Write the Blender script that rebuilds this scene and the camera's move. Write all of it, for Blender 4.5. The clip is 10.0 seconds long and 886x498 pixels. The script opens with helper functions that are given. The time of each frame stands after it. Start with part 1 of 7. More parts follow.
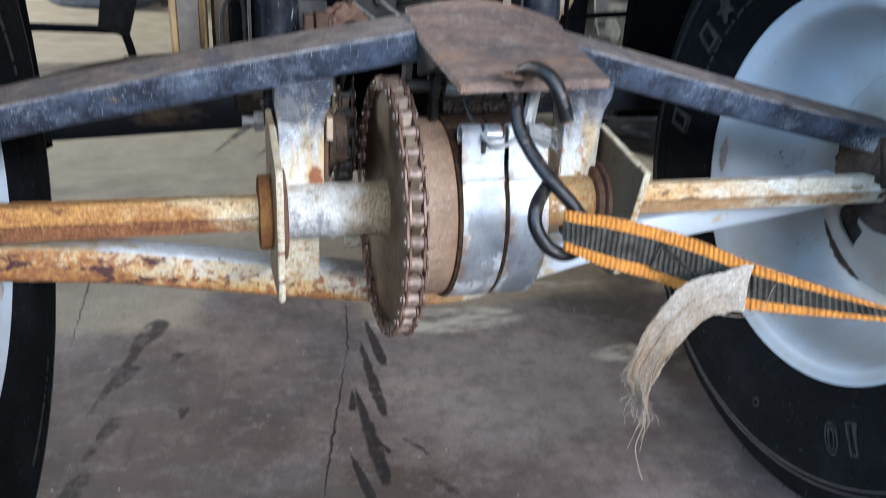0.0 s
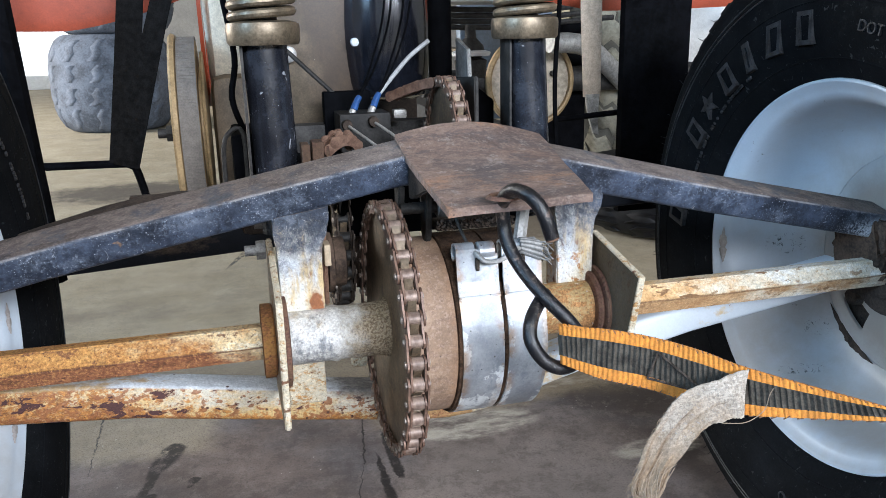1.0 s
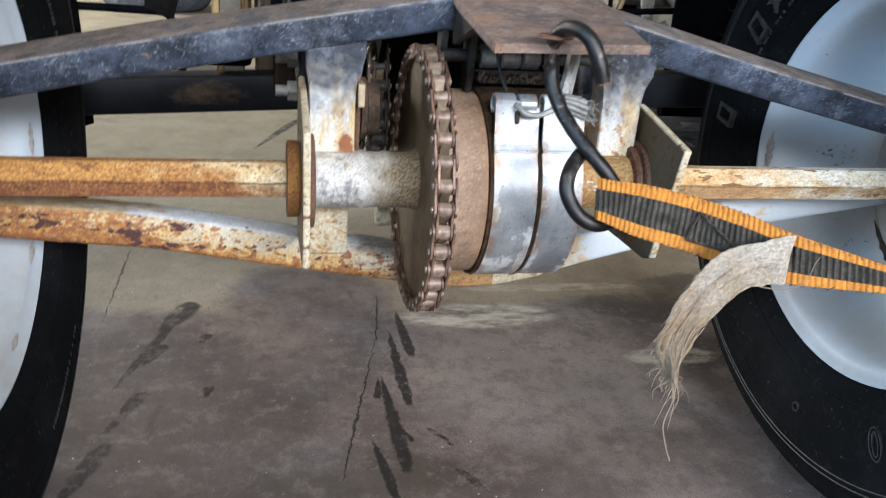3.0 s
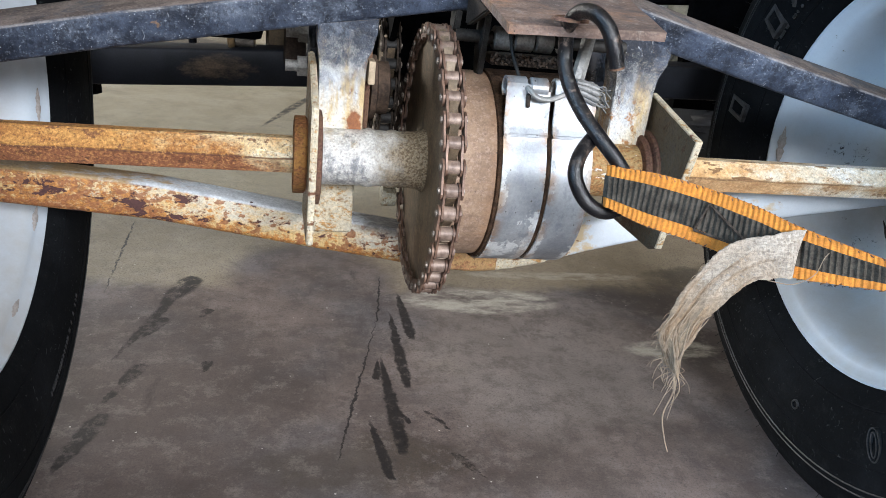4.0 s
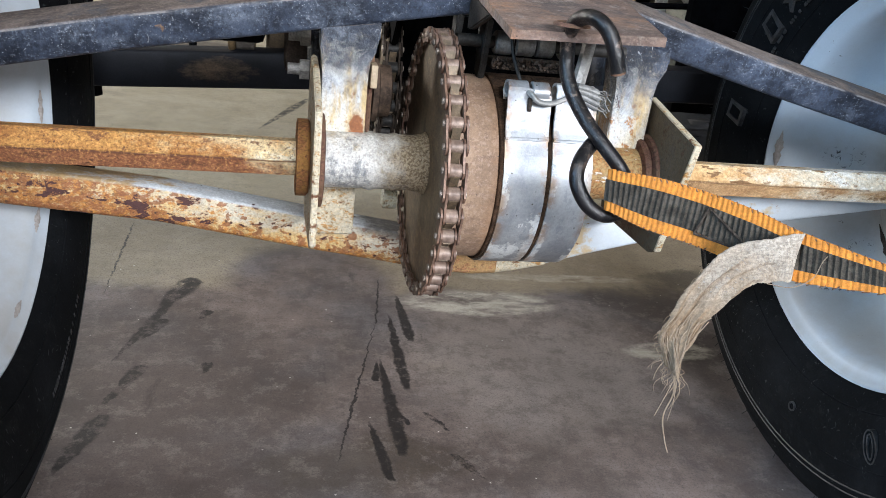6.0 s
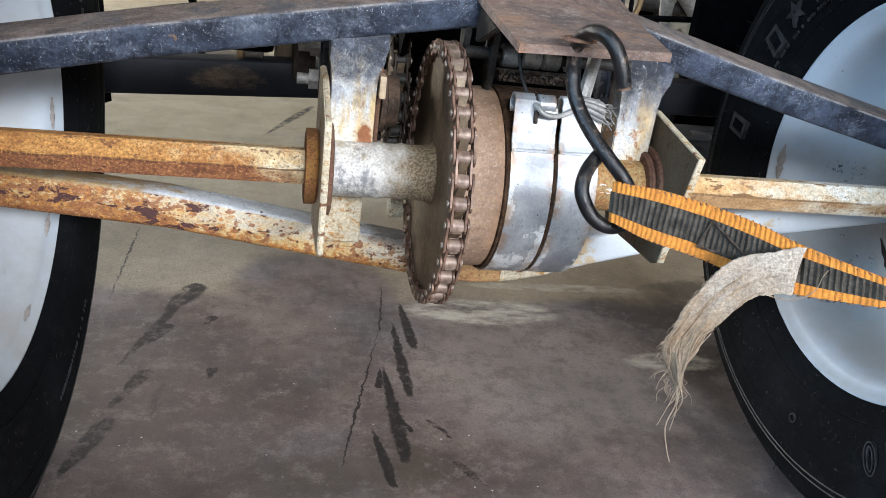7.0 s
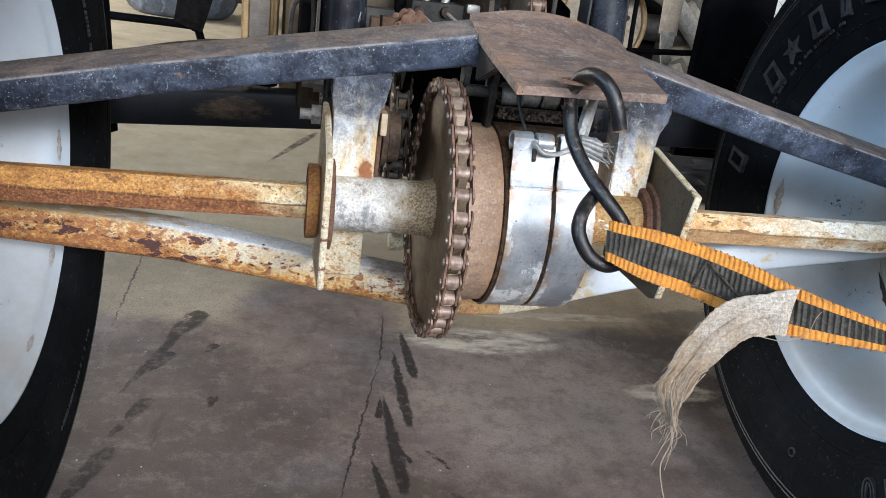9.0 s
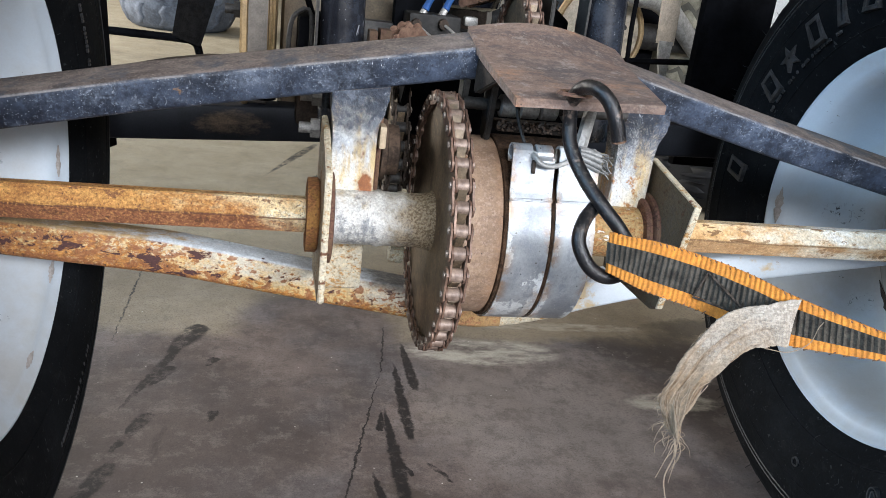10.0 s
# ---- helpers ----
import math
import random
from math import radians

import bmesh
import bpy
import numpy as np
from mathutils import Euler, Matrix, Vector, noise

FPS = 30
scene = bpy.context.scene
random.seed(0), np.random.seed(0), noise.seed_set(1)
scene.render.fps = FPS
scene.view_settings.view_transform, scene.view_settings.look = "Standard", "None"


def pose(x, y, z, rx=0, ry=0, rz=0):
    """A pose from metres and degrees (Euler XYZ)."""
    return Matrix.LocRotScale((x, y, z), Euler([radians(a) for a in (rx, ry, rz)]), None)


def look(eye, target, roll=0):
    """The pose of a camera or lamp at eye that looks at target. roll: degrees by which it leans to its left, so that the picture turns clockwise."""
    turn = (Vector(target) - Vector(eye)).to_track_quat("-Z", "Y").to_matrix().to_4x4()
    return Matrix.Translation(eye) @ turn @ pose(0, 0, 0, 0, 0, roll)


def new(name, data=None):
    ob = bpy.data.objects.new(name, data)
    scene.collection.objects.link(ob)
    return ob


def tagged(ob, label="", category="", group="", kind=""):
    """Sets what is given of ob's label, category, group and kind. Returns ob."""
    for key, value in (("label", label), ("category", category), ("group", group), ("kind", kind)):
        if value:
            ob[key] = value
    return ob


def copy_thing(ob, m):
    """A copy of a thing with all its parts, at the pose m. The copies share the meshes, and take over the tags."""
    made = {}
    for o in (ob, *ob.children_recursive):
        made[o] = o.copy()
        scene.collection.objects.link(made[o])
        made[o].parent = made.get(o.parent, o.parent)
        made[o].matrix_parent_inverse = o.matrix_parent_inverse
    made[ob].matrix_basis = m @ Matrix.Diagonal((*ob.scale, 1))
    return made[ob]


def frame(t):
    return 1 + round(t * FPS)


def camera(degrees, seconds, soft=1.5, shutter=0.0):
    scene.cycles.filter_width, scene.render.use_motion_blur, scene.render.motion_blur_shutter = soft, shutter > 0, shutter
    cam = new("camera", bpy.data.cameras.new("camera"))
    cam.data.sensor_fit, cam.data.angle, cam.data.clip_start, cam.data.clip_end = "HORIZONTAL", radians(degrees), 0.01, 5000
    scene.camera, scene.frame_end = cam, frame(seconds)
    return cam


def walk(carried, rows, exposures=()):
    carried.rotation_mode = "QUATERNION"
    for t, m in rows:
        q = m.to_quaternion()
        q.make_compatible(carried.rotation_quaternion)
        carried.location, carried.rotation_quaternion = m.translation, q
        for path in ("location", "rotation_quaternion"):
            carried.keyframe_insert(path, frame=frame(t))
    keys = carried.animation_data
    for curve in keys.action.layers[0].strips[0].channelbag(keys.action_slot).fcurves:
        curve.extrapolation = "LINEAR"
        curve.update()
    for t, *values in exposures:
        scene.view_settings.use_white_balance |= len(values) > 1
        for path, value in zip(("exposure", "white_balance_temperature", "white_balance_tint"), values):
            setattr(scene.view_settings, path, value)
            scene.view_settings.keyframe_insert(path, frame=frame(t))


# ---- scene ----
cam = camera(58.2, 10.0, soft=0.55, shutter=0.5)
ROWS = [
    (0.0, -0.1366, -0.4671, 0.4197, 68.0278, -2.8039, -15.0223),
    (0.2, -0.1354, -0.4721, 0.4279, 70.8512, -2.4730, -15.2170),
    (0.5, -0.1270, -0.4738, 0.4383, 73.3642, 0.4666, -15.1364),
    (1.0, -0.1253, -0.4728, 0.4372, 74.5945, 1.2456, -14.9206),
    (1.5, -0.1301, -0.4703, 0.4230, 71.9717, 0.7568, -14.4421),
    (2.0, -0.1276, -0.4719, 0.4238, 71.6002, 0.5394, -13.8891),
    (2.5, -0.1291, -0.4680, 0.4046, 71.1353, -2.3099, -12.3198),
    (2.6, -0.1267, -0.4686, 0.3939, 70.9548, -2.4570, -12.0354),
    (2.8, -0.1197, -0.4665, 0.3998, 69.7778, -2.7074, -11.9650),
    (3.0, -0.1279, -0.4668, 0.3918, 68.9776, -3.9081, -11.5220),
    (3.2, -0.1296, -0.4660, 0.3885, 68.6686, -4.9460, -10.8869),
    (4.3, -0.1271, -0.4647, 0.3883, 67.7187, -6.3063, -10.5381),
    (4.5, -0.1288, -0.4657, 0.3898, 67.6593, -6.6012, -10.6255),
    (5.0, -0.1307, -0.4663, 0.3892, 67.8730, -6.3844, -10.6978),
    (5.5, -0.1308, -0.4676, 0.3895, 67.8412, -6.3833, -10.6471),
    (5.7, -0.1309, -0.4672, 0.3890, 67.9454, -6.2133, -10.6804),
    (6.8, -0.1349, -0.4706, 0.3924, 68.2450, -6.3051, -10.3706),
    (7.0, -0.1355, -0.4719, 0.3923, 68.5811, -6.7056, -10.3426),
    (7.5, -0.1345, -0.4724, 0.3939, 68.9546, -6.8104, -10.2004),
    (8.0, -0.1347, -0.4731, 0.3967, 69.2004, -7.0060, -10.0949),
    (8.5, -0.1351, -0.4736, 0.3962, 69.6138, -6.9907, -10.0128),
    (9.0, -0.1343, -0.4744, 0.4013, 70.1706, -6.9645, -9.9578),
    (9.5, -0.1338, -0.4729, 0.4011, 70.5147, -6.6382, -10.1266),
    (10.0, -0.1346, -0.4731, 0.4026, 70.8979, -6.4810, -10.1712),
]
walk(cam, [(t, pose(x, y, z, rx, ry, rz)) for t, x, y, z, rx, ry, rz in ROWS],
     [(0.0, 0, 5950, 10), (0.5, 0, 6080, 10), (1.0, 0, 6200, 10), (1.5, 0, 6350, 10), (2.0, 0, 6500, 10), (10.0, 0, 6500, 10)])

# ---- light: daylight through the row of panes in the garage door behind, an added fill lamp at the left and a side door ahead ----
world = bpy.data.worlds.new("sky")
scene.world = world
world.use_nodes = True
wn = world.node_tree
sky = wn.nodes.new("ShaderNodeTexSky")
sky.sky_type, sky.sun_disc = "NISHITA", False
sky.sun_elevation, sky.sun_rotation = radians(40), radians(200)
bg = wn.nodes["Background"]
bg.inputs["Strength"].default_value = 0.12
wn.links.new(sky.outputs[0], bg.inputs["Color"])


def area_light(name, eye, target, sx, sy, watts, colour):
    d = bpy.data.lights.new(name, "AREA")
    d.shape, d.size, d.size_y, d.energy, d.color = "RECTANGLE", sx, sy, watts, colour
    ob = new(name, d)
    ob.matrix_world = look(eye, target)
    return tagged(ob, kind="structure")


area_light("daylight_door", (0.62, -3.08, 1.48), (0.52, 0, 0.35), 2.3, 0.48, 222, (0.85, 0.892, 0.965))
# added blue fill from the left, brightening the rims; no source known
area_light("left_fill", (-3.8, -2.1, 1.95), (0.2, 0.05, 0.4), 1.3, 1.1, 166, (0.43, 0.69, 1.0))
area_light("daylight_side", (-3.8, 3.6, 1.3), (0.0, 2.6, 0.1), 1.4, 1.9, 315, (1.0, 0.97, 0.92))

# ---- materials ----


class Nodes:
    """Short hand for building a procedural material."""

    def __init__(self, name, rough=0.6, metal=0.0, grain=2.2):
        self.grain = grain
        self.m = bpy.data.materials.new(name)
        self.m.use_nodes = True
        self.t = self.m.node_tree
        self.b = self.t.nodes["Principled BSDF"]
        self.b.inputs["Roughness"].default_value = rough
        self.b.inputs["Metallic"].default_value = metal
        tc = self.t.nodes.new("ShaderNodeTexCoord")
        self.obj = tc.outputs["Object"]
        self.geo = self.t.nodes.new("ShaderNodeNewGeometry")

    def put(self, socket, v):
        if hasattr(v, "is_linked"):
            self.t.links.new(v, socket)
        elif isinstance(v, (tuple, list)) and len(v) == 3 and socket.type == "RGBA":
            socket.default_value = (*v, 1)
        else:
            socket.default_value = v

    def set(self, name, v):
        if name == "Base Color" and self.grain and hasattr(v, "is_linked"):
            g = self.math("ADD", self.math("MULTIPLY", self.noise(620, 5, 0.72, shift=(0.3, 0.7, 0.1)), 0.7), self.math("MULTIPLY", self.noise(95, 5, 0.7, shift=(2.3, 0.2, 4.1)), 0.3))
            k = self.t.nodes.new("ShaderNodeVectorMath")
            k.operation = "SCALE"
            self.put(k.inputs[0], v)
            self.put(k.inputs["Scale"], self.math("MAXIMUM", self.math("ADD", 1.0, self.math("MULTIPLY", self.math("SUBTRACT", g, 0.5), self.grain)), 0.15))
            v = k.outputs[0]
        self.put(self.b.inputs[name], v)
        return self

    def noise(self, scale, detail=4, rough=0.55, stretch=(1, 1, 1), shift=(0, 0, 0), dist=0.0):
        mp = self.t.nodes.new("ShaderNodeMapping")
        mp.inputs["Scale"].default_value = stretch
        mp.inputs["Location"].default_value = shift
        self.t.links.new(self.obj, mp.inputs["Vector"])
        n = self.t.nodes.new("ShaderNodeTexNoise")
        n.inputs["Scale"].default_value, n.inputs["Detail"].default_value = scale, detail
        n.inputs["Roughness"].default_value, n.inputs["Distortion"].default_value = rough, dist
        self.t.links.new(mp.outputs[0], n.inputs["Vector"])
        return n.outputs["Fac"]

    def specks(self, scale, size):
        v = self.t.nodes.new("ShaderNodeTexVoronoi")
        v.inputs["Scale"].default_value = scale
        self.t.links.new(self.obj, v.inputs["Vector"])
        # only some cells hold a speck
        pick = self.t.nodes.new("ShaderNodeSeparateColor")
        self.t.links.new(v.outputs["Color"], pick.inputs[0])
        near = self.step(v.outputs["Distance"], size, size * 0.55)
        return self.math("MULTIPLY", near, self.step(pick.outputs[0], 0.45, 0.55))

    def step(self, v, a, b):
        """1 at b, 0 at a, smooth between; a may be above b."""
        r = self.t.nodes.new("ShaderNodeMapRange")
        r.interpolation_type = "SMOOTHSTEP"
        lo, hi, f, g = (a, b, 0, 1) if a < b else (b, a, 1, 0)
        for k, x in zip((1, 2, 3, 4), (lo, hi, f, g)):
            r.inputs[k].default_value = x
        self.put(r.inputs[0], v)
        return r.outputs[0]

    def math(self, op, a, b=0.0):
        n = self.t.nodes.new("ShaderNodeMath")
        n.operation = op
        n.use_clamp = False
        self.put(n.inputs[0], a)
        self.put(n.inputs[1], b)
        return n.outputs[0]

    def mix(self, f, a, b):
        n = self.t.nodes.new("ShaderNodeMix")
        n.data_type = "RGBA"
        self.put(n.inputs[0], f)
        self.put(n.inputs[6], a)
        self.put(n.inputs[7], b)
        return n.outputs[2]

    def mixf(self, f, a, b):
        n = self.t.nodes.new("ShaderNodeMix")
        self.put(n.inputs[0], f)
        self.put(n.inputs[2], a)
        self.put(n.inputs[3], b)
        return n.outputs[0]

    def axis(self, what, k):
        s = self.t.nodes.new("ShaderNodeSeparateXYZ")
        self.t.links.new(self.geo.outputs["Normal"] if what == "normal" else self.geo.outputs["Position"], s.inputs[0])
        return s.outputs[k]

    def random(self):
        return self.t.nodes.new("ShaderNodeObjectInfo").outputs["Random"]

    def island(self):
        return self.geo.outputs["Random Per Island"]

    def bump(self, height, strength=0.3, distance=0.001):
        n = self.t.nodes.new("ShaderNodeBump")
        n.inputs["Strength"].default_value, n.inputs["Distance"].default_value = strength, distance
        self.put(n.inputs["Height"], height)
        self.t.links.new(n.outputs[0], self.b.inputs["Normal"])
        return self


def paint_rust(name, paint, rust, dark, amount, chips=0.62, rough=0.5, scale=38, keep=0.0, film=0.7, lean=0.0):
    """Old paint with rust blooming through and dark chips; keep: how much more paint is left on top faces,
    lean: how much more rust there is towards -x."""
    n = Nodes(name, rough)
    long = (0.6, 1, 1)
    big, fine = n.noise(scale, 7, 0.66, long, dist=0.3), n.noise(scale * 6, 7, 0.72, long, (3, 1, 2))
    micro = n.noise(scale * 28, 3, 0.6, shift=(1, 8, 3))
    mixed = n.math("ADD", n.math("MULTIPLY", big, 0.48), n.math("MULTIPLY", fine, 0.52))
    if keep:
        mixed = n.math("SUBTRACT", mixed, n.math("MULTIPLY", n.step(n.axis("normal", 2), 0.4, 0.9), keep))
    if lean:
        mixed = n.math("ADD", mixed, n.math("MULTIPLY", n.math("ADD", n.axis("position", 0), 0.18), -lean))
    f = n.step(mixed, 1 - amount - 0.01, 1 - amount + 0.05)
    stain = n.math("MULTIPLY", n.step(mixed, 1 - amount - 0.20, 1 - amount + 0.01), film)
    spot = n.math("ADD", n.math("MULTIPLY", n.noise(scale * 2.1, 4, 0.58, (0.48, 1.2, 1.3), (9, 4, 1)), 0.80), n.math("MULTIPLY", fine, 0.20))
    if lean:
        spot = n.math("ADD", spot, n.math("MULTIPLY", n.math("ADD", n.axis("position", 0), 0.18), -lean * 0.5))
    chip = n.step(spot, chips, chips + 0.010)
    halo = n.math("MULTIPLY", n.step(spot, chips - 0.045, chips), 0.7)
    pit = n.math("MULTIPLY", n.step(n.noise(scale * 7, 5, 0.7, shift=(2, 9, 5)), 0.59, 0.63), 0.8)
    tone = n.mix(n.step(n.noise(scale * 2.2, 5), 0.3, 0.7), tuple(c * 0.82 for c in paint), paint)
    tan_film = tuple(0.38 * p + k * r for r, p, k in zip(rust, paint, (0.72, 0.90, 0.48)))
    tone = n.mix(stain, tone, tan_film)
    rusty = n.mix(n.step(fine, 0.36, 0.64), tuple(c * 0.50 for c in rust), tuple(c * 1.18 for c in rust))
    c = n.mix(f, tone, rusty)
    c = n.mix(halo, c, tuple(0.8 * v for v in rust))
    c = n.mix(pit, c, tuple(0.42 * v for v in rust))
    c = n.mix(n.math("MULTIPLY", n.specks(scale * 7, 0.17), 0.8), c, tuple(0.45 * v for v in rust))
    c = n.mix(n.math("MULTIPLY", n.step(micro, 0.35, 0.7), 0.20), c, tuple(0.5 * v for v in rust))
    grain = n.noise(720, 6, 0.8, shift=(6, 1, 4))
    c = n.mix(n.math("MULTIPLY", n.step(grain, 0.50, 0.60), n.mixf(f, 0.20, 0.62)), c, tuple(0.30 * v for v in rust))
    c = n.mix(n.math("MULTIPLY", n.step(grain, 0.48, 0.40), n.mixf(f, 0.10, 0.42)), c, tuple(min(1, 1.75 * v + 0.02) for v in rust))
    n.set("Base Color", n.mix(chip, c, n.mix(fine, dark, tuple(2.2 * v for v in dark))))
    n.set("Roughness", n.mixf(n.math("MAXIMUM", f, chip), n.mixf(fine, rough - 0.08, rough + 0.12), 0.88))
    return n.bump(n.math("SUBTRACT", n.math("ADD", fine, n.math("MULTIPLY", grain, 0.8)), n.math("MULTIPLY", chip, 1.2)), 0.75, 0.0012).m


def arm_mat():
    """Cream paint on the lower tube: the daylight's pale blue-white put into the top's colour, rust film and maroon
    flakes on the face, worse outwards and low down.
    """
    n = Nodes("cream paint with rust and maroon flakes", 0.5)
    x, z = n.axis("position", 0), n.axis("position", 2)
    top_a = n.math("SUBTRACT", 0.2172, n.math("MULTIPLY", n.math("ADD", x, 0.2039), 0.0907))
    top_b = n.math("SUBTRACT", 0.2004, n.math("MULTIPLY", n.math("ADD", x, 0.1025), 0.163))
    v = n.math("DIVIDE", n.math("SUBTRACT", n.math("MINIMUM", top_a, top_b), z), 0.0245)
    out = n.step(x, -0.115, -0.275)
    big, mid = n.noise(34, 6, 0.66, (0.5, 1, 1), dist=0.4), n.noise(110, 7, 0.72, (0.6, 1, 1), (2, 5, 1))
    fine, dots = n.noise(330, 6, 0.75, (0.7, 1, 1), (3, 1, 2)), n.noise(210, 3, 0.55, (0.7, 1, 1), (6, 6, 3))
    wear = n.math("ADD", n.math("MULTIPLY", out, 0.15), n.math("MULTIPLY", n.step(v, 0.40, 1.0), 0.15))
    c = n.mix(n.step(mid, 0.36, 0.66), (0.53, 0.49, 0.39), (0.69, 0.65, 0.55))
    film = n.math("ADD", n.math("ADD", n.math("MULTIPLY", big, 0.5), n.math("MULTIPLY", mid, 0.5)), wear)
    c = n.mix(n.math("MULTIPLY", n.step(film, 0.44, 0.61), 0.85), c, (0.58, 0.385, 0.135))
    rust = n.mix(n.step(fine, 0.38, 0.62), (0.215, 0.078, 0.022), (0.53, 0.235, 0.055))
    c = n.mix(n.step(n.math("ADD", n.math("ADD", n.math("MULTIPLY", mid, 0.40), n.math("MULTIPLY", fine, 0.60)), n.math("MULTIPLY", wear, 0.75)), 0.555, 0.605), c, rust)
    c = n.mix(n.math("MULTIPLY", n.step(n.math("ADD", dots, n.math("MULTIPLY", wear, 0.35)), 0.565, 0.61), 0.9), c, (0.27, 0.10, 0.035))
    grit = n.noise(560, 6, 0.82, (0.8, 1, 1), (6, 1, 4))
    heavy = n.math("ADD", 0.35, n.math("MULTIPLY", wear, 2.0))
    c = n.mix(n.math("MULTIPLY", n.step(grit, 0.52, 0.60), heavy), c, (0.17, 0.065, 0.026))
    c = n.mix(n.math("MULTIPLY", n.step(grit, 0.46, 0.38), n.math("MULTIPLY", heavy, 0.6)), c, (0.66, 0.50, 0.27))
    c = n.mix(n.math("MULTIPLY", n.specks(210, 0.26), n.step(n.noise(40, 4, 0.6, shift=(4, 4, 8)), 0.40, 0.56)), c, (0.085, 0.035, 0.020))
    c = n.mix(n.math("MULTIPLY", n.specks(120, 0.15), 0.9), c, (0.10, 0.040, 0.022))
    # maroon flakes with crisp edges, mostly along the middle of the face
    flake = n.math("ADD", n.math("MULTIPLY", n.noise(96, 6, 0.68, (0.55, 1, 1.25), (9, 4, 1), 0.4), 0.88), n.math("MULTIPLY", fine, 0.12))
    band = n.math("MULTIPLY", n.math("ABSOLUTE", n.math("SUBTRACT", v, 0.52)), 0.11)
    flake = n.math("ADD", n.math("SUBTRACT", flake, band), n.math("MULTIPLY", out, 0.060))
    chip = n.step(flake, 0.572, 0.578)
    c = n.mix(n.math("MULTIPLY", n.step(flake, 0.535, 0.567), 0.6), c, (0.34, 0.145, 0.05))
    # upward faces get the daylight's blue-white painted into their colour
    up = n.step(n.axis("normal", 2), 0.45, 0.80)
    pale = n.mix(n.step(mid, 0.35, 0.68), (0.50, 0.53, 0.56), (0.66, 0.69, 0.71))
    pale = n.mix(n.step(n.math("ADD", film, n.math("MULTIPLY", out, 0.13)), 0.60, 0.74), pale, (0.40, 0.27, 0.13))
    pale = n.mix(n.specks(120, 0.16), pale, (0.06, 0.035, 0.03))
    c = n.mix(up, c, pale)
    chip = n.math("MULTIPLY", chip, n.math("SUBTRACT", 1.0, n.math("MULTIPLY", up, 0.9)))
    c = n.mix(chip, c, n.mix(fine, (0.040, 0.017, 0.017), (0.105, 0.042, 0.036)))
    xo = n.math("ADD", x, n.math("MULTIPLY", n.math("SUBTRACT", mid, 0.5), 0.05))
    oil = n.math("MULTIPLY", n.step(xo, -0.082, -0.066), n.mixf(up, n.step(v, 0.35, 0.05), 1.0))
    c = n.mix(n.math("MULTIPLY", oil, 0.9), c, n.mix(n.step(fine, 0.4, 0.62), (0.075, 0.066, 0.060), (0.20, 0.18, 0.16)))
    n.set("Base Color", c)
    n.set("Roughness", n.mixf(chip, n.mixf(fine, 0.42, 0.70), 0.78))
    return n.bump(n.math("SUBTRACT", n.math("ADD", n.math("MULTIPLY", fine, 0.8), mid), n.math("MULTIPLY", chip, 1.1)), 0.7, 0.0011).m


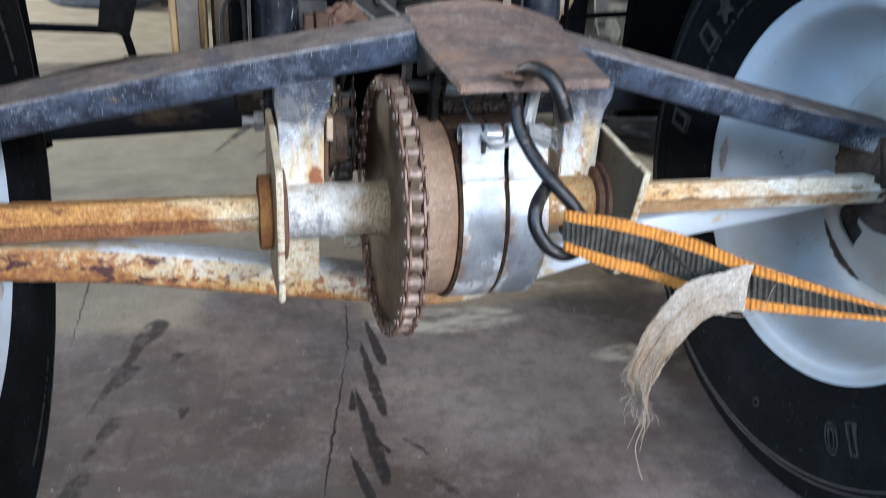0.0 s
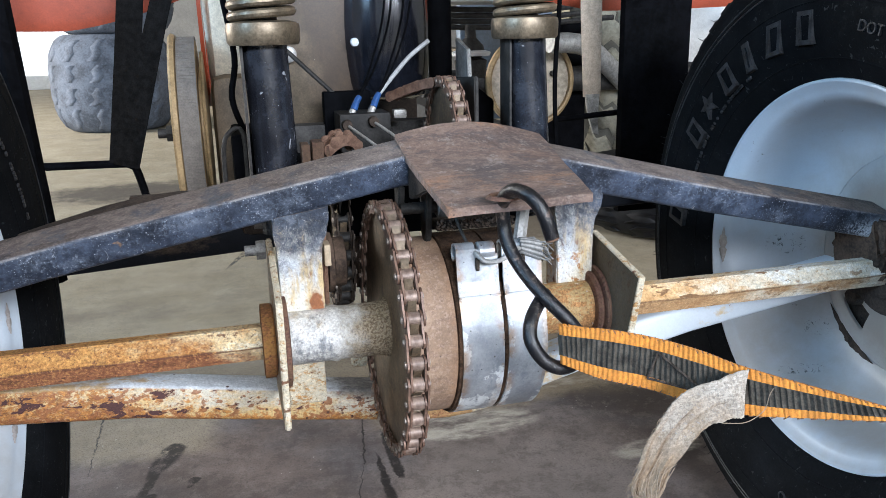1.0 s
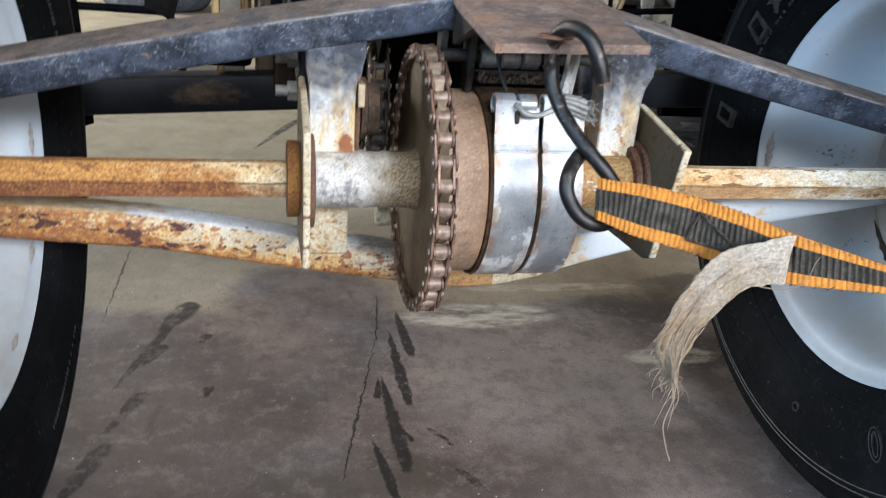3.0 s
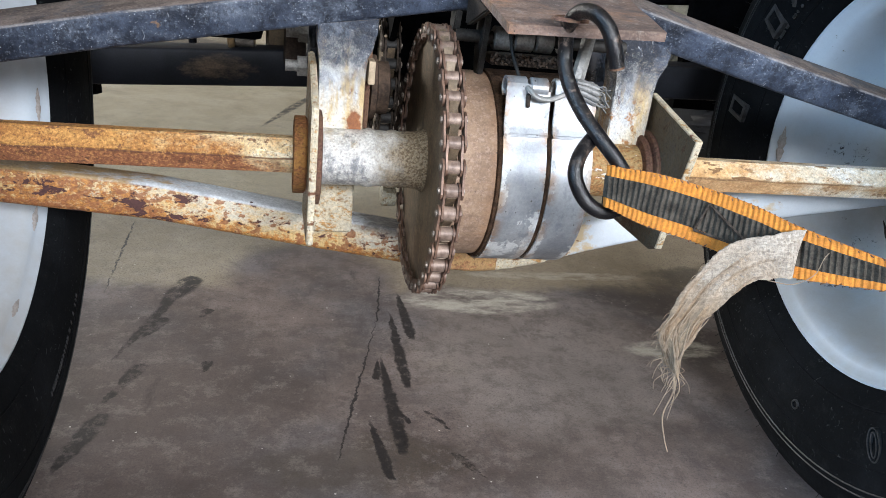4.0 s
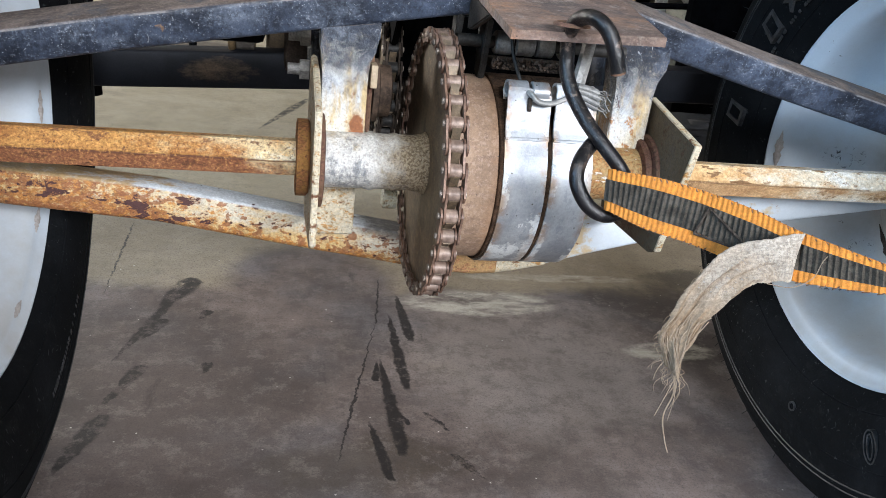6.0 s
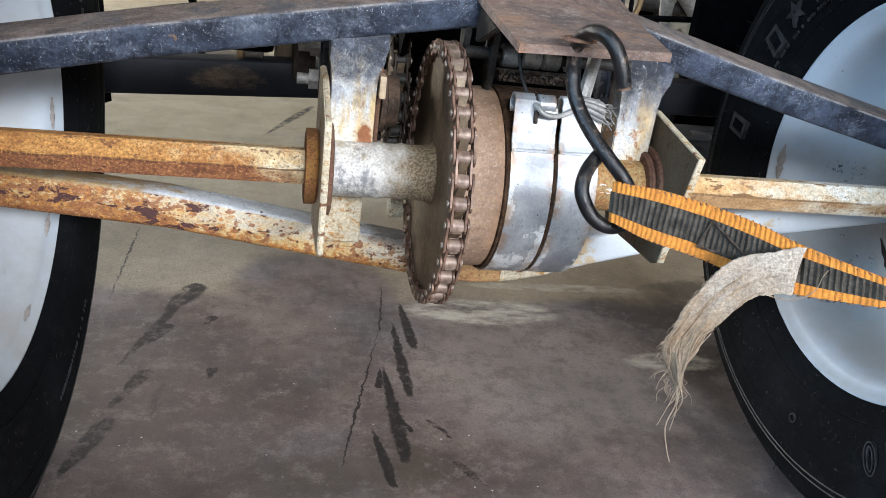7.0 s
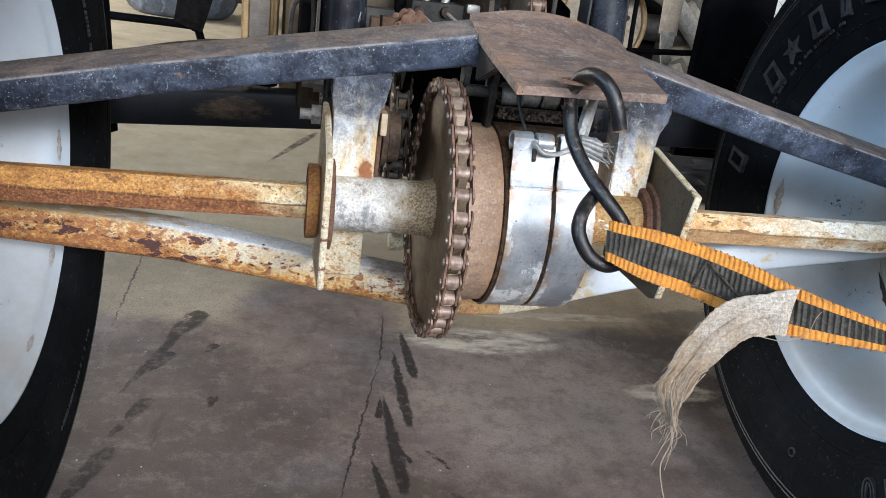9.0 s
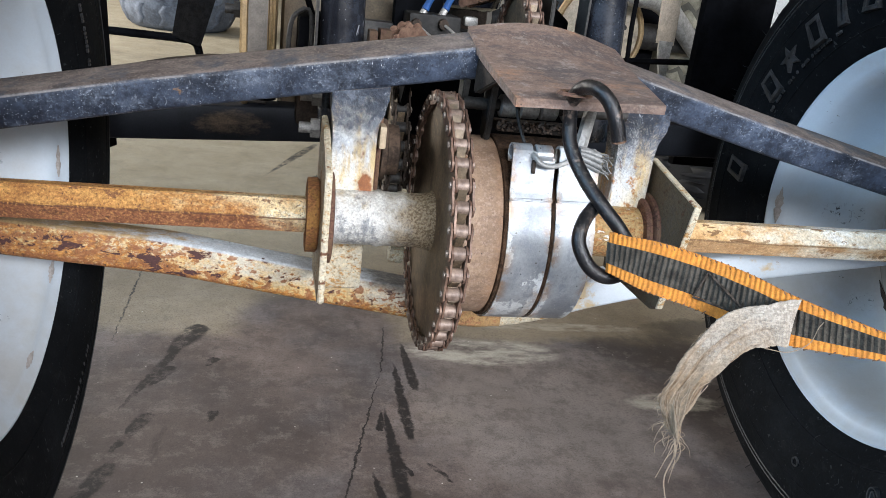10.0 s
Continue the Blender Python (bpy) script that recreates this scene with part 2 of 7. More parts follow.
def shaft_mat(name, upper, lower, patch, x0, x1, bias, ends, gritty=1.0):
    """Hexagonal bar: one rust tone on the upper flat, a darker one with its shade put in on the lower, old paint left
    more and more from x0 to x1, a dark seam on the corner.
    """
    n = Nodes(name, 0.72)
    long = (0.35, 1, 1)
    big, mid, fine = n.noise(30, 6, 0.66, long, dist=0.3), n.noise(95, 7, 0.74, (0.5, 1, 1), (4, 1, 2)), n.noise(420, 6, 0.76, shift=(3, 2, 2))
    along = n.step(n.axis("position", 0), x0, x1)
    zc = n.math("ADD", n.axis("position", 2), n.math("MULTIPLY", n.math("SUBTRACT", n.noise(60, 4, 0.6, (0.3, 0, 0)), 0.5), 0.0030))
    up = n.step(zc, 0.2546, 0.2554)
    # upper flat's light and lower flat's shade are mixed into the rust tones
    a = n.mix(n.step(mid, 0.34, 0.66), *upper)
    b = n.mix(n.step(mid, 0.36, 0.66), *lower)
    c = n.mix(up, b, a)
    left = n.math("ADD", n.math("ADD", n.math("MULTIPLY", big, 0.55), n.math("MULTIPLY", mid, 0.45)), n.math("MULTIPLY", along, 0.23))
    left = n.math("ADD", left, n.math("MULTIPLY", n.math("SUBTRACT", up, 1.0), 0.10))
    c = n.mix(n.math("MULTIPLY", n.step(left, bias - 0.06, bias + 0.10), 0.92), c, n.mix(n.step(fine, 0.36, 0.62), tuple(0.72 * v for v in patch), patch))
    c = n.mix(n.math("MULTIPLY", n.step(n.math("ADD", left, n.math("MULTIPLY", fine, 0.2)), bias + 0.20, bias + 0.24), 0.85), c, ends)
    c = n.mix(n.math("MULTIPLY", n.step(fine, 0.56, 0.66), 0.55 * gritty), c, tuple(0.42 * v for v in lower[0]))
    c = n.mix(n.math("MULTIPLY", n.specks(330, 0.20), 0.85 * gritty), c, tuple(0.45 * v for v in lower[0]))
    pit = n.noise(150, 4, 0.6, (0.6, 1, 1), (7, 7, 2))
    c = n.mix(n.math("MULTIPLY", n.step(pit, 0.60, 0.65), 0.8), c, tuple(0.62 * v for v in lower[0]))
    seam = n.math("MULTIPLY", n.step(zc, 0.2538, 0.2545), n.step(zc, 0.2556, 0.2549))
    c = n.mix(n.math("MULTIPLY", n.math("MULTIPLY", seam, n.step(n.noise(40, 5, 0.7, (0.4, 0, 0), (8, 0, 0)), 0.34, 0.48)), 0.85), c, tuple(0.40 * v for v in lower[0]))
    grit = n.noise(560, 6, 0.82, shift=(6, 1, 4))
    c = n.mix(n.math("MULTIPLY", n.step(grit, 0.51, 0.60), 0.62 * gritty), c, tuple(0.38 * v for v in lower[0]))
    c = n.mix(n.math("MULTIPLY", n.step(grit, 0.47, 0.39), 0.45 * gritty), c, tuple(min(1, 1.5 * v + 0.02) for v in upper[1]))
    flake = n.step(n.noise(60, 4, 0.55, (0.4, 1, 1.2), (5, 7, 1)), 0.655, 0.665)
    c = n.mix(flake, c, tuple(0.6 * v for v in lower[0]))
    n.set("Base Color", c)
    n.set("Roughness", n.mixf(fine, 0.60, 0.88))
    return n.bump(n.math("SUBTRACT", n.math("ADD", fine, mid), n.math("MULTIPLY", flake, 0.8)), 0.7, 0.0010).m


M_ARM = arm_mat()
M_ARM_ORANGE = paint_rust("smooth orange-brown rust", (0.50, 0.30, 0.155), (0.38, 0.185, 0.085), (0.16, 0.07, 0.04), 0.50, 0.66, 0.7, 44)


def white_tube():
    """Clean white paint with a few rust runs near the drum."""
    n = Nodes("white tube paint", 0.42, 0.0, 0.35)
    c = n.mix(n.noise(20, 5), (0.56, 0.625, 0.69), (0.67, 0.72, 0.765))
    near = n.math("MULTIPLY", n.step(n.axis("position", 0), 0.125, 0.066), 0.17)
    stain = n.math("ADD", n.noise(42, 7, 0.72, (0.7, 1, 1), (3, 3, 1)), near)
    c = n.mix(n.math("MULTIPLY", n.step(stain, 0.58, 0.70), 0.85), c, (0.58, 0.42, 0.20))
    c = n.mix(n.step(n.math("ADD", n.noise(110, 6, 0.7, shift=(1, 6, 4)), n.math("MULTIPLY", near, 0.8)), 0.66, 0.70), c, (0.25, 0.12, 0.05))
    n.set("Base Color", c)
    return n.bump(n.noise(260, 4), 0.15, 0.0006).m


M_ARM_WHITE = white_tube()
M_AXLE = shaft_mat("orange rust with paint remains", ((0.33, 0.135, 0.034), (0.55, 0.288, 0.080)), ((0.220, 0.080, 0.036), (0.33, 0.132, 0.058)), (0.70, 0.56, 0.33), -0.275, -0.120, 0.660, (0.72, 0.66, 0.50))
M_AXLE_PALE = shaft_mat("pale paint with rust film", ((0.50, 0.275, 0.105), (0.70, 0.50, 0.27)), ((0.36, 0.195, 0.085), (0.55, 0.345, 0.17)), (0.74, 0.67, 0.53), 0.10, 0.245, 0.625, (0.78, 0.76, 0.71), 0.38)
M_CREAM_PAINT = paint_rust("cream paint, rust stained", (0.76, 0.73, 0.63), (0.46, 0.25, 0.09), (0.13, 0.06, 0.035), 0.455, 0.62, 0.5, 62, 0.0, 0.55)
M_RUST_RING = paint_rust("orange rust", (0.42, 0.20, 0.06), (0.30, 0.125, 0.045), (0.12, 0.06, 0.04), 0.52, 0.66, 0.8, 50)
M_RUST_BROWN = paint_rust("brown rust", (0.190, 0.098, 0.070), (0.135, 0.064, 0.044), (0.05, 0.034, 0.03), 0.5, 0.70, 0.75, 50)
M_TUBE = paint_rust("silver paint over rough weld", (0.60, 0.60, 0.57), (0.33, 0.24, 0.15), (0.16, 0.13, 0.10), 0.475, 0.68, 0.38, 60)
M_PLATE_GREY = paint_rust("grey-brown plate", (0.084, 0.074, 0.062), (0.100, 0.062, 0.040), (0.09, 0.07, 0.055), 0.46, 0.68, 0.6, 40)
M_TUBE_RUST = paint_rust("tan rust over steel", (0.46, 0.34, 0.20), (0.40, 0.20, 0.075), (0.42, 0.40, 0.36), 0.52, 0.64, 0.55, 55)


def sleeve_mat():
    """Silver paint, dirty with chain oil near the sprocket."""
    n = Nodes("silver sleeve", 0.36)
    v, fine = n.noise(55, 6, 0.66), n.noise(650, 5, 0.7)
    c = n.mix(n.step(v, 0.30, 0.70), (0.58, 0.57, 0.54), (0.80, 0.79, 0.75))
    c = n.mix(n.math("MULTIPLY", n.step(n.noise(34, 7, 0.7, shift=(4, 4, 1)), 0.50, 0.64), 0.85), c, (0.47, 0.37, 0.23))
    c = n.mix(n.math("MULTIPLY", n.step(n.noise(40, 8, 0.76, (1.4, 1, 1), (1, 7, 1)), 0.50, 0.62), 0.8), c, (0.17, 0.185, 0.21))
    x = n.math("ADD", n.axis("position", 0), n.math("MULTIPLY", n.math("SUBTRACT", n.noise(60, 6, 0.7, shift=(2, 2, 6)), 0.5), 0.060))
    oil = n.step(x, -0.080, -0.052)
    grit = n.mix(n.step(fine, 0.4, 0.65), (0.15, 0.105, 0.060), (0.48, 0.39, 0.265))
    c = n.mix(oil, c, grit)
    c = n.mix(n.math("MULTIPLY", n.step(fine, 0.52, 0.62), 0.4), c, (0.16, 0.13, 0.10))
    n.set("Base Color", c)
    n.set("Roughness", n.mixf(oil, n.mixf(v, 0.25, 0.45), 0.7))
    n.set("Metallic", n.mixf(oil, 0.30, 0.0))
    return n.bump(n.math("ADD", fine, n.math("MULTIPLY", v, 0.6)), 0.7, 0.0014).m


M_SLEEVE = sleeve_mat()


def black_paint(name, white_from=None):
    """Dusty black paint with white overspray specks, brown dirt on top."""
    n = Nodes(name, 0.42)
    cloud, grit = n.noise(22, 7, 0.68), n.noise(520, 4, 0.7, shift=(4, 2, 2))
    base = n.mix(n.step(cloud, 0.36, 0.68), (0.007, 0.010, 0.018), (0.056, 0.073, 0.110))
    haze = n.noise(34, 8, 0.74, (0.8, 1, 1), (5, 5, 5))
    base = n.mix(n.math("MULTIPLY", n.step(haze, 0.50, 0.66), 0.66), base, (0.125, 0.150, 0.195))
    base = n.mix(n.math("MULTIPLY", n.step(n.noise(120, 6, 0.75, shift=(1, 6, 2)), 0.50, 0.62), 0.55), base, (0.004, 0.005, 0.009))
    base = n.mix(n.math("MULTIPLY", n.step(grit, 0.55, 0.66), n.math("MULTIPLY", n.step(haze, 0.40, 0.62), 0.6)), base, (0.24, 0.27, 0.32))
    base = n.mix(n.math("MULTIPLY", n.specks(760, 0.24), n.step(n.noise(26, 5, 0.65, shift=(5, 1, 5)), 0.46, 0.60)), base, (0.42, 0.45, 0.49))
    base = n.mix(n.math("MULTIPLY", n.specks(330, 0.10), n.step(n.noise(15, 4, shift=(3, 1, 9)), 0.46, 0.58)), base, (0.50, 0.53, 0.56))
    scratch = n.step(n.noise(60, 3, 0.5, (1.4, 1, 1.4), (7, 1, 3), 3.5), 0.700, 0.718)
    base = n.mix(n.math("MULTIPLY", scratch, 0.7), base, (0.24, 0.26, 0.29))
    base = n.mix(n.step(n.noise(48, 7, 0.7, shift=(8, 8, 2)), 0.66, 0.70), base, (0.17, 0.11, 0.075))
    edge = n.math("MULTIPLY", n.step(n.axis("normal", 2), 0.22, 0.42), n.step(n.axis("normal", 2), 0.86, 0.62))
    base = n.mix(n.math("MULTIPLY", edge, n.step(n.noise(70, 6, 0.7, (0.4, 1, 1), (1, 2, 8)), 0.40, 0.58)), base, (0.21, 0.20, 0.20))
    up = n.step(n.axis("normal", 2), 0.55, 0.86)
    dirt = n.mix(n.step(n.noise(60, 7, 0.72, (0.7, 1.3, 1)), 0.3, 0.7), (0.068, 0.055, 0.050), (0.190, 0.155, 0.138))
    dirt = n.mix(n.math("MULTIPLY", n.step(grit, 0.54, 0.66), 0.6), dirt, (0.24, 0.19, 0.16))
    dirt = n.mix(n.step(n.noise(34, 6, 0.7, shift=(3, 9, 1)), 0.50, 0.66), dirt, (0.075, 0.078, 0.088))
    base = n.mix(n.math("MULTIPLY", up, n.step(n.noise(30, 5, shift=(2, 7, 1)), 0.12, 0.42)), base, dirt)
    n.set("Roughness", n.mixf(up, n.mixf(cloud, 0.30, 0.6), 0.88))
    n.set("Specular IOR Level", 0.32)
    if white_from is not None:
        g1, g2 = n.noise(3400, 2, 0.6), n.noise(120, 4, 0.6, shift=(2, 2, 2))
        z = n.math("ADD", n.axis("position", 2), n.math("MULTIPLY", n.math("SUBTRACT", g1, 0.5), 0.13))
        z = n.math("ADD", z, n.math("MULTIPLY", n.math("SUBTRACT", g2, 0.5), 0.05))
        f = n.step(z, white_from + 0.013, white_from - 0.013)
        white = n.mix(n.step(n.noise(26, 4), 0.35, 0.65), (0.55, 0.58, 0.61), (0.68, 0.64, 0.53))
        low = n.math("MULTIPLY", n.math("SUBTRACT", 0.275, n.axis("position", 2)), 0.55)
        white = n.mix(n.step(n.math("ADD", n.noise(36, 6, 0.7, (1.6, 1.6, 0.45)), low), 0.46, 0.60), white, (0.56, 0.42, 0.22))
        white = n.mix(n.step(n.math("ADD", n.noise(70, 7, 0.72, shift=(6, 2, 4)), low), 0.55, 0.62), white, (0.36, 0.175, 0.06))
        white = n.mix(n.math("MULTIPLY", n.specks(420, 0.2), 0.7), white, (0.22, 0.13, 0.07))
        white = n.mix(n.step(n.noise(78, 6, 0.6, shift=(1, 2, 8)), 0.655, 0.68), white, (0.16, 0.065, 0.035))
        white = n.mix(n.math("MULTIPLY", n.step(n.noise(600, 3), 0.6, 0.7), 0.5), white, (0.25, 0.18, 0.12))
        su, sv = n.math("DIVIDE", n.math("ADD", n.axis("position", 0), 0.0842), 0.0048), n.math("DIVIDE", n.math("SUBTRACT", n.axis("position", 2), 0.2745), 0.0085)
        drip = n.math("ADD", n.math("ADD", n.math("MULTIPLY", su, su), n.math("MULTIPLY", sv, sv)), n.math("MULTIPLY", n.math("SUBTRACT", n.noise(160, 5, 0.7), 0.5), 2.5))
        white = n.mix(n.math("MULTIPLY", n.step(drip, 3.2, 0.8), 0.6), white, (0.52, 0.36, 0.16))
        white = n.mix(n.step(drip, 1.2, 0.5), white, n.mix(n.noise(300, 4), (0.16, 0.055, 0.025), (0.34, 0.135, 0.05)))
        base = n.mix(f, base, white)
    far = n.math("ADD", n.math("SUBTRACT", n.math("ABSOLUTE", n.axis("position", 0)), 0.300), n.math("MULTIPLY", n.math("SUBTRACT", n.noise(700, 2, 0.6, shift=(1, 6, 6)), 0.5), 0.10))
    far = n.math("MULTIPLY", n.step(far, 0.0, 0.03), n.step(n.axis("position", 2), 0.300, 0.286))
    base = n.mix(far, base, n.mix(n.step(n.noise(40, 5, shift=(2, 2, 9)), 0.45, 0.6), (0.50, 0.54, 0.58), (0.46, 0.44, 0.40)))
    n.set("Base Color", base)
    return n.bump(n.math("ADD", n.math("MULTIPLY", grit, 0.7), n.math("MULTIPLY", n.noise(150, 4, 0.6), 1.5)), 0.55, 0.0010).m


M_BLACK = black_paint("dusty black paint")
M_BRACKET = black_paint("white paint fading to black overspray", 0.304)


def plain(name, colour, rough=0.6, metal=0.0, var=0.25, scale=40, bump=0.2, gloss=0.5):
    n = Nodes(name, rough, metal, 1.4)
    a, b = tuple(c * (1 - var) for c in colour), tuple(min(1, c * (1 + var)) for c in colour)
    v = n.math("ADD", n.math("MULTIPLY", n.noise(scale, 6, 0.62), 0.6), n.math("MULTIPLY", n.noise(scale * 7, 5, 0.65, shift=(4, 4, 4)), 0.4))
    n.set("Base Color", n.mix(n.step(v, 0.35, 0.65), a, b))
    n.set("Roughness", n.mixf(v, max(0.05, rough - 0.12), min(1, rough + 0.12)))
    n.set("Specular IOR Level", gloss)
    return n.bump(n.noise(scale * 8, 5, 0.65), bump, 0.0006).m


def plate_mat():
    n = Nodes("brown surface rust on steel plate", 0.8)
    v, fine = n.noise(17, 7, 0.70, (0.55, 1.4, 1), dist=0.7), n.noise(240, 6, 0.72, (0.7, 1, 1))
    c = n.mix(n.step(v, 0.32, 0.66), (0.098, 0.062, 0.049), (0.215, 0.142, 0.108))
    c = n.mix(n.math("MULTIPLY", n.step(n.noise(13, 6, 0.66, (0.6, 1.2, 1), (2, 3, 7)), 0.50, 0.68), 0.75), c, (0.068, 0.054, 0.052))
    c = n.mix(n.math("MULTIPLY", n.step(n.noise(26, 6, 0.70, (0.6, 1.2, 1), (6, 3, 0)), 0.51, 0.66), 0.75), c, (0.33, 0.165, 0.085))
    c = n.mix(n.math("MULTIPLY", n.step(fine, 0.50, 0.64), 0.38), c, (0.29, 0.215, 0.175))
    c = n.mix(n.math("MULTIPLY", n.step(fine, 0.46, 0.34), 0.40), c, (0.07, 0.048, 0.040))
    c = n.mix(n.math("MULTIPLY", n.step(n.noise(48, 7, 0.76, (0.7, 1.2, 1), (9, 3, 4)), 0.51, 0.60), 0.6), c, (0.060, 0.050, 0.050))
    c = n.mix(n.math("MULTIPLY", n.step(n.noise(70, 7, 0.76, shift=(1, 7, 4)), 0.55, 0.64), 0.5), c, (0.30, 0.25, 0.22))
    c = n.mix(n.specks(110, 0.07), c, (0.05, 0.035, 0.03))
    return n.set("Base Color", c).bump(n.math("ADD", fine, v), 0.5, 0.0011).m


M_PLATE = plate_mat()


def drum_mat():
    n = Nodes("brown brake drum rust", 0.72, 0.0, 1.5)
    v = n.noise(24, 6, 0.65, (0.6, 1, 1))
    c = n.mix(n.step(v, 0.33, 0.70), (0.225, 0.142, 0.092), (0.345, 0.236, 0.158))
    c = n.mix(n.math("MULTIPLY", n.step(n.noise(260, 6, 0.78), 0.49, 0.60), 0.45), c, (0.44, 0.315, 0.245))
    c = n.mix(n.math("MULTIPLY", n.step(n.noise(170, 6, 0.78, shift=(5, 2, 2)), 0.50, 0.61), 0.45), c, (0.13, 0.075, 0.055))
    c = n.mix(n.math("MULTIPLY", n.step(n.noise(46, 6, 0.7, shift=(2, 8, 8)), 0.54, 0.70), 0.55), c, (0.35, 0.19, 0.10))
    rim = n.step(n.math("ADD", n.axis("position", 0), n.math("MULTIPLY", n.math("SUBTRACT", v, 0.5), 0.02)), -0.016, -0.009)
    c = n.mix(n.math("MULTIPLY", rim, 0.45), c, (0.34, 0.19, 0.10))
    c = n.mix(n.specks(150, 0.10), c, (0.09, 0.06, 0.05))
    return n.set("Base Color", c).bump(n.noise(420, 5, 0.7), 0.35, 0.0005).m


M_DRUM = drum_mat()


def band_mat():
    n = Nodes("scuffed aluminium", 0.34, 0.7, 0.9)
    big, fine = n.noise(22, 6, 0.62), n.noise(300, 5, 0.7)
    c = n.mix(n.step(big, 0.34, 0.66), (0.27, 0.285, 0.305), (0.44, 0.455, 0.468))
    x, z = n.axis("position", 0), n.axis("position", 2)
    # both bands share one cross coordinate, 0 at an edge and 1 in the middle
    cross = n.math("MULTIPLY", n.math("ABSOLUTE", n.math("SUBTRACT", n.math("FRACT", n.math("DIVIDE", n.math("ADD", x, 0.0065), 0.0281)), 0.45)), 2.2)
    rim = n.step(cross, 0.45, 1.0)
    low = n.step(z, 0.236, 0.205)
    peel = n.math("ADD", n.math("MULTIPLY", n.noise(34, 6, 0.68, shift=(3, 3, 9)), 0.85), n.math("MULTIPLY", fine, 0.15))
    peel = n.math("ADD", peel, n.math("ADD", n.math("MULTIPLY", rim, 0.12), n.math("MULTIPLY", low, 0.07)))
    worn = n.step(peel, 0.615, 0.627)
    c = n.mix(worn, c, (0.60, 0.61, 0.60))
    c = n.mix(n.math("MULTIPLY", n.math("MULTIPLY", rim, n.step(n.noise(60, 6, 0.7, shift=(8, 1, 4)), 0.44, 0.58)), 0.85), c, (0.30, 0.185, 0.105))
    c = n.mix(n.specks(210, 0.13), c, (0.07, 0.06, 0.055))
    c = n.mix(n.math("MULTIPLY", n.step(n.noise(70, 6, 0.72, (1.5, 1, 0.8), (1, 1, 6)), 0.52, 0.62), 0.55), c, (0.235, 0.255, 0.285))
    c = n.mix(n.math("MULTIPLY", n.step(fine, 0.54, 0.68), 0.35), c, (0.36, 0.36, 0.36))
    n.set("Base Color", c)
    n.set("Roughness", n.mixf(worn, n.mixf(n.noise(40, 5, 0.6), 0.27, 0.46), 0.60))
    n.set("Metallic", n.mixf(worn, 0.42, 0.05))
    return n.bump(n.math("SUBTRACT", n.math("ADD", fine, n.noise(90, 4, 0.6)), worn), 0.28, 0.0006).m


M_BAND = band_mat()


def chain_mat(name, lo, hi, metal):
    n = Nodes(name, 0.5, metal)
    f = n.step(n.noise(150, 4), 0.3, 0.7)
    c = n.mix(f, lo, hi)
    c = n.mix(n.math("MULTIPLY", n.random(), 0.5), c, tuple(0.6 * v for v in lo))
    return n.set("Base Color", c).bump(n.noise(500, 3), 0.25, 0.0004).m


M_ROLLER = chain_mat("oily brown chain roller", (0.165, 0.108, 0.082), (0.36, 0.262, 0.205), 0.18)
M_LINK = chain_mat("rusty chain plate", (0.115, 0.062, 0.042), (0.27, 0.165, 0.115), 0.2)
M_PIN = plain("worn pin heads", (0.30, 0.25, 0.21), 0.5, 0.5)


def sprocket_mat():
    n = Nodes("oily brown steel disc", 0.5, 0.45)
    v = n.noise(26, 6, 0.6)
    c = n.mix(n.step(v, 0.3, 0.7), (0.085, 0.062, 0.040), (0.205, 0.155, 0.105))
    c = n.mix(n.math("MULTIPLY", n.step(n.noise(210, 6, 0.76, shift=(2, 5, 5)), 0.50, 0.62), 0.55), c, (0.27, 0.19, 0.115))
    c = n.mix(n.math("MULTIPLY", n.step(n.noise(46, 6, 0.72, shift=(4, 1, 5)), 0.53, 0.66), 0.6), c, (0.048, 0.034, 0.024))
    return n.set("Base Color", c).bump(n.noise(260, 5, 0.7), 0.4, 0.0006).m


M_SPROCKET = sprocket_mat()


def rubber_mat():
    n = Nodes("dusty black rubber", 0.6)
    c = n.mix(n.step(n.noise(14, 6, 0.65), 0.4, 0.75), (0.0040, 0.0045, 0.0052), (0.0090, 0.0100, 0.0115))
    c = n.mix(n.math("MULTIPLY", n.step(n.noise(60, 8, 0.78, shift=(2, 2, 2)), 0.54, 0.64), 0.6), c, (0.0115, 0.0118, 0.0122))
    c = n.mix(n.step(n.noise(40, 4, 0.55, (0.3, 3, 3), (7, 1, 1), 2.5), 0.660, 0.690), c, (0.034, 0.035, 0.036))
    c = n.mix(n.math("MULTIPLY", n.step(n.noise(190, 5, 0.7, (0.4, 1.5, 1.5), (3, 1, 5), 1.5), 0.63, 0.70), 0.7), c, (0.026, 0.031, 0.033))
    n.set("Base Color", c)
    n.set("Specular IOR Level", 0.06)
    n.set("Roughness", n.mixf(n.noise(30, 5), 0.72, 0.92))
    return n.bump(n.noise(260, 5, 0.65), 0.3, 0.0007).m


M_RUBBER = rubber_mat()
M_RUBBER_PLAIN = plain("black rubber", (0.008, 0.0085, 0.010), 0.6, 0, 0.4, 60, 0.2, 0.25)


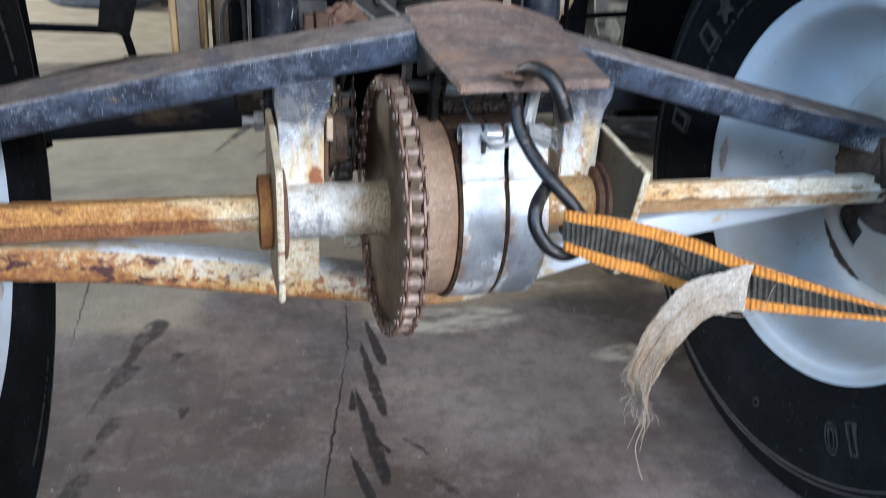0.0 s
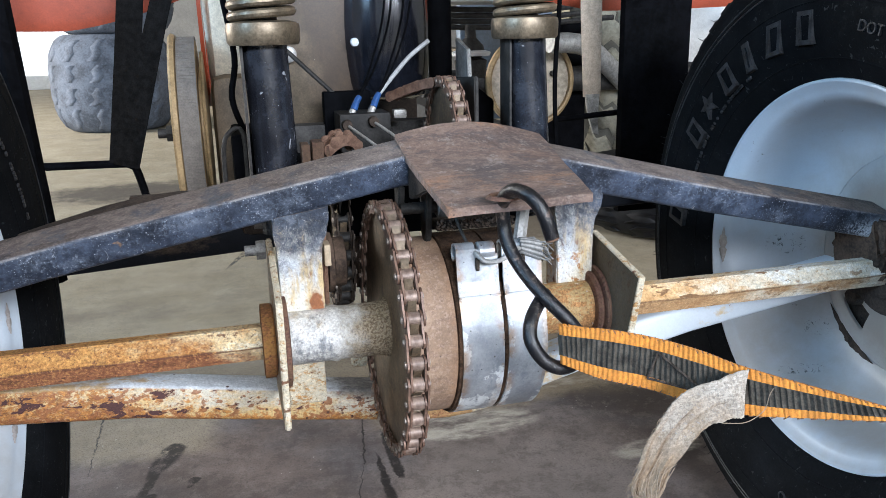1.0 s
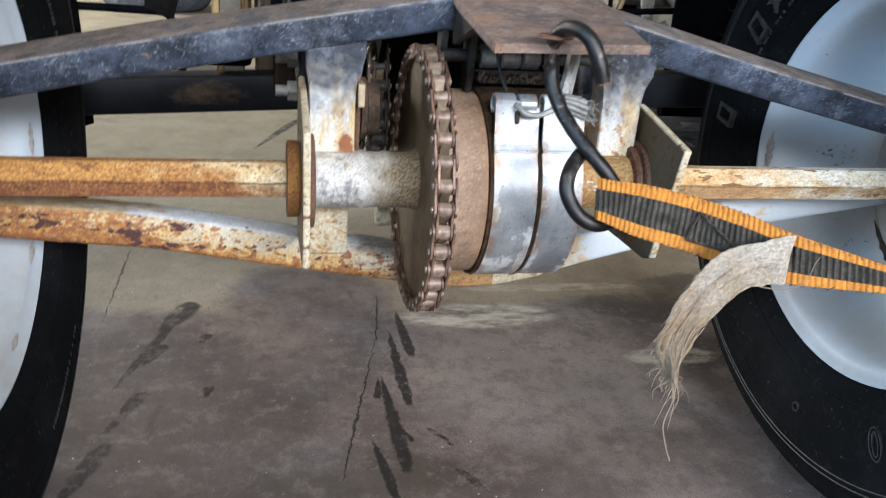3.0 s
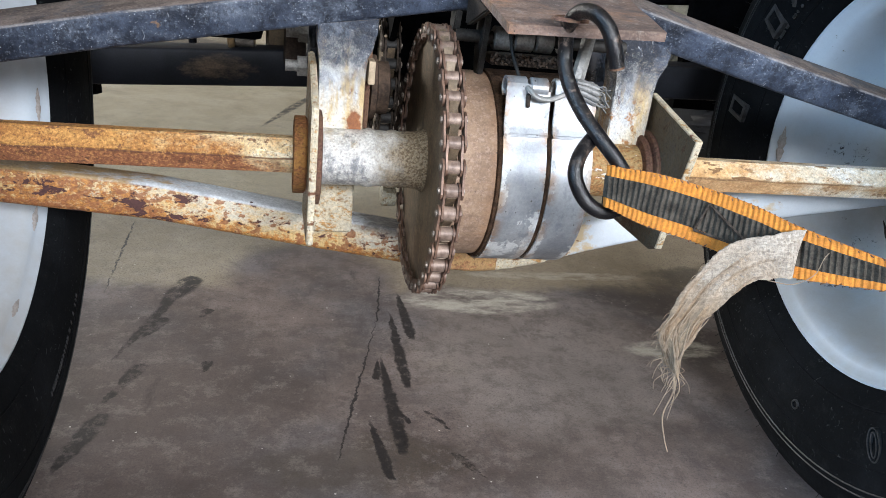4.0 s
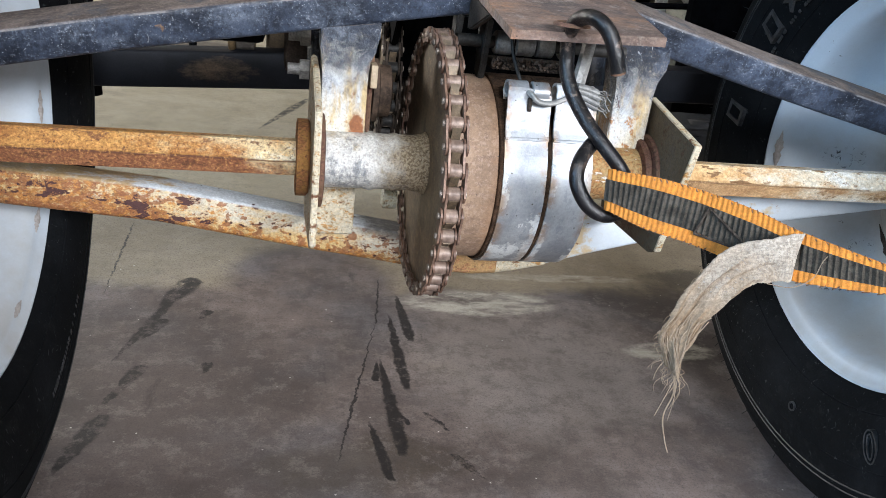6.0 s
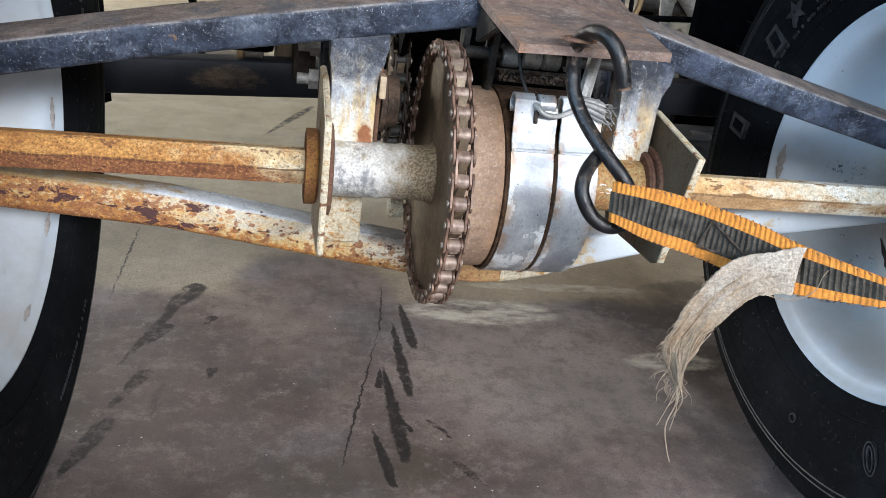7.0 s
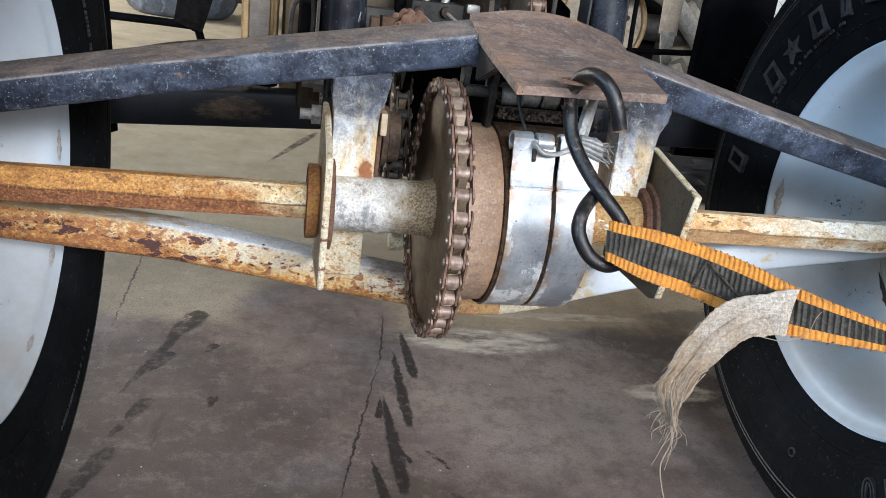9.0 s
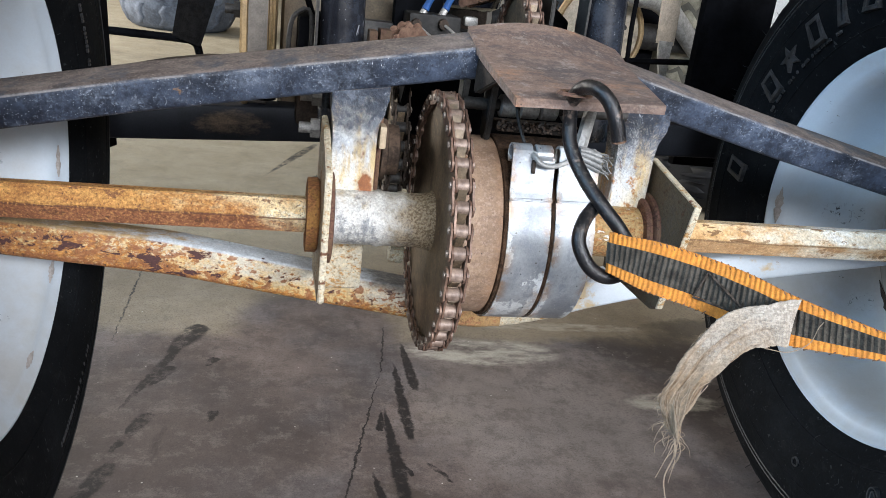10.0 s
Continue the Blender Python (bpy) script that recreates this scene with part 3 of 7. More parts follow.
def rim_mat():
    n = Nodes("white rim paint", 0.38, 0.0, 0.25)
    c = n.mix(n.noise(9, 4), (0.450, 0.513, 0.575), (0.520, 0.576, 0.635))
    c = n.mix(n.step(n.noise(36, 6, 0.62, (1, 1, 1), (4, 1, 6)), 0.70, 0.725), c, (0.16, 0.13, 0.11))
    c = n.mix(n.math("MULTIPLY", n.step(n.noise(16, 6, 0.65, shift=(1, 5, 2)), 0.58, 0.8), 0.5), c, (0.40, 0.36, 0.30))
    y, z = n.axis("position", 1), n.math("SUBTRACT", n.axis("position", 2), 0.2544)
    r = n.math("SQRT", n.math("ADD", n.math("MULTIPLY", y, y), n.math("MULTIPLY", z, z)))
    r = n.math("ADD", r, n.math("MULTIPLY", n.math("SUBTRACT", n.noise(14, 6, 0.65, shift=(3, 3, 3)), 0.5), 0.11))
    # brown dirt round the hub, also carrying the deep bowl's shade as colour
    c = n.mix(n.math("MULTIPLY", n.step(r, 0.140, 0.095), 0.55), c, (0.40, 0.365, 0.32))
    c = n.mix(n.math("MULTIPLY", n.step(r, 0.112, 0.055), 0.75), c, (0.23, 0.185, 0.14))
    c = n.mix(n.step(n.noise(120, 6, 0.7, shift=(7, 7, 1)), 0.70, 0.72), c, (0.10, 0.085, 0.075))
    # greyer beige film where the bowl faces up
    up_film = n.math("MULTIPLY", n.step(n.axis("normal", 2), 0.10, 0.70), n.step(n.noise(18, 6, 0.65, shift=(2, 9, 4)), 0.25, 0.65))
    c = n.mix(n.math("MULTIPLY", up_film, 0.62), c, (0.375, 0.350, 0.315))
    # scraped marks
    for cy, cz, a, b in ((0.113, 0.246, 0.009, 0.010), (0.076, 0.180, 0.010, 0.007), (0.060, 0.150, 0.009, 0.004)):
        u, v = n.math("DIVIDE", n.math("SUBTRACT", y, cy), a), n.math("DIVIDE", n.math("SUBTRACT", z, cz - 0.2544), b)
        s = n.step(n.math("ADD", n.math("MULTIPLY", u, u), n.math("MULTIPLY", v, v)), 1.3, 0.3)
        c = n.mix(n.math("MULTIPLY", s, n.step(n.noise(150, 6, 0.7, (1, 1, 1), (cy, 3, 2), 1.5), 0.56, 0.62)), c, (0.055, 0.058, 0.065))
    n.set("Roughness", n.mixf(n.noise(12, 5), 0.25, 0.5))
    return n.set("Base Color", c).bump(n.noise(90, 4), 0.08, 0.0006).m


M_RIM = rim_mat()
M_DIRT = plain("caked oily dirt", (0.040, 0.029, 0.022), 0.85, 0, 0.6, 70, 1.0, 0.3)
M_GREASE = plain("dried brown grease", (0.070, 0.046, 0.032), 0.8, 0, 0.7, 60, 1.0, 0.3)
M_LUG = paint_rust("dark brown rust", (0.100, 0.055, 0.038), (0.075, 0.036, 0.024), (0.03, 0.02, 0.018), 0.5, 0.70, 0.8, 50)
M_LINING = plain("worn brown lining", (0.060, 0.034, 0.020), 0.9, 0, 0.7, 160, 1.0, 0.2)
M_STEEL = plain("grey zinc steel", (0.36, 0.35, 0.33), 0.5, 0.5, 0.35, 90)
M_BOXGREY = plain("grimy black metal case", (0.016, 0.015, 0.014), 0.6, 0.2, 0.7, 60, 0.4, 0.3)
M_CABLE = plain("dull grey cable strands", (0.20, 0.195, 0.185), 0.6, 0.3, 0.5, 150)
M_STEEL_DARK = plain("dark dirty steel", (0.034, 0.032, 0.030), 0.6, 0.3, 0.6, 70, 0.3, 0.35)


def hook_mat():
    n = Nodes("chipped black coated steel", 0.30)
    v = n.noise(70, 7, 0.7)
    c = n.mix(n.step(v, 0.50, 0.75), (0.0030, 0.0030, 0.0042), (0.024, 0.020, 0.019))
    c = n.mix(n.math("MULTIPLY", n.step(n.noise(90, 6, 0.7, shift=(4, 4, 9)), 0.57, 0.64), n.step(n.axis("position", 2), 0.283, 0.300)), c, (0.13, 0.092, 0.072))
    c = n.mix(n.math("MULTIPLY", n.step(n.noise(420, 4, 0.7), 0.56, 0.66), n.math("MULTIPLY", n.step(n.axis("position", 2), 0.285, 0.305), 0.5)), c, (0.15, 0.125, 0.108))
    return n.set("Base Color", c).bump(n.noise(160, 6, 0.72), 0.7, 0.0012).m


M_HOOK = hook_mat()
M_ORANGE = plain("orange webbing edge", (0.54, 0.200, 0.028), 0.85, 0, 0.22, 170, 0.7)
M_WEB = plain("dirty black webbing", (0.068, 0.059, 0.048), 0.95, 0, 0.45, 160, 0.9, 0.12)
M_STITCH = plain("dark brown thread", (0.060, 0.047, 0.038), 0.95, 0, 0.6, 300, 0.5, 0.1)


def cloth_mat():
    """Woven off-white cloth, browner towards its hanging end, where shade is put into the tan colour."""
    n = Nodes("frayed off-white cloth", 0.95)
    weave = n.math("ADD", n.noise(1500, 2, 0.5, (1, 1, 0.2)), n.noise(1500, 2, 0.5, (0.2, 1, 1), (3, 3, 3)))
    z = n.math("ADD", n.axis("position", 2), n.math("MULTIPLY", n.math("SUBTRACT", n.noise(45, 5, 0.65), 0.5), 0.05))
    c = n.mix(n.step(z, 0.286, 0.244), (0.40, 0.358, 0.305), (0.270, 0.195, 0.128))
    c = n.mix(n.math("MULTIPLY", n.step(n.noise(50, 7, 0.75, shift=(4, 1, 1)), 0.48, 0.62), 0.4), c, (0.19, 0.135, 0.088))
    c = n.mix(n.math("MULTIPLY", n.step(weave, 1.06, 0.92), 0.42), c, (0.16, 0.125, 0.095))
    n.set("Specular IOR Level", 0.1)
    return n.set("Base Color", c).bump(n.math("ADD", weave, n.noise(90, 5, 0.65)), 0.45, 0.0006).m


M_CLOTH = cloth_mat()
M_PRINT = plain("faded grey print", (0.27, 0.24, 0.21), 0.95)
M_THREAD = plain("pale loose thread", (0.27, 0.205, 0.145), 0.95)


def floor_mat():
    n = Nodes("stained concrete with painted shade", 0.75, 0.0, 1.4)
    big, mid, fine = n.noise(1.6, 5), n.noise(9, 6, 0.6), n.noise(70, 5, 0.65)
    clean = n.mix(n.step(mid, 0.3, 0.7), (0.300, 0.254, 0.170), (0.385, 0.333, 0.238))
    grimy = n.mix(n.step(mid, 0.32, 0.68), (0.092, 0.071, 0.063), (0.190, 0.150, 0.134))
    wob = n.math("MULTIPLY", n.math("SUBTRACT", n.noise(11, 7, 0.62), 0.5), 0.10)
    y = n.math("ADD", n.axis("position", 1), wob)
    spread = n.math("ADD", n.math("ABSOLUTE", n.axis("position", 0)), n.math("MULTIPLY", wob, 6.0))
    # grime is carried on unseen towards the door to cut bounced light
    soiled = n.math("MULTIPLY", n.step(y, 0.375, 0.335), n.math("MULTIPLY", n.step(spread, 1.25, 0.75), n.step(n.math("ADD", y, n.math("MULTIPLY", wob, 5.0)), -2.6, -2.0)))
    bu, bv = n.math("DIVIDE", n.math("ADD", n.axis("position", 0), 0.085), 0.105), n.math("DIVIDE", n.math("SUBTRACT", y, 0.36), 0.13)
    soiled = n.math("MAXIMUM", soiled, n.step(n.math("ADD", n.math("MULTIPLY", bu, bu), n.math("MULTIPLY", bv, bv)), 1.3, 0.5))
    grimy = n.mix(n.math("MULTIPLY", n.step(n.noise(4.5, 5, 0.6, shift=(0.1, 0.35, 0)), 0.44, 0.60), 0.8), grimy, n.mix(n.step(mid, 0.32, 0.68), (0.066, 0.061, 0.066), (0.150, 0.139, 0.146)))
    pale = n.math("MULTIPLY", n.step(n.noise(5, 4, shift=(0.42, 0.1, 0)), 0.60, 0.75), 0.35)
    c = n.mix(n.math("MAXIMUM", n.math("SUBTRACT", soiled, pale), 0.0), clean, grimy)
    # browner film behind the axle, with the shade there put into the colour
    c = n.mix(n.math("MULTIPLY", n.step(n.math("ADD", y, n.math("MULTIPLY", wob, 1.5)), 0.78, 0.52), n.math("MULTIPLY", n.math("SUBTRACT", 1.0, soiled), 0.62)), c, n.mix(n.step(mid, 0.32, 0.68), (0.160, 0.123, 0.086), (0.238, 0.193, 0.144)))
    c = n.mix(n.math("MULTIPLY", n.step(fine, 0.50, 0.75), 0.16), c, (0.36, 0.325, 0.30))
    # stains, and painted shadows by the right tyre, under trailer and vehicle
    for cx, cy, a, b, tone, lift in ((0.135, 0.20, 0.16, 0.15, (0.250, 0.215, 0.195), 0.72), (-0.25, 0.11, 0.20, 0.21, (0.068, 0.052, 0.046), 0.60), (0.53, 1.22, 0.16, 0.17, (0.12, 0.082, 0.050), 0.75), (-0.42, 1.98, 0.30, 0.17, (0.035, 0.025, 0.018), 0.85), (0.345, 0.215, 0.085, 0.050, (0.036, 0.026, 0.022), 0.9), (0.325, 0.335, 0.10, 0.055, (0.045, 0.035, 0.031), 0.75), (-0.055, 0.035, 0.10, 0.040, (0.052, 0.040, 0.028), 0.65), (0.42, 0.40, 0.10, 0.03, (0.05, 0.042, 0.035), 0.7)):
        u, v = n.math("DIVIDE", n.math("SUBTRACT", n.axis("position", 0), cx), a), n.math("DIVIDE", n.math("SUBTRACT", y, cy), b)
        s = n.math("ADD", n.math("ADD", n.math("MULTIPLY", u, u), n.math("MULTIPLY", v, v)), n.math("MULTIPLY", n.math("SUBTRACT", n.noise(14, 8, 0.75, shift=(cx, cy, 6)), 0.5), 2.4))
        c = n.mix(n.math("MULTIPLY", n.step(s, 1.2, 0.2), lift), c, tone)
    c = n.mix(n.math("MULTIPLY", n.step(n.noise(30, 10, 0.8, shift=(2, 6, 1)), 0.48, 0.58), n.mixf(soiled, 0.12, 0.46)), c, (0.062, 0.047, 0.043))
    c = n.mix(n.math("MULTIPLY", n.step(n.noise(38, 10, 0.82, shift=(9, 6, 4)), 0.50, 0.60), n.mixf(soiled, 0.10, 0.34)), c, (0.25, 0.215, 0.20))
    c = n.mix(n.math("MULTIPLY", n.step(n.noise(420, 5, 0.7, shift=(3, 3, 1)), 0.53, 0.62), 0.5), c, (0.060, 0.048, 0.045))
    c = n.mix(n.math("MULTIPLY", n.step(n.noise(4, 6, 0.65, shift=(7, 2, 0)), 0.5, 0.75), 0.5), c, (0.10, 0.085, 0.075))
    c = n.mix(n.math("MULTIPLY", n.math("MULTIPLY", n.specks(75, 0.075), n.step(n.noise(7, 3, shift=(8, 8, 1)), 0.45, 0.60)), 0.9), c, (0.62, 0.60, 0.56))
    # oil streaks: centre x, y, turn, half length, half width
    streaks = [
        (-0.014, 0.330, -97.7, 0.064, 0.0015), (-0.048, 0.164, -103.0, 0.132, 0.0013), (0.009, 0.287, -88.9, 0.056, 0.0072),
        (-0.007, 0.218, -90.2, 0.078, 0.0072), (-0.025, 0.123, -89.1, 0.079, 0.0082), (-0.018, 0.099, -64.4, 0.012, 0.0036),
        (-0.042, 0.055, -82.9, 0.041, 0.0058), (-0.032, 0.175, -95.9, 0.018, 0.0050), (-0.227, 0.337, 68.7, 0.041, 0.0165),
        (-0.249, 0.258, 74.0, 0.072, 0.0068), (-0.241, 0.255, 69.6, 0.024, 0.0096), (-0.247, 0.169, 65.5, 0.021, 0.0105),
        (-0.257, 0.140, 67.6, 0.030, 0.0050), (-0.196, 0.286, 66.6, 0.012, 0.0072), (-0.186, 0.182, 79.2, 0.011, 0.0056),
        (-0.270, 0.072, 73.2, 0.042, 0.0105), (0.011, 0.093, 119.8, 0.019, 0.0034), (0.026, 0.031, 122.2, 0.020, 0.0050),
        (-0.111, 1.204, 71.1, 0.163, 0.0120), (-0.3025, 0.430, 91, 0.115, 0.0016), (-0.020, 1.17, 66, 0.17, 0.0100),
    ]
    px = n.math("ADD", n.axis("position", 0), n.math("MULTIPLY", n.math("SUBTRACT", n.noise(70, 6, 0.75), 0.5), 0.011))
    py = n.math("ADD", n.axis("position", 1), n.math("MULTIPLY", n.math("SUBTRACT", n.noise(60, 5, 0.7, shift=(5, 5, 5)), 0.5), 0.016))
    total = None
    for cx, cy, turn, a, b in streaks:
        co, si = math.cos(radians(turn)), math.sin(radians(turn))
        dx, dy = n.math("SUBTRACT", px, cx), n.math("SUBTRACT", py, cy)
        u = n.math("DIVIDE", n.math("ADD", n.math("MULTIPLY", dx, co), n.math("MULTIPLY", dy, si)), a)
        v = n.math("DIVIDE", n.math("SUBTRACT", n.math("MULTIPLY", dy, co), n.math("MULTIPLY", dx, si)), b)
        rise = n.math("MULTIPLY", n.math("MAXIMUM", n.math("ADD", u, 1.0), 0.0), 0.75)
        fall = n.math("POWER", n.math("MAXIMUM", n.math("SUBTRACT", 1.0, u), 0.0001), 0.45)
        wide = n.math("ADD", n.math("MULTIPLY", rise, fall), 0.05)
        s = n.step(n.math("DIVIDE", n.math("ABSOLUTE", v), wide), 1.12, 0.62)
        s = n.math("MULTIPLY", s, n.math("MULTIPLY", n.step(u, 1.0, 0.9), n.step(u, -1.05, -0.7)))
        s = n.math("MULTIPLY", s, n.step(n.noise(44, 8, 0.78, shift=(4, 4, 4)), 0.38, 0.53) if turn > 0 else 1.0)
        total = s if total is None else n.math("MAXIMUM", total, s)
    smear = n.math("MULTIPLY", n.step(n.noise(16, 6, 0.7, (2.6, 0.6, 1), (1, 4, 0)), 0.60, 0.74), 0.45)
    total = n.math("MAXIMUM", n.math("MULTIPLY", total, n.step(n.noise(90, 7, 0.8, shift=(1, 1, 1)), 0.24, 0.50)), n.math("MULTIPLY", smear, soiled))
    for cx, cy, a, b, lift in ((0.100, 0.322, 0.095, 0.034, 0.85), (0.285, 0.212, 0.055, 0.020, 0.75), (0.215, 0.395, 0.12, 0.012, 0.5)):
        u, v = n.math("DIVIDE", n.math("SUBTRACT", px, cx), a), n.math("DIVIDE", n.math("SUBTRACT", py, cy), b)
        s = n.step(n.math("ADD", n.math("MULTIPLY", u, u), n.math("MULTIPLY", v, v)), 1.2, 0.5)
        s = n.math("MULTIPLY", s, n.step(n.noise(38, 6, 0.7, (0.6, 1.4, 1), (cx, 2, 3)), 0.36, 0.62))
        c = n.mix(n.math("MULTIPLY", s, lift), c, (0.50, 0.47, 0.40))
    c = n.mix(n.math("MULTIPLY", n.step(n.noise(34, 6, 0.7, shift=(3, 1, 1)), 0.58, 0.72), 0.30), c, (0.07, 0.06, 0.055))
    c = n.mix(n.math("MULTIPLY", total, 0.95), c, (0.011, 0.0088, 0.0090))
    n.set("Base Color", c)
    n.set("Roughness", n.mixf(n.math("MAXIMUM", soiled, total), 0.82, n.mixf(n.noise(20, 6, 0.7), 0.42, 0.75)))
    return n.bump(n.math("ADD", n.math("MULTIPLY", fine, 0.5), n.noise(240, 4)), 0.25, 0.001).m


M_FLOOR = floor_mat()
M_WALL = plain("painted block wall", (0.33, 0.315, 0.29), 0.85, 0, 0.12, 6)
M_CEIL = plain("ceiling board", (0.36, 0.345, 0.32), 0.9, 0, 0.1, 6)
M_RED = plain("faded red plastic", (0.29, 0.047, 0.017), 0.5, 0, 0.15, 18, 0.1)
M_GLOSS = plain("glossy black plastic", (0.008, 0.009, 0.013), 0.13, 0, 0.4, 30, 0.03, 1.0)
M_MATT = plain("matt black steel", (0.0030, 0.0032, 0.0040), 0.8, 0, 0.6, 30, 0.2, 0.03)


def tube_mat():
    n = Nodes("scratched black gloss tube", 0.2)
    c = n.mix(n.step(n.noise(40, 6, 0.65), 0.35, 0.7), (0.008, 0.009, 0.013), (0.030, 0.034, 0.044))
    c = n.mix(n.math("MULTIPLY", n.step(n.noise(70, 3, 0.5, (1, 1, 0.6), (2, 7, 1), 3.0), 0.69, 0.71), 0.8), c, (0.30, 0.31, 0.33))
    c = n.mix(n.specks(300, 0.10), c, (0.42, 0.42, 0.43))
    n.set("Specular IOR Level", 0.8).set("Roughness", n.mixf(n.noise(60, 5), 0.14, 0.34))
    return n.set("Base Color", c).bump(n.noise(300, 4), 0.1, 0.0005).m


M_TUBE_BLACK = tube_mat()
M_SPRING = plain("dull brass-toned steel", (0.185, 0.145, 0.098), 0.42, 0.6, 0.45, 60)
M_TAN = plain("dirty tan metal", (0.36, 0.28, 0.19), 0.6, 0.15, 0.4, 20)
def stained_tan():
    n = Nodes("tan metal with brown oil stains", 0.5)
    v, w = n.noise(9, 6, 0.62, (1, 1, 0.6), (0.4, 2, 1)), n.noise(60, 6, 0.7)
    c = n.mix(n.step(w, 0.3, 0.7), (0.070, 0.049, 0.028), (0.130, 0.094, 0.056))
    lean = n.math("ADD", v, n.math("MULTIPLY", n.math("ADD", n.math("ADD", n.axis("position", 0), 0.050), n.math("MULTIPLY", n.math("SUBTRACT", n.axis("position", 2), 0.42), 0.5)), 3.0))
    c = n.mix(n.step(lean, 0.38, 0.56), c, n.mix(w, (0.026, 0.015, 0.008), (0.070, 0.041, 0.020)))
    c = n.mix(n.specks(140, 0.05), c, (0.40, 0.35, 0.28))
    return n.set("Base Color", c).bump(w, 0.2, 0.0006).m


M_BROWN = stained_tan()
M_FLANGE = plain("orange-tan worn flange", (0.34, 0.235, 0.12), 0.55, 0.1, 0.3, 40)
M_BELT = plain("grey worn belt", (0.165, 0.145, 0.125), 0.85, 0, 0.2, 120)
M_BEIGE = plain("beige cover", (0.66, 0.60, 0.48), 0.35, 0.0, 0.25, 24)
M_CREAM = plain("cream plastic", (0.60, 0.50, 0.32), 0.5, 0, 0.15, 12)
M_OLDTYRE_PALE = plain("dusty beige tyre rubber", (0.215, 0.197, 0.148), 0.9, 0, 0.35, 14)
M_OLDTYRE_DIM = plain("darker grey-brown carcass rubber", (0.075, 0.070, 0.056), 0.9, 0, 0.3, 9)
M_BLUE = plain("blue plastic", (0.018, 0.075, 0.24), 0.45)
M_STRAPBLACK = plain("black nylon webbing", (0.008, 0.0075, 0.0075), 0.9, 0, 0.6, 160, 0.8, 0.08)
M_STRAPTAN = plain("tan webbing", (0.50, 0.415, 0.325), 0.9, 0, 0.2, 120, 0.4)
M_OLDTYRE = plain("dusty grey old tyre rubber", (0.098, 0.112, 0.140), 0.9, 0, 0.45, 14)
M_PALE = plain("pale grey plastic", (0.55, 0.56, 0.56), 0.45, 0, 0.12, 12)
M_LINE = plain("dull grey-white plastic", (0.34, 0.35, 0.36), 0.5, 0, 0.3, 60)
M_GREYBLUE = plain("blue grey metal", (0.20, 0.24, 0.29), 0.5, 0.2, 0.2, 12)

# ---- mesh builders ----


def finish(name, bm, material, smooth=35):
    me = bpy.data.meshes.new(name)
    bmesh.ops.recalc_face_normals(bm, faces=bm.faces)
    bm.to_mesh(me)
    bm.free()
    me.materials.append(material)
    if smooth:
        me.polygons.foreach_set("use_smooth", [True] * len(me.polygons))
        me.set_sharp_from_angle(angle=radians(smooth))
    return me


def part(name, bm, material, parent=None, label="", smooth=35):
    ob = new(name, finish(name, bm, material, smooth))
    ob.parent = parent
    return tagged(ob, label) if label else ob


def thing(name, label, category, group="", kind=""):
    return tagged(new(name), label, category, group, kind)


def box(x0, x1, y0, y1, z0, z1, bevel=0.0015, seg=2):
    bm = bmesh.new()
    bmesh.ops.create_cube(bm, size=1, matrix=Matrix.Translation(((x0 + x1) / 2, (y0 + y1) / 2, (z0 + z1) / 2)) @ Matrix.Diagonal((x1 - x0, y1 - y0, z1 - z0, 1)))
    if bevel:
        bmesh.ops.bevel(bm, geom=bm.edges[:], offset=bevel, segments=seg, affect="EDGES", profile=0.6)
    return bm


def lathe(profile, y=0.0, z=0.0, seg=48, bm=None, axis="x", x=0.0, closed=False):
    """Turns (along, radius) pairs round an axis through (x, y, z)."""
    bm = bm or bmesh.new()
    rings = []
    for a, r in profile:
        ring = []
        for i in range(seg):
            c, s = math.cos(math.tau * i / seg), math.sin(math.tau * i / seg)
            p = {"x": (a + x, y + r * c, z + r * s), "y": (x + r * c, y + a, z + r * s), "z": (x + r * c, y + r * s, z + a)}[axis]
            ring.append(bm.verts.new(p))
        rings.append(ring)
    pairs = list(zip(rings, rings[1:])) + ([(rings[-1], rings[0])] if closed else [])
    for r0, r1 in pairs:
        for i in range(seg):
            j = (i + 1) % seg
            bm.faces.new((r0[i], r0[j], r1[j], r1[i]))
    if not closed:
        bm.faces.new(rings[0])
        bm.faces.new(rings[-1])
    return bm


def extrude_x(outline, x0, x1, bevel=0.0008):
    """A flat plate with (y, z) outline, from x0 to x1."""
    bm = bmesh.new()
    a = [bm.verts.new((x0, *p)) for p in outline]
    b = [bm.verts.new((x1, *p)) for p in outline]
    bm.faces.new(a)
    bm.faces.new(b[::-1])
    for i in range(len(a)):
        j = (i + 1) % len(a)
        bm.faces.new((a[i], b[i], b[j], a[j]))
    if bevel:
        bmesh.ops.bevel(bm, geom=bm.edges[:], offset=bevel, segments=2, affect="EDGES")
    return bm


def extrude_y(outline, y0, y1, bevel=0.0008):
    bm = bmesh.new()
    a = [bm.verts.new((p[0], y0, p[1])) for p in outline]
    b = [bm.verts.new((p[0], y1, p[1])) for p in outline]
    bm.faces.new(a)
    bm.faces.new(b[::-1])
    for i in range(len(a)):
        j = (i + 1) % len(a)
        bm.faces.new((a[i], b[i], b[j], a[j]))
    if bevel:
        bmesh.ops.bevel(bm, geom=bm.edges[:], offset=bevel, segments=2, affect="EDGES")
    return bm


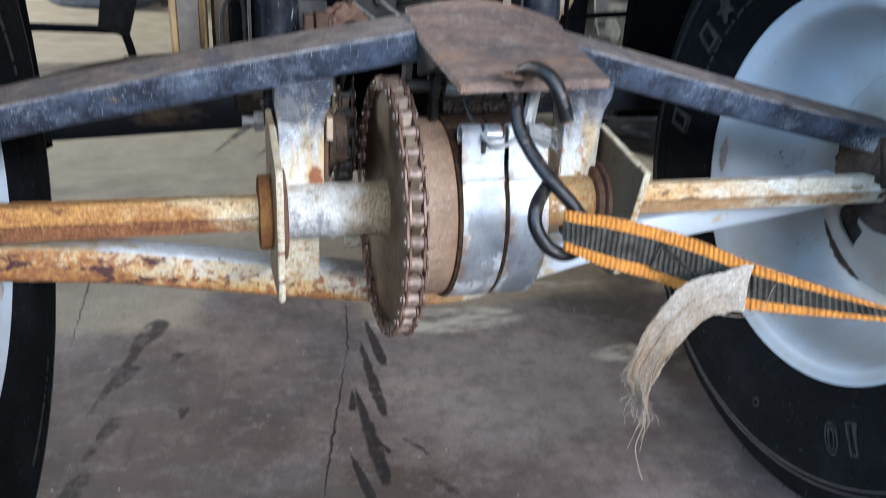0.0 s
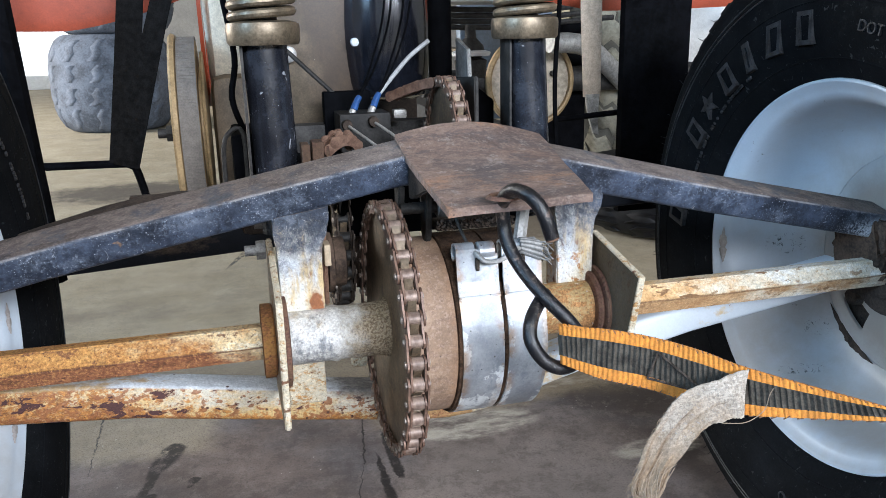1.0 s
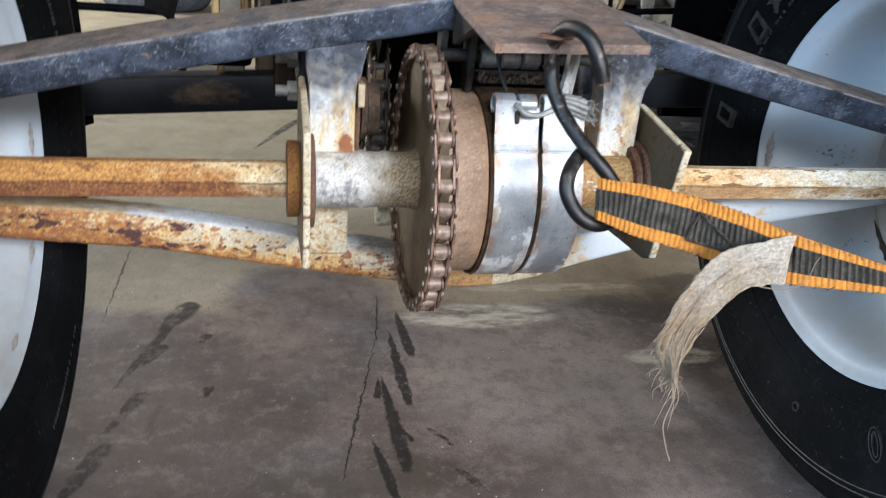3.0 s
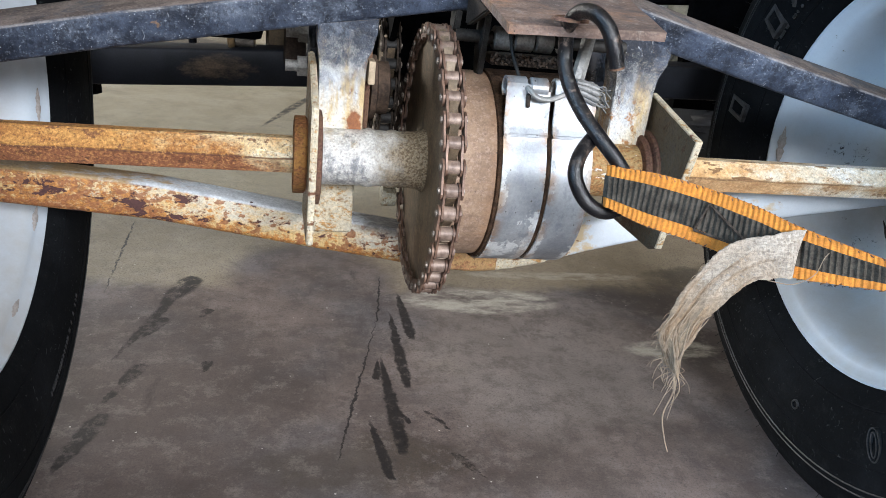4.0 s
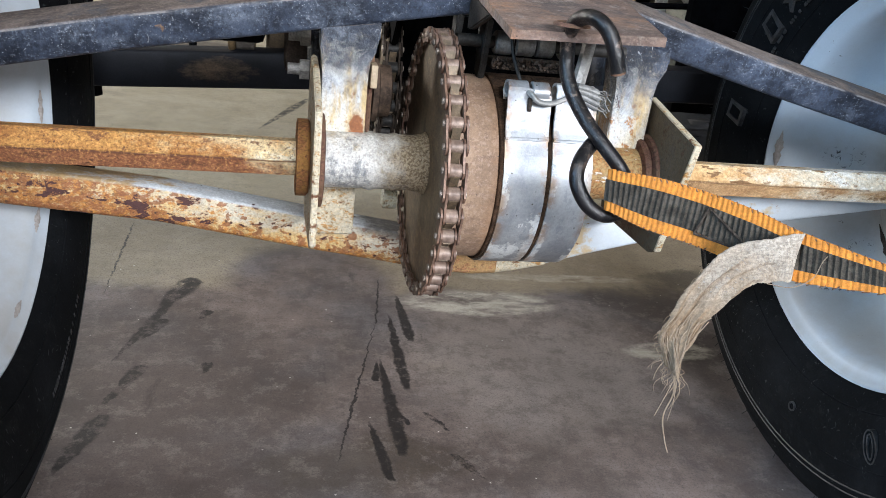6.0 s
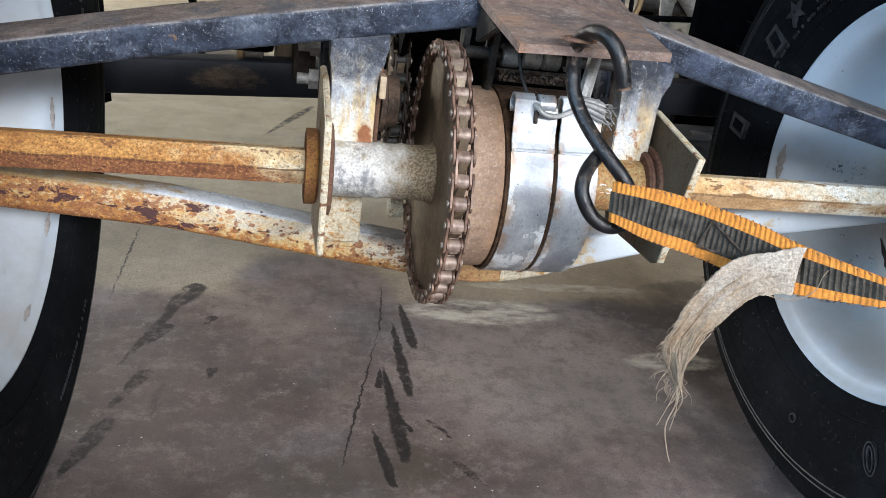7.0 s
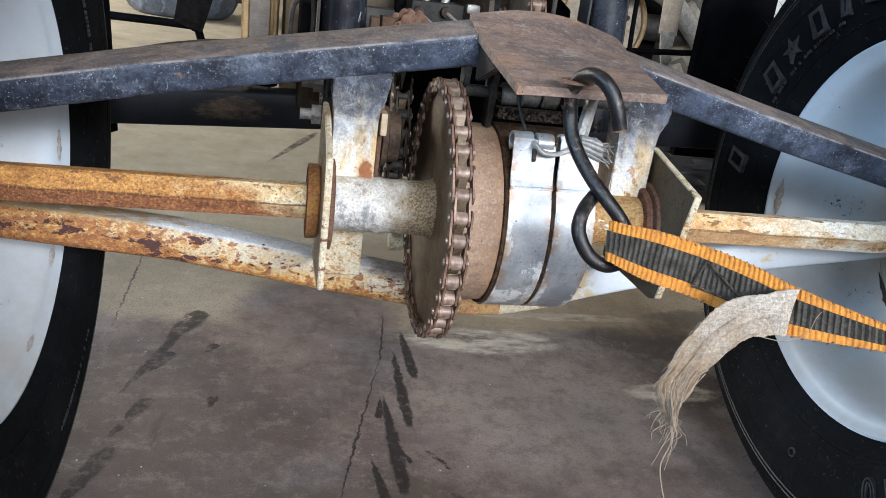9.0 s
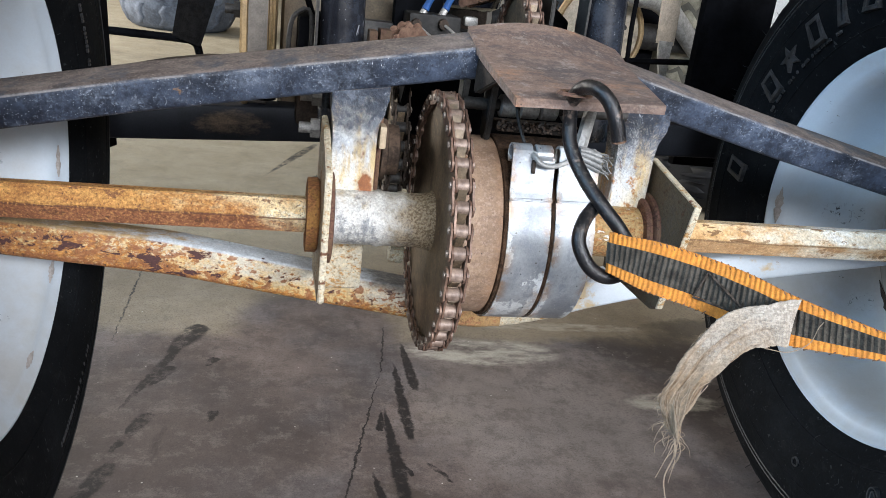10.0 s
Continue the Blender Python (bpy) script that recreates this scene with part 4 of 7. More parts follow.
def curve_points(points, n):
    """A smooth line through points (Catmull-Rom)."""
    p = [Vector(q) for q in points]
    p = [2 * p[0] - p[1]] + p + [2 * p[-1] - p[-2]]
    out = []
    for i in range(1, len(p) - 2):
        a, b, c, d = p[i - 1: i + 3]
        for k in range(n):
            t = k / n
            out.append(0.5 * (2 * b + (c - a) * t + (2 * a - 5 * b + 4 * c - d) * t * t + (3 * b - a - 3 * c + d) * t ** 3))
    return out + [p[-2]]


def rod(points, radius, seg=12, n=6, bm=None, taper=None):
    """A round bar along a smooth line."""
    bm = bm or bmesh.new()
    line = curve_points(points, n) if n > 1 else [Vector(q) for q in points]
    rings, side = [], None
    for i, q in enumerate(line):
        way = (line[min(i + 1, len(line) - 1)] - line[max(i - 1, 0)]).normalized()
        side = way.orthogonal().normalized() if side is None else (side - way * side.dot(way)).normalized()
        up = way.cross(side)
        r = radius * (1 if taper is None else 1 + (taper - 1) * i / (len(line) - 1))
        rings.append([bm.verts.new(q + r * (side * math.cos(math.tau * k / seg) + up * math.sin(math.tau * k / seg))) for k in range(seg)])
    for r0, r1 in zip(rings, rings[1:]):
        for k in range(seg):
            bm.faces.new((r0[k], r0[(k + 1) % seg], r1[(k + 1) % seg], r1[k]))
    bm.faces.new(rings[0])
    bm.faces.new(rings[-1])
    return bm


def ribbon(left, right, thick, n=8, wave=0.0, pitch=1.0, bm=None):
    """A strap between two edge lines, with thickness and, if wanted, ribs across at an even pitch in metres."""
    bm = bm or bmesh.new()
    a, b = curve_points(left, n), curve_points(right, n)
    rows = []
    run = 0.0
    for i, (p, q) in enumerate(zip(a, b)):
        run += (p + q - a[max(i - 1, 0)] - b[max(i - 1, 0)]).length / 2
        along = a[min(i + 1, len(a) - 1)] - a[max(i - 1, 0)]
        nrm = along.cross(q - p).normalized()
        off = nrm * (thick / 2 + wave * (0.5 + 0.5 * math.cos(math.tau * run / pitch)))
        rows.append([bm.verts.new(v) for v in (p + off, q + off, q - off, p - off)])
    for r0, r1 in zip(rows, rows[1:]):
        for k in range(4):
            bm.faces.new((r0[k], r0[(k + 1) % 4], r1[(k + 1) % 4], r1[k]))
    bm.faces.new(rows[0])
    bm.faces.new(rows[-1])
    return bm


def beam(path, front, depth, height, tilt, corner=0.003):
    """A box tube swept along (x, z) points, which give its upper front edge; tilt leans its top back."""
    bm = bmesh.new()
    co, si = math.cos(radians(tilt)), math.sin(radians(tilt))
    sec = []
    for cx, cy, a0 in ((corner, -corner, 180), (depth - corner, -corner, 90), (depth - corner, -height + corner, 0), (corner, -height + corner, -90)):
        for k in range(4):
            a = radians(a0 - 30 * k)
            u, v = cx + corner * math.cos(a), cy + corner * math.sin(a)
            sec.append((u * co - v * si, u * si + v * co))
    rings = [[bm.verts.new((x, front + y, z + w)) for y, w in sec] for x, z in path]
    m = len(sec)
    for r0, r1 in zip(rings, rings[1:]):
        for k in range(m):
            bm.faces.new((r0[k], r0[(k + 1) % m], r1[(k + 1) % m], r1[k]))
    bm.faces.new(rings[0])
    bm.faces.new(rings[-1])
    return bm


def bolt(x, y, z, r, length, axis="y"):
    bm = lathe([(0, r), (length * 0.45, r)], y, z, 6, None, axis, x)
    return lathe([(length * 0.45, r * 0.55), (length, r * 0.55)], y, z, 12, bm, axis, x)


# ---- the garage ----
def slab(name, x0, x1, y0, y1, z0, z1, material):
    return tagged(part(name, box(x0, x1, y0, y1, z0, z1, 0), material, smooth=0), kind="structure")


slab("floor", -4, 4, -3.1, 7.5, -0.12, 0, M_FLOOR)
slab("ceiling", -4, 4, -3.1, 7.5, 2.6, 2.75, M_CEIL)
slab("wall_north", -4, 4, 7.5, 7.7, 0, 2.6, M_WALL)
slab("wall_east", 4, 4.2, -3.1, 7.5, 0, 2.6, M_WALL)
# west wall with a high opening added for the left fill lamp and a wide opening further in
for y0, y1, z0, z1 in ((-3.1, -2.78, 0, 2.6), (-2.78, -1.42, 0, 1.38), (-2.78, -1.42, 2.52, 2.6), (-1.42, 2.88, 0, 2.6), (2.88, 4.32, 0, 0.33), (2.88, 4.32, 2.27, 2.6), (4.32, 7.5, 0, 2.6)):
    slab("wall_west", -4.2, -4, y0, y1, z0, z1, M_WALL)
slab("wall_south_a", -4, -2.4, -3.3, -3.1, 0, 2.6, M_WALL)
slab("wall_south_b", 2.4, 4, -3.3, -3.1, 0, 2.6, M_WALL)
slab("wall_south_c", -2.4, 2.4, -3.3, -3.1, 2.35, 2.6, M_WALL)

# unseen closed garage door, added to narrow the daylight to a row of panes at head height
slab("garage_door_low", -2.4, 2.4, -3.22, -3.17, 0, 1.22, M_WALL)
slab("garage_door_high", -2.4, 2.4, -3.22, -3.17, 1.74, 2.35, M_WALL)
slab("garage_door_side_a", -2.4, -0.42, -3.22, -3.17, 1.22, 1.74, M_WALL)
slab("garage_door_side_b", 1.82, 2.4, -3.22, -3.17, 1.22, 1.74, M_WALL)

# ---- the buggy's rear end ----
H = 0.2544  # height of the axle
buggy = thing("buggy", "home-built buggy with rusty rear axle, red body and white rims", "vehicle")

# upper beam and hitch plate
part("upper_beam", beam([(-0.345, 0.3005), (-0.2858, 0.3131), (-0.2130, 0.3288), (-0.0276, 0.3636), (0.0, 0.3650), (0.04, 0.3625), (0.0707, 0.3577), (0.1923, 0.3291), (0.345, 0.296)], -0.004, 0.030, 0.0205, 14),
     M_BLACK, buggy, "dusty black box tube with paint specks")


def hitch_plate():
    bm = bmesh.new()
    rows = []
    ys = [(-0.0915, 0.3490), (-0.06, 0.3545), (-0.03, 0.3595), (-0.002, 0.3652), (0.012, 0.3700), (0.026, 0.3735)]
    nx = 10
    for y, z in ys:
        k = (y + 0.0915) / 0.09
        xl, xr = -0.0228 - 0.003 * min(k, 1), 0.0580 + 0.0145 * min(k, 1)
        row = []
        for i in range(nx + 1):
            s = i / nx
            x = xl + (xr - xl) * s
            arch = 0.0045 * max(0, k - 0.85) * math.sin(math.pi * s) * 4 - 0.0045 * s * max(0, min(k, 1)) + 0.0022 * s * (1 - min(k, 1))
            row.append((x, y + 0.001 * math.sin(9 * s) + 0.0018 * s * (k < 0.1), z + arch))
        rows.append(row)
    top = [[bm.verts.new(p) for p in r] for r in rows]
    low = [[bm.verts.new((p[0], p[1], p[2] - 0.0045)) for p in r] for r in rows]
    ny = len(rows)
    for j in range(ny - 1):
        for i in range(nx):
            bm.faces.new((top[j][i], top[j][i + 1], top[j + 1][i + 1], top[j + 1][i]))
            bm.faces.new((low[j][i], low[j + 1][i], low[j + 1][i + 1], low[j][i + 1]))
    for j in range(ny - 1):
        bm.faces.new((top[j][0], top[j + 1][0], low[j + 1][0], low[j][0]))
        bm.faces.new((top[j][nx], low[j][nx], low[j + 1][nx], top[j + 1][nx]))
    for i in range(nx):
        bm.faces.new((top[0][i], low[0][i], low[0][i + 1], top[0][i + 1]))
        bm.faces.new((top[-1][i], top[-1][i + 1], low[-1][i + 1], low[-1][i]))
    return bm


part("hitch_plate", hitch_plate(), M_PLATE, buggy, "brown rusted steel plate with a hole", 30)
part("hole_lip", lathe([(0.0002, 0.0062), (0.0012, 0.0074), (0.0004, 0.0090), (-0.0006, 0.0092), (-0.0006, 0.0062)], -0.0915, 0.3535, 28, None, "z", 0.0066, True), M_RUST_BROWN, buggy, "torn rusted lip of the hole")
part("gusset", extrude_x([(-0.050, 0.3510), (0.0, 0.3585), (0.0, 0.3370), (-0.008, 0.3380)], -0.0235, -0.0195), M_DIRT, buggy)

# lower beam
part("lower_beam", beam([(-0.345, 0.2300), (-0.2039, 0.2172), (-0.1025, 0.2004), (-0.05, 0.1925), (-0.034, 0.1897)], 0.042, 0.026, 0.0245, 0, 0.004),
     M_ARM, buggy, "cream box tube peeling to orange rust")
part("lower_beam_middle", beam([(-0.034, 0.1897), (-0.02, 0.1872), (0.01, 0.1850), (0.028, 0.1862)], 0.042, 0.026, 0.0245, 0, 0.004), M_ARM_ORANGE, buggy, "orange-brown rusted tube under the drum")
part("lower_beam_middle", beam([(0.028, 0.1862), (0.04, 0.1880), (0.065, 0.1935)], 0.042, 0.026, 0.0245, 0, 0.004), M_CREAM_PAINT, buggy, "cream tube with rust stains")
part("lower_beam_extension", beam([(0.063, 0.1931), (0.098, 0.2030), (0.1413, 0.2138), (0.2083, 0.2280), (0.345, 0.2490)], 0.0425, 0.025, 0.0240, 0, 0.004),
     M_ARM_WHITE, buggy, "white painted box tube")


# upright brackets between the beams
def bracket(x0, x1, flare, z0, ztop):
    pts = [(x0, z0), (x1, z0), (x1, 0.306), (x1 + 0.0010, 0.314), (x1 + 0.0022, 0.3195), (x1 + 0.0042, 0.3235), (x1 + flare * 0.7, 0.3255), (x1 + flare * 0.7, ztop[1]),
           (x0 - 0.002, ztop[0]), (x0 - 0.002, 0.320), (x0 - 0.0006, 0.312), (x0, 0.303)]
    return extrude_y(pts, 0.0, 0.020, 0.0014)


part("bracket", bracket(-0.1055, -0.0790, 0.008, 0.2480, (0.332, 0.337)), M_BRACKET, buggy, "white painted upright fading to black")
part("bracket", bracket(0.0760, 0.1015, 0.010, 0.236, (0.347, 0.338)), M_BRACKET, buggy, "white painted upright fading to black")

part("lower_bracket", box(-0.1040, -0.0785, 0.0300, 0.0416, 0.1935, 0.2540, 0.0022, 3), M_CREAM_PAINT, buggy, "cream lower upright with rust stains")
part("weld_bead", rod([(-0.1030 + 0.0024 * k, 0.0405 + 0.0006 * (k % 2), 0.1938 + 0.0008 * ((k * 7) % 3 - 1)) for k in range(11)], 0.0026, 10, 2), M_TUBE_RUST, buggy, "lumpy rusted weld bead")

# bearing plates either side
OUT = [(0.045, 0.306), (0.008, 0.3035), (-0.060, 0.2900), (-0.040, 0.2170), (-0.030, 0.2120), (0.052, 0.2100), (0.060, 0.26)]
OUT_LEFT = [(0.043, 0.3085), (0.006, 0.3075), (-0.048, 0.2930), (-0.0500, 0.2760), (-0.0455, 0.2150), (-0.0400, 0.2120), (0.049, 0.2010), (0.057, 0.26)]
part("bearing_plate", extrude_x(OUT_LEFT, -0.1108, -0.1070), M_CREAM_PAINT, buggy, "cream plate with rust runs")
part("bearing_plate", extrude_x(OUT, 0.1040, 0.1076), M_PLATE_GREY, buggy, "grey plate with bare white edge")
part("plate_edge", extrude_x([(-0.0606, 0.2905), (-0.0588, 0.2900), (-0.0385, 0.2165), (-0.0404, 0.2165)], 0.1037, 0.1079, 0.0003), M_CREAM_PAINT, buggy)
part("plate_edge", extrude_x([(0.0080, 0.3042), (0.0080, 0.3028), (-0.0600, 0.2893), (-0.0606, 0.2906)], 0.1037, 0.1079, 0.0003), M_CREAM_PAINT, buggy)
part("bearing_collar", lathe([(-0.1190, 0.0205), (-0.1185, 0.0230), (-0.1125, 0.0230), (-0.1112, 0.0215)], 0, H, 40), M_RUST_RING, buggy, "orange rusted collar")
part("bearing_flange", lathe([(-0.1061, 0.028), (-0.1035, 0.028), (-0.1030, 0.0265), (-0.1030, 0.018)], -0.004, H, 40), M_RUST_BROWN, buggy)
part("bearing_collar", lathe([(0.0965, 0.0175), (0.0968, 0.0222), (0.0985, 0.0238), (0.1000, 0.0238), (0.1004, 0.0215), (0.1012, 0.0215), (0.1016, 0.0262), (0.1026, 0.0270), (0.1039, 0.0270)], 0, H, 56), M_RUST_BROWN, buggy, "brown rusted collar")


# hexagonal half shafts
def hexbar(x0, x1, flat, turn=0.0):
    bm = bmesh.new()
    r = flat / math.sqrt(3)
    rings = []
    for x in (x0, x1):
        rings.append([bm.verts.new((x, r * math.cos(radians(60 * k + turn)), H + r * math.sin(radians(60 * k + turn)))) for k in range(6)])
    for k in range(6):
        bm.faces.new((rings[0][k], rings[0][(k + 1) % 6], rings[1][(k + 1) % 6], rings[1][k]))
    bm.faces.new(rings[0])
    bm.faces.new(rings[1])
    bmesh.ops.bevel(bm, geom=bm.edges[:], offset=0.0009, segments=2, affect="EDGES")
    return bm


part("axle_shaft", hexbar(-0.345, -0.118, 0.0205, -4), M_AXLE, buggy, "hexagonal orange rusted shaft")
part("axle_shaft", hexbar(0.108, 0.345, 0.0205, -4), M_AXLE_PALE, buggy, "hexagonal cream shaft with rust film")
part("sprocket_sleeve", lathe([(-0.1032, 0.0160), (-0.1030, 0.0172), (-0.078, 0.0170), (-0.0745, 0.0180), (-0.071, 0.0170), (-0.064, 0.0168), (-0.061, 0.0178), (-0.057, 0.0170), (-0.049, 0.0171), (-0.044, 0.0178), (-0.0405, 0.0195)], 0, H, 48), M_SLEEVE, buggy, "silver painted sleeve with weld bead")
part("drum_sleeve", lathe([(0.040, 0.0165), (0.0415, 0.0172), (0.0975, 0.0172), (0.0985, 0.0160)], 0, H, 40), M_TUBE_RUST, buggy, "tan rusted sleeve")


# sprocket and chain
def sprocket(name, x, y, z, teeth, r, parent):
    bm = bmesh.new()
    out = []
    for i in range(teeth * 4):
        a = math.tau * (i / (teeth * 4))
        out.append((r + (0.0028 if i % 4 == 1 else -0.0004 if i % 4 in (0, 2) else -0.0028), a))
    f = [bm.verts.new((x - 0.0024, y + q * math.cos(a), z + q * math.sin(a))) for q, a in out]
    b = [bm.verts.new((x + 0.0024, y + q * math.cos(a), z + q * math.sin(a))) for q, a in out]
    bm.faces.new(f)
    bm.faces.new(b[::-1])
    for i in range(len(f)):
        j = (i + 1) % len(f)
        bm.faces.new((f[i], f[j], b[j], b[i]))
    return part(name, bm, M_SPROCKET, parent, "oily brown toothed disc", 30)


def link_mesh(pitch, inner):
    """One link: two waisted side plates; the inner ones carry two rollers."""
    bm = bmesh.new()
    off = 0.0040 if inner else 0.0056
    for s in (-1, 1):
        outline = []
        for k in range(20):
            a = math.tau * k / 20
            u, v = math.cos(a), math.sin(a)
            rr = 0.0047
            ty = (pitch / 2 if u > 0.05 else -pitch / 2 if u < -0.05 else 0) + (rr * u if abs(u) > 0.05 else 0)
            tz = rr * v if abs(u) > 0.05 else 0.0037 * (1 if v > 0 else -1)
            outline.append((ty, tz))
        x0, x1 = s * off - 0.0006, s * off + 0.0006
        a = [bm.verts.new((x0, *p)) for p in outline]
        b = [bm.verts.new((x1, *p)) for p in outline]
        bm.faces.new(a)
        bm.faces.new(b[::-1])
        for i in range(20):
            bm.faces.new((a[i], b[i], b[(i + 1) % 20], a[(i + 1) % 20]))
    return bm


def chain_loop(x, y, z, teeth, r, parent, steel=None, cover=None):
    steel, cover = steel or M_LINK, cover or M_ROLLER
    pitch = 2 * r * math.sin(math.pi / teeth)
    inner = finish("chain_plate", link_mesh(pitch, True), steel, 30)
    outer = finish("chain_plate", link_mesh(pitch, False), steel, 30)
    roller = finish("roller", lathe([(-0.0034, 0.0034), (-0.0032, 0.0039), (0.0032, 0.0039), (0.0034, 0.0034)], 0, 0, 14), cover)
    pin = finish("pin", lathe([(-0.0074, 0.0012), (-0.0071, 0.0019), (0.0071, 0.0019), (0.0074, 0.0012)], 0, 0, 10), M_PIN)
    rm = r * math.cos(math.pi / teeth)
    for i in range(teeth):
        a = math.tau * (i + 0.5) / teeth
        ob = new("chain_link", inner if i % 2 else outer)
        ob.parent = parent
        ob.matrix_basis = Matrix.Translation((x, y + rm * math.cos(a), z + rm * math.sin(a))) @ Matrix.Rotation(a + math.pi / 2, 4, "X")
        a = math.tau * i / teeth
        for nm, me in (("roller", roller), ("pin", pin)):
            ob = new(nm, me)
            ob.parent = parent
            ob.matrix_basis = Matrix.Translation((x, y + r * math.cos(a), z + r * math.sin(a))) @ Matrix.Rotation(a, 4, "X")


big = sprocket("sprocket", -0.0385, 0, H, 39, 0.0772, buggy)
chain_loop(-0.0385, 0, H, 39, 0.0772, big)

# brake drum with two aluminium bands
part("brake_drum", lathe([(-0.0335, 0.050), (-0.0330, 0.0550), (-0.0315, 0.0562), (0.0440, 0.0562), (0.0455, 0.0550), (0.0460, 0.030), (0.0465, 0.018)], 0, H, 72), M_DRUM, buggy, "rust-brown smooth brake drum")


def brake_band(x0, x1):
    """Strap round the drum's front and underside, flat above, rolled over at the top."""
    line = []
    for k in range(33):
        a = radians(150 + (318 - 150) * k / 32)
        line.append((0.0590 * math.cos(a), H + 0.0590 * math.sin(a)))
    top = line[0]
    eye = (top[0] + 0.0110, top[1] + 0.0265)
    up = [(eye[0] + 0.0062 * math.cos(radians(a)), eye[1] + 0.0062 * math.sin(radians(a))) for a in range(-60, 170, 23)]
    flat = [(top[0] + 0.0040, top[1] + 0.0185), (top[0] + 0.0032, top[1] + 0.0120), (top[0] + 0.0014, top[1] + 0.0055), (top[0] - 0.0010, top[1] + 0.0022), (top[0] - 0.0011, top[1] + 0.0019), (top[0] + 0.0006, top[1] + 0.0016)]
    line = up + flat + line
    bm = bmesh.new()
    th = 0.0015
    rows = []
    n_up = len(up)
    for i, p in enumerate(line):
        q0, q1 = line[max(0, i - 1)], line[min(len(line) - 1, i + 1)]
        d = Vector((q1[0] - q0[0], q1[1] - q0[1])).normalized()
        nrm = Vector((d[1], -d[0])) * th
        xe = x0 + 0.0115 if i < n_up else x1
        rows.append([bm.verts.new(v) for v in ((x0, p[0], p[1]), (xe, p[0], p[1]), (xe, p[0] - nrm[0], p[1] - nrm[1]), (x0, p[0] - nrm[0], p[1] - nrm[1]))])
        if i == n_up - 1:
            rows.append([bm.verts.new(v) for v in ((x0, p[0], p[1] - 0.004), (x1, p[0], p[1] - 0.004), (x1, p[0] - nrm[0], p[1] - nrm[1] - 0.004), (x0, p[0] - nrm[0], p[1] - nrm[1] - 0.004))])
    for r0, r1 in zip(rows, rows[1:]):
        for k in range(4):
            bm.faces.new((r0[k], r0[(k + 1) % 4], r1[(k + 1) % 4], r1[k]))
    bm.faces.new(rows[0])
    bm.faces.new(rows[-1])
    return bm, eye


for x0, x1 in ((-0.0065, 0.0188), (0.0216, 0.0458)):
    bm, eye = brake_band(x0, x1)
    b = part("brake_band", bm, M_BAND, buggy, "scuffed silver brake band")
    part("hinge_pin", lathe([(x0 + 0.0138, 0.0050), (x0 + 0.0145, 0.0060), (x1 - 0.0016, 0.0060), (x1 - 0.001, 0.0050)], eye[0], eye[1], 20), M_BAND, b)
    part("lug_slot", box(x0 + 0.0112, x0 + 0.0134, -0.0492, -0.0430, 0.3010, 0.3085, 0.0010), M_DIRT, b, "dark slot")
    part("brake_lining", lathe([(x0 - 0.0026, 0.0564), (x0 - 0.0020, 0.0579), (x1 - 0.0006, 0.0579), (x1 - 0.0006, 0.0566)], 0, H, 64, closed=True), M_LINING, b, "dark worn lining")


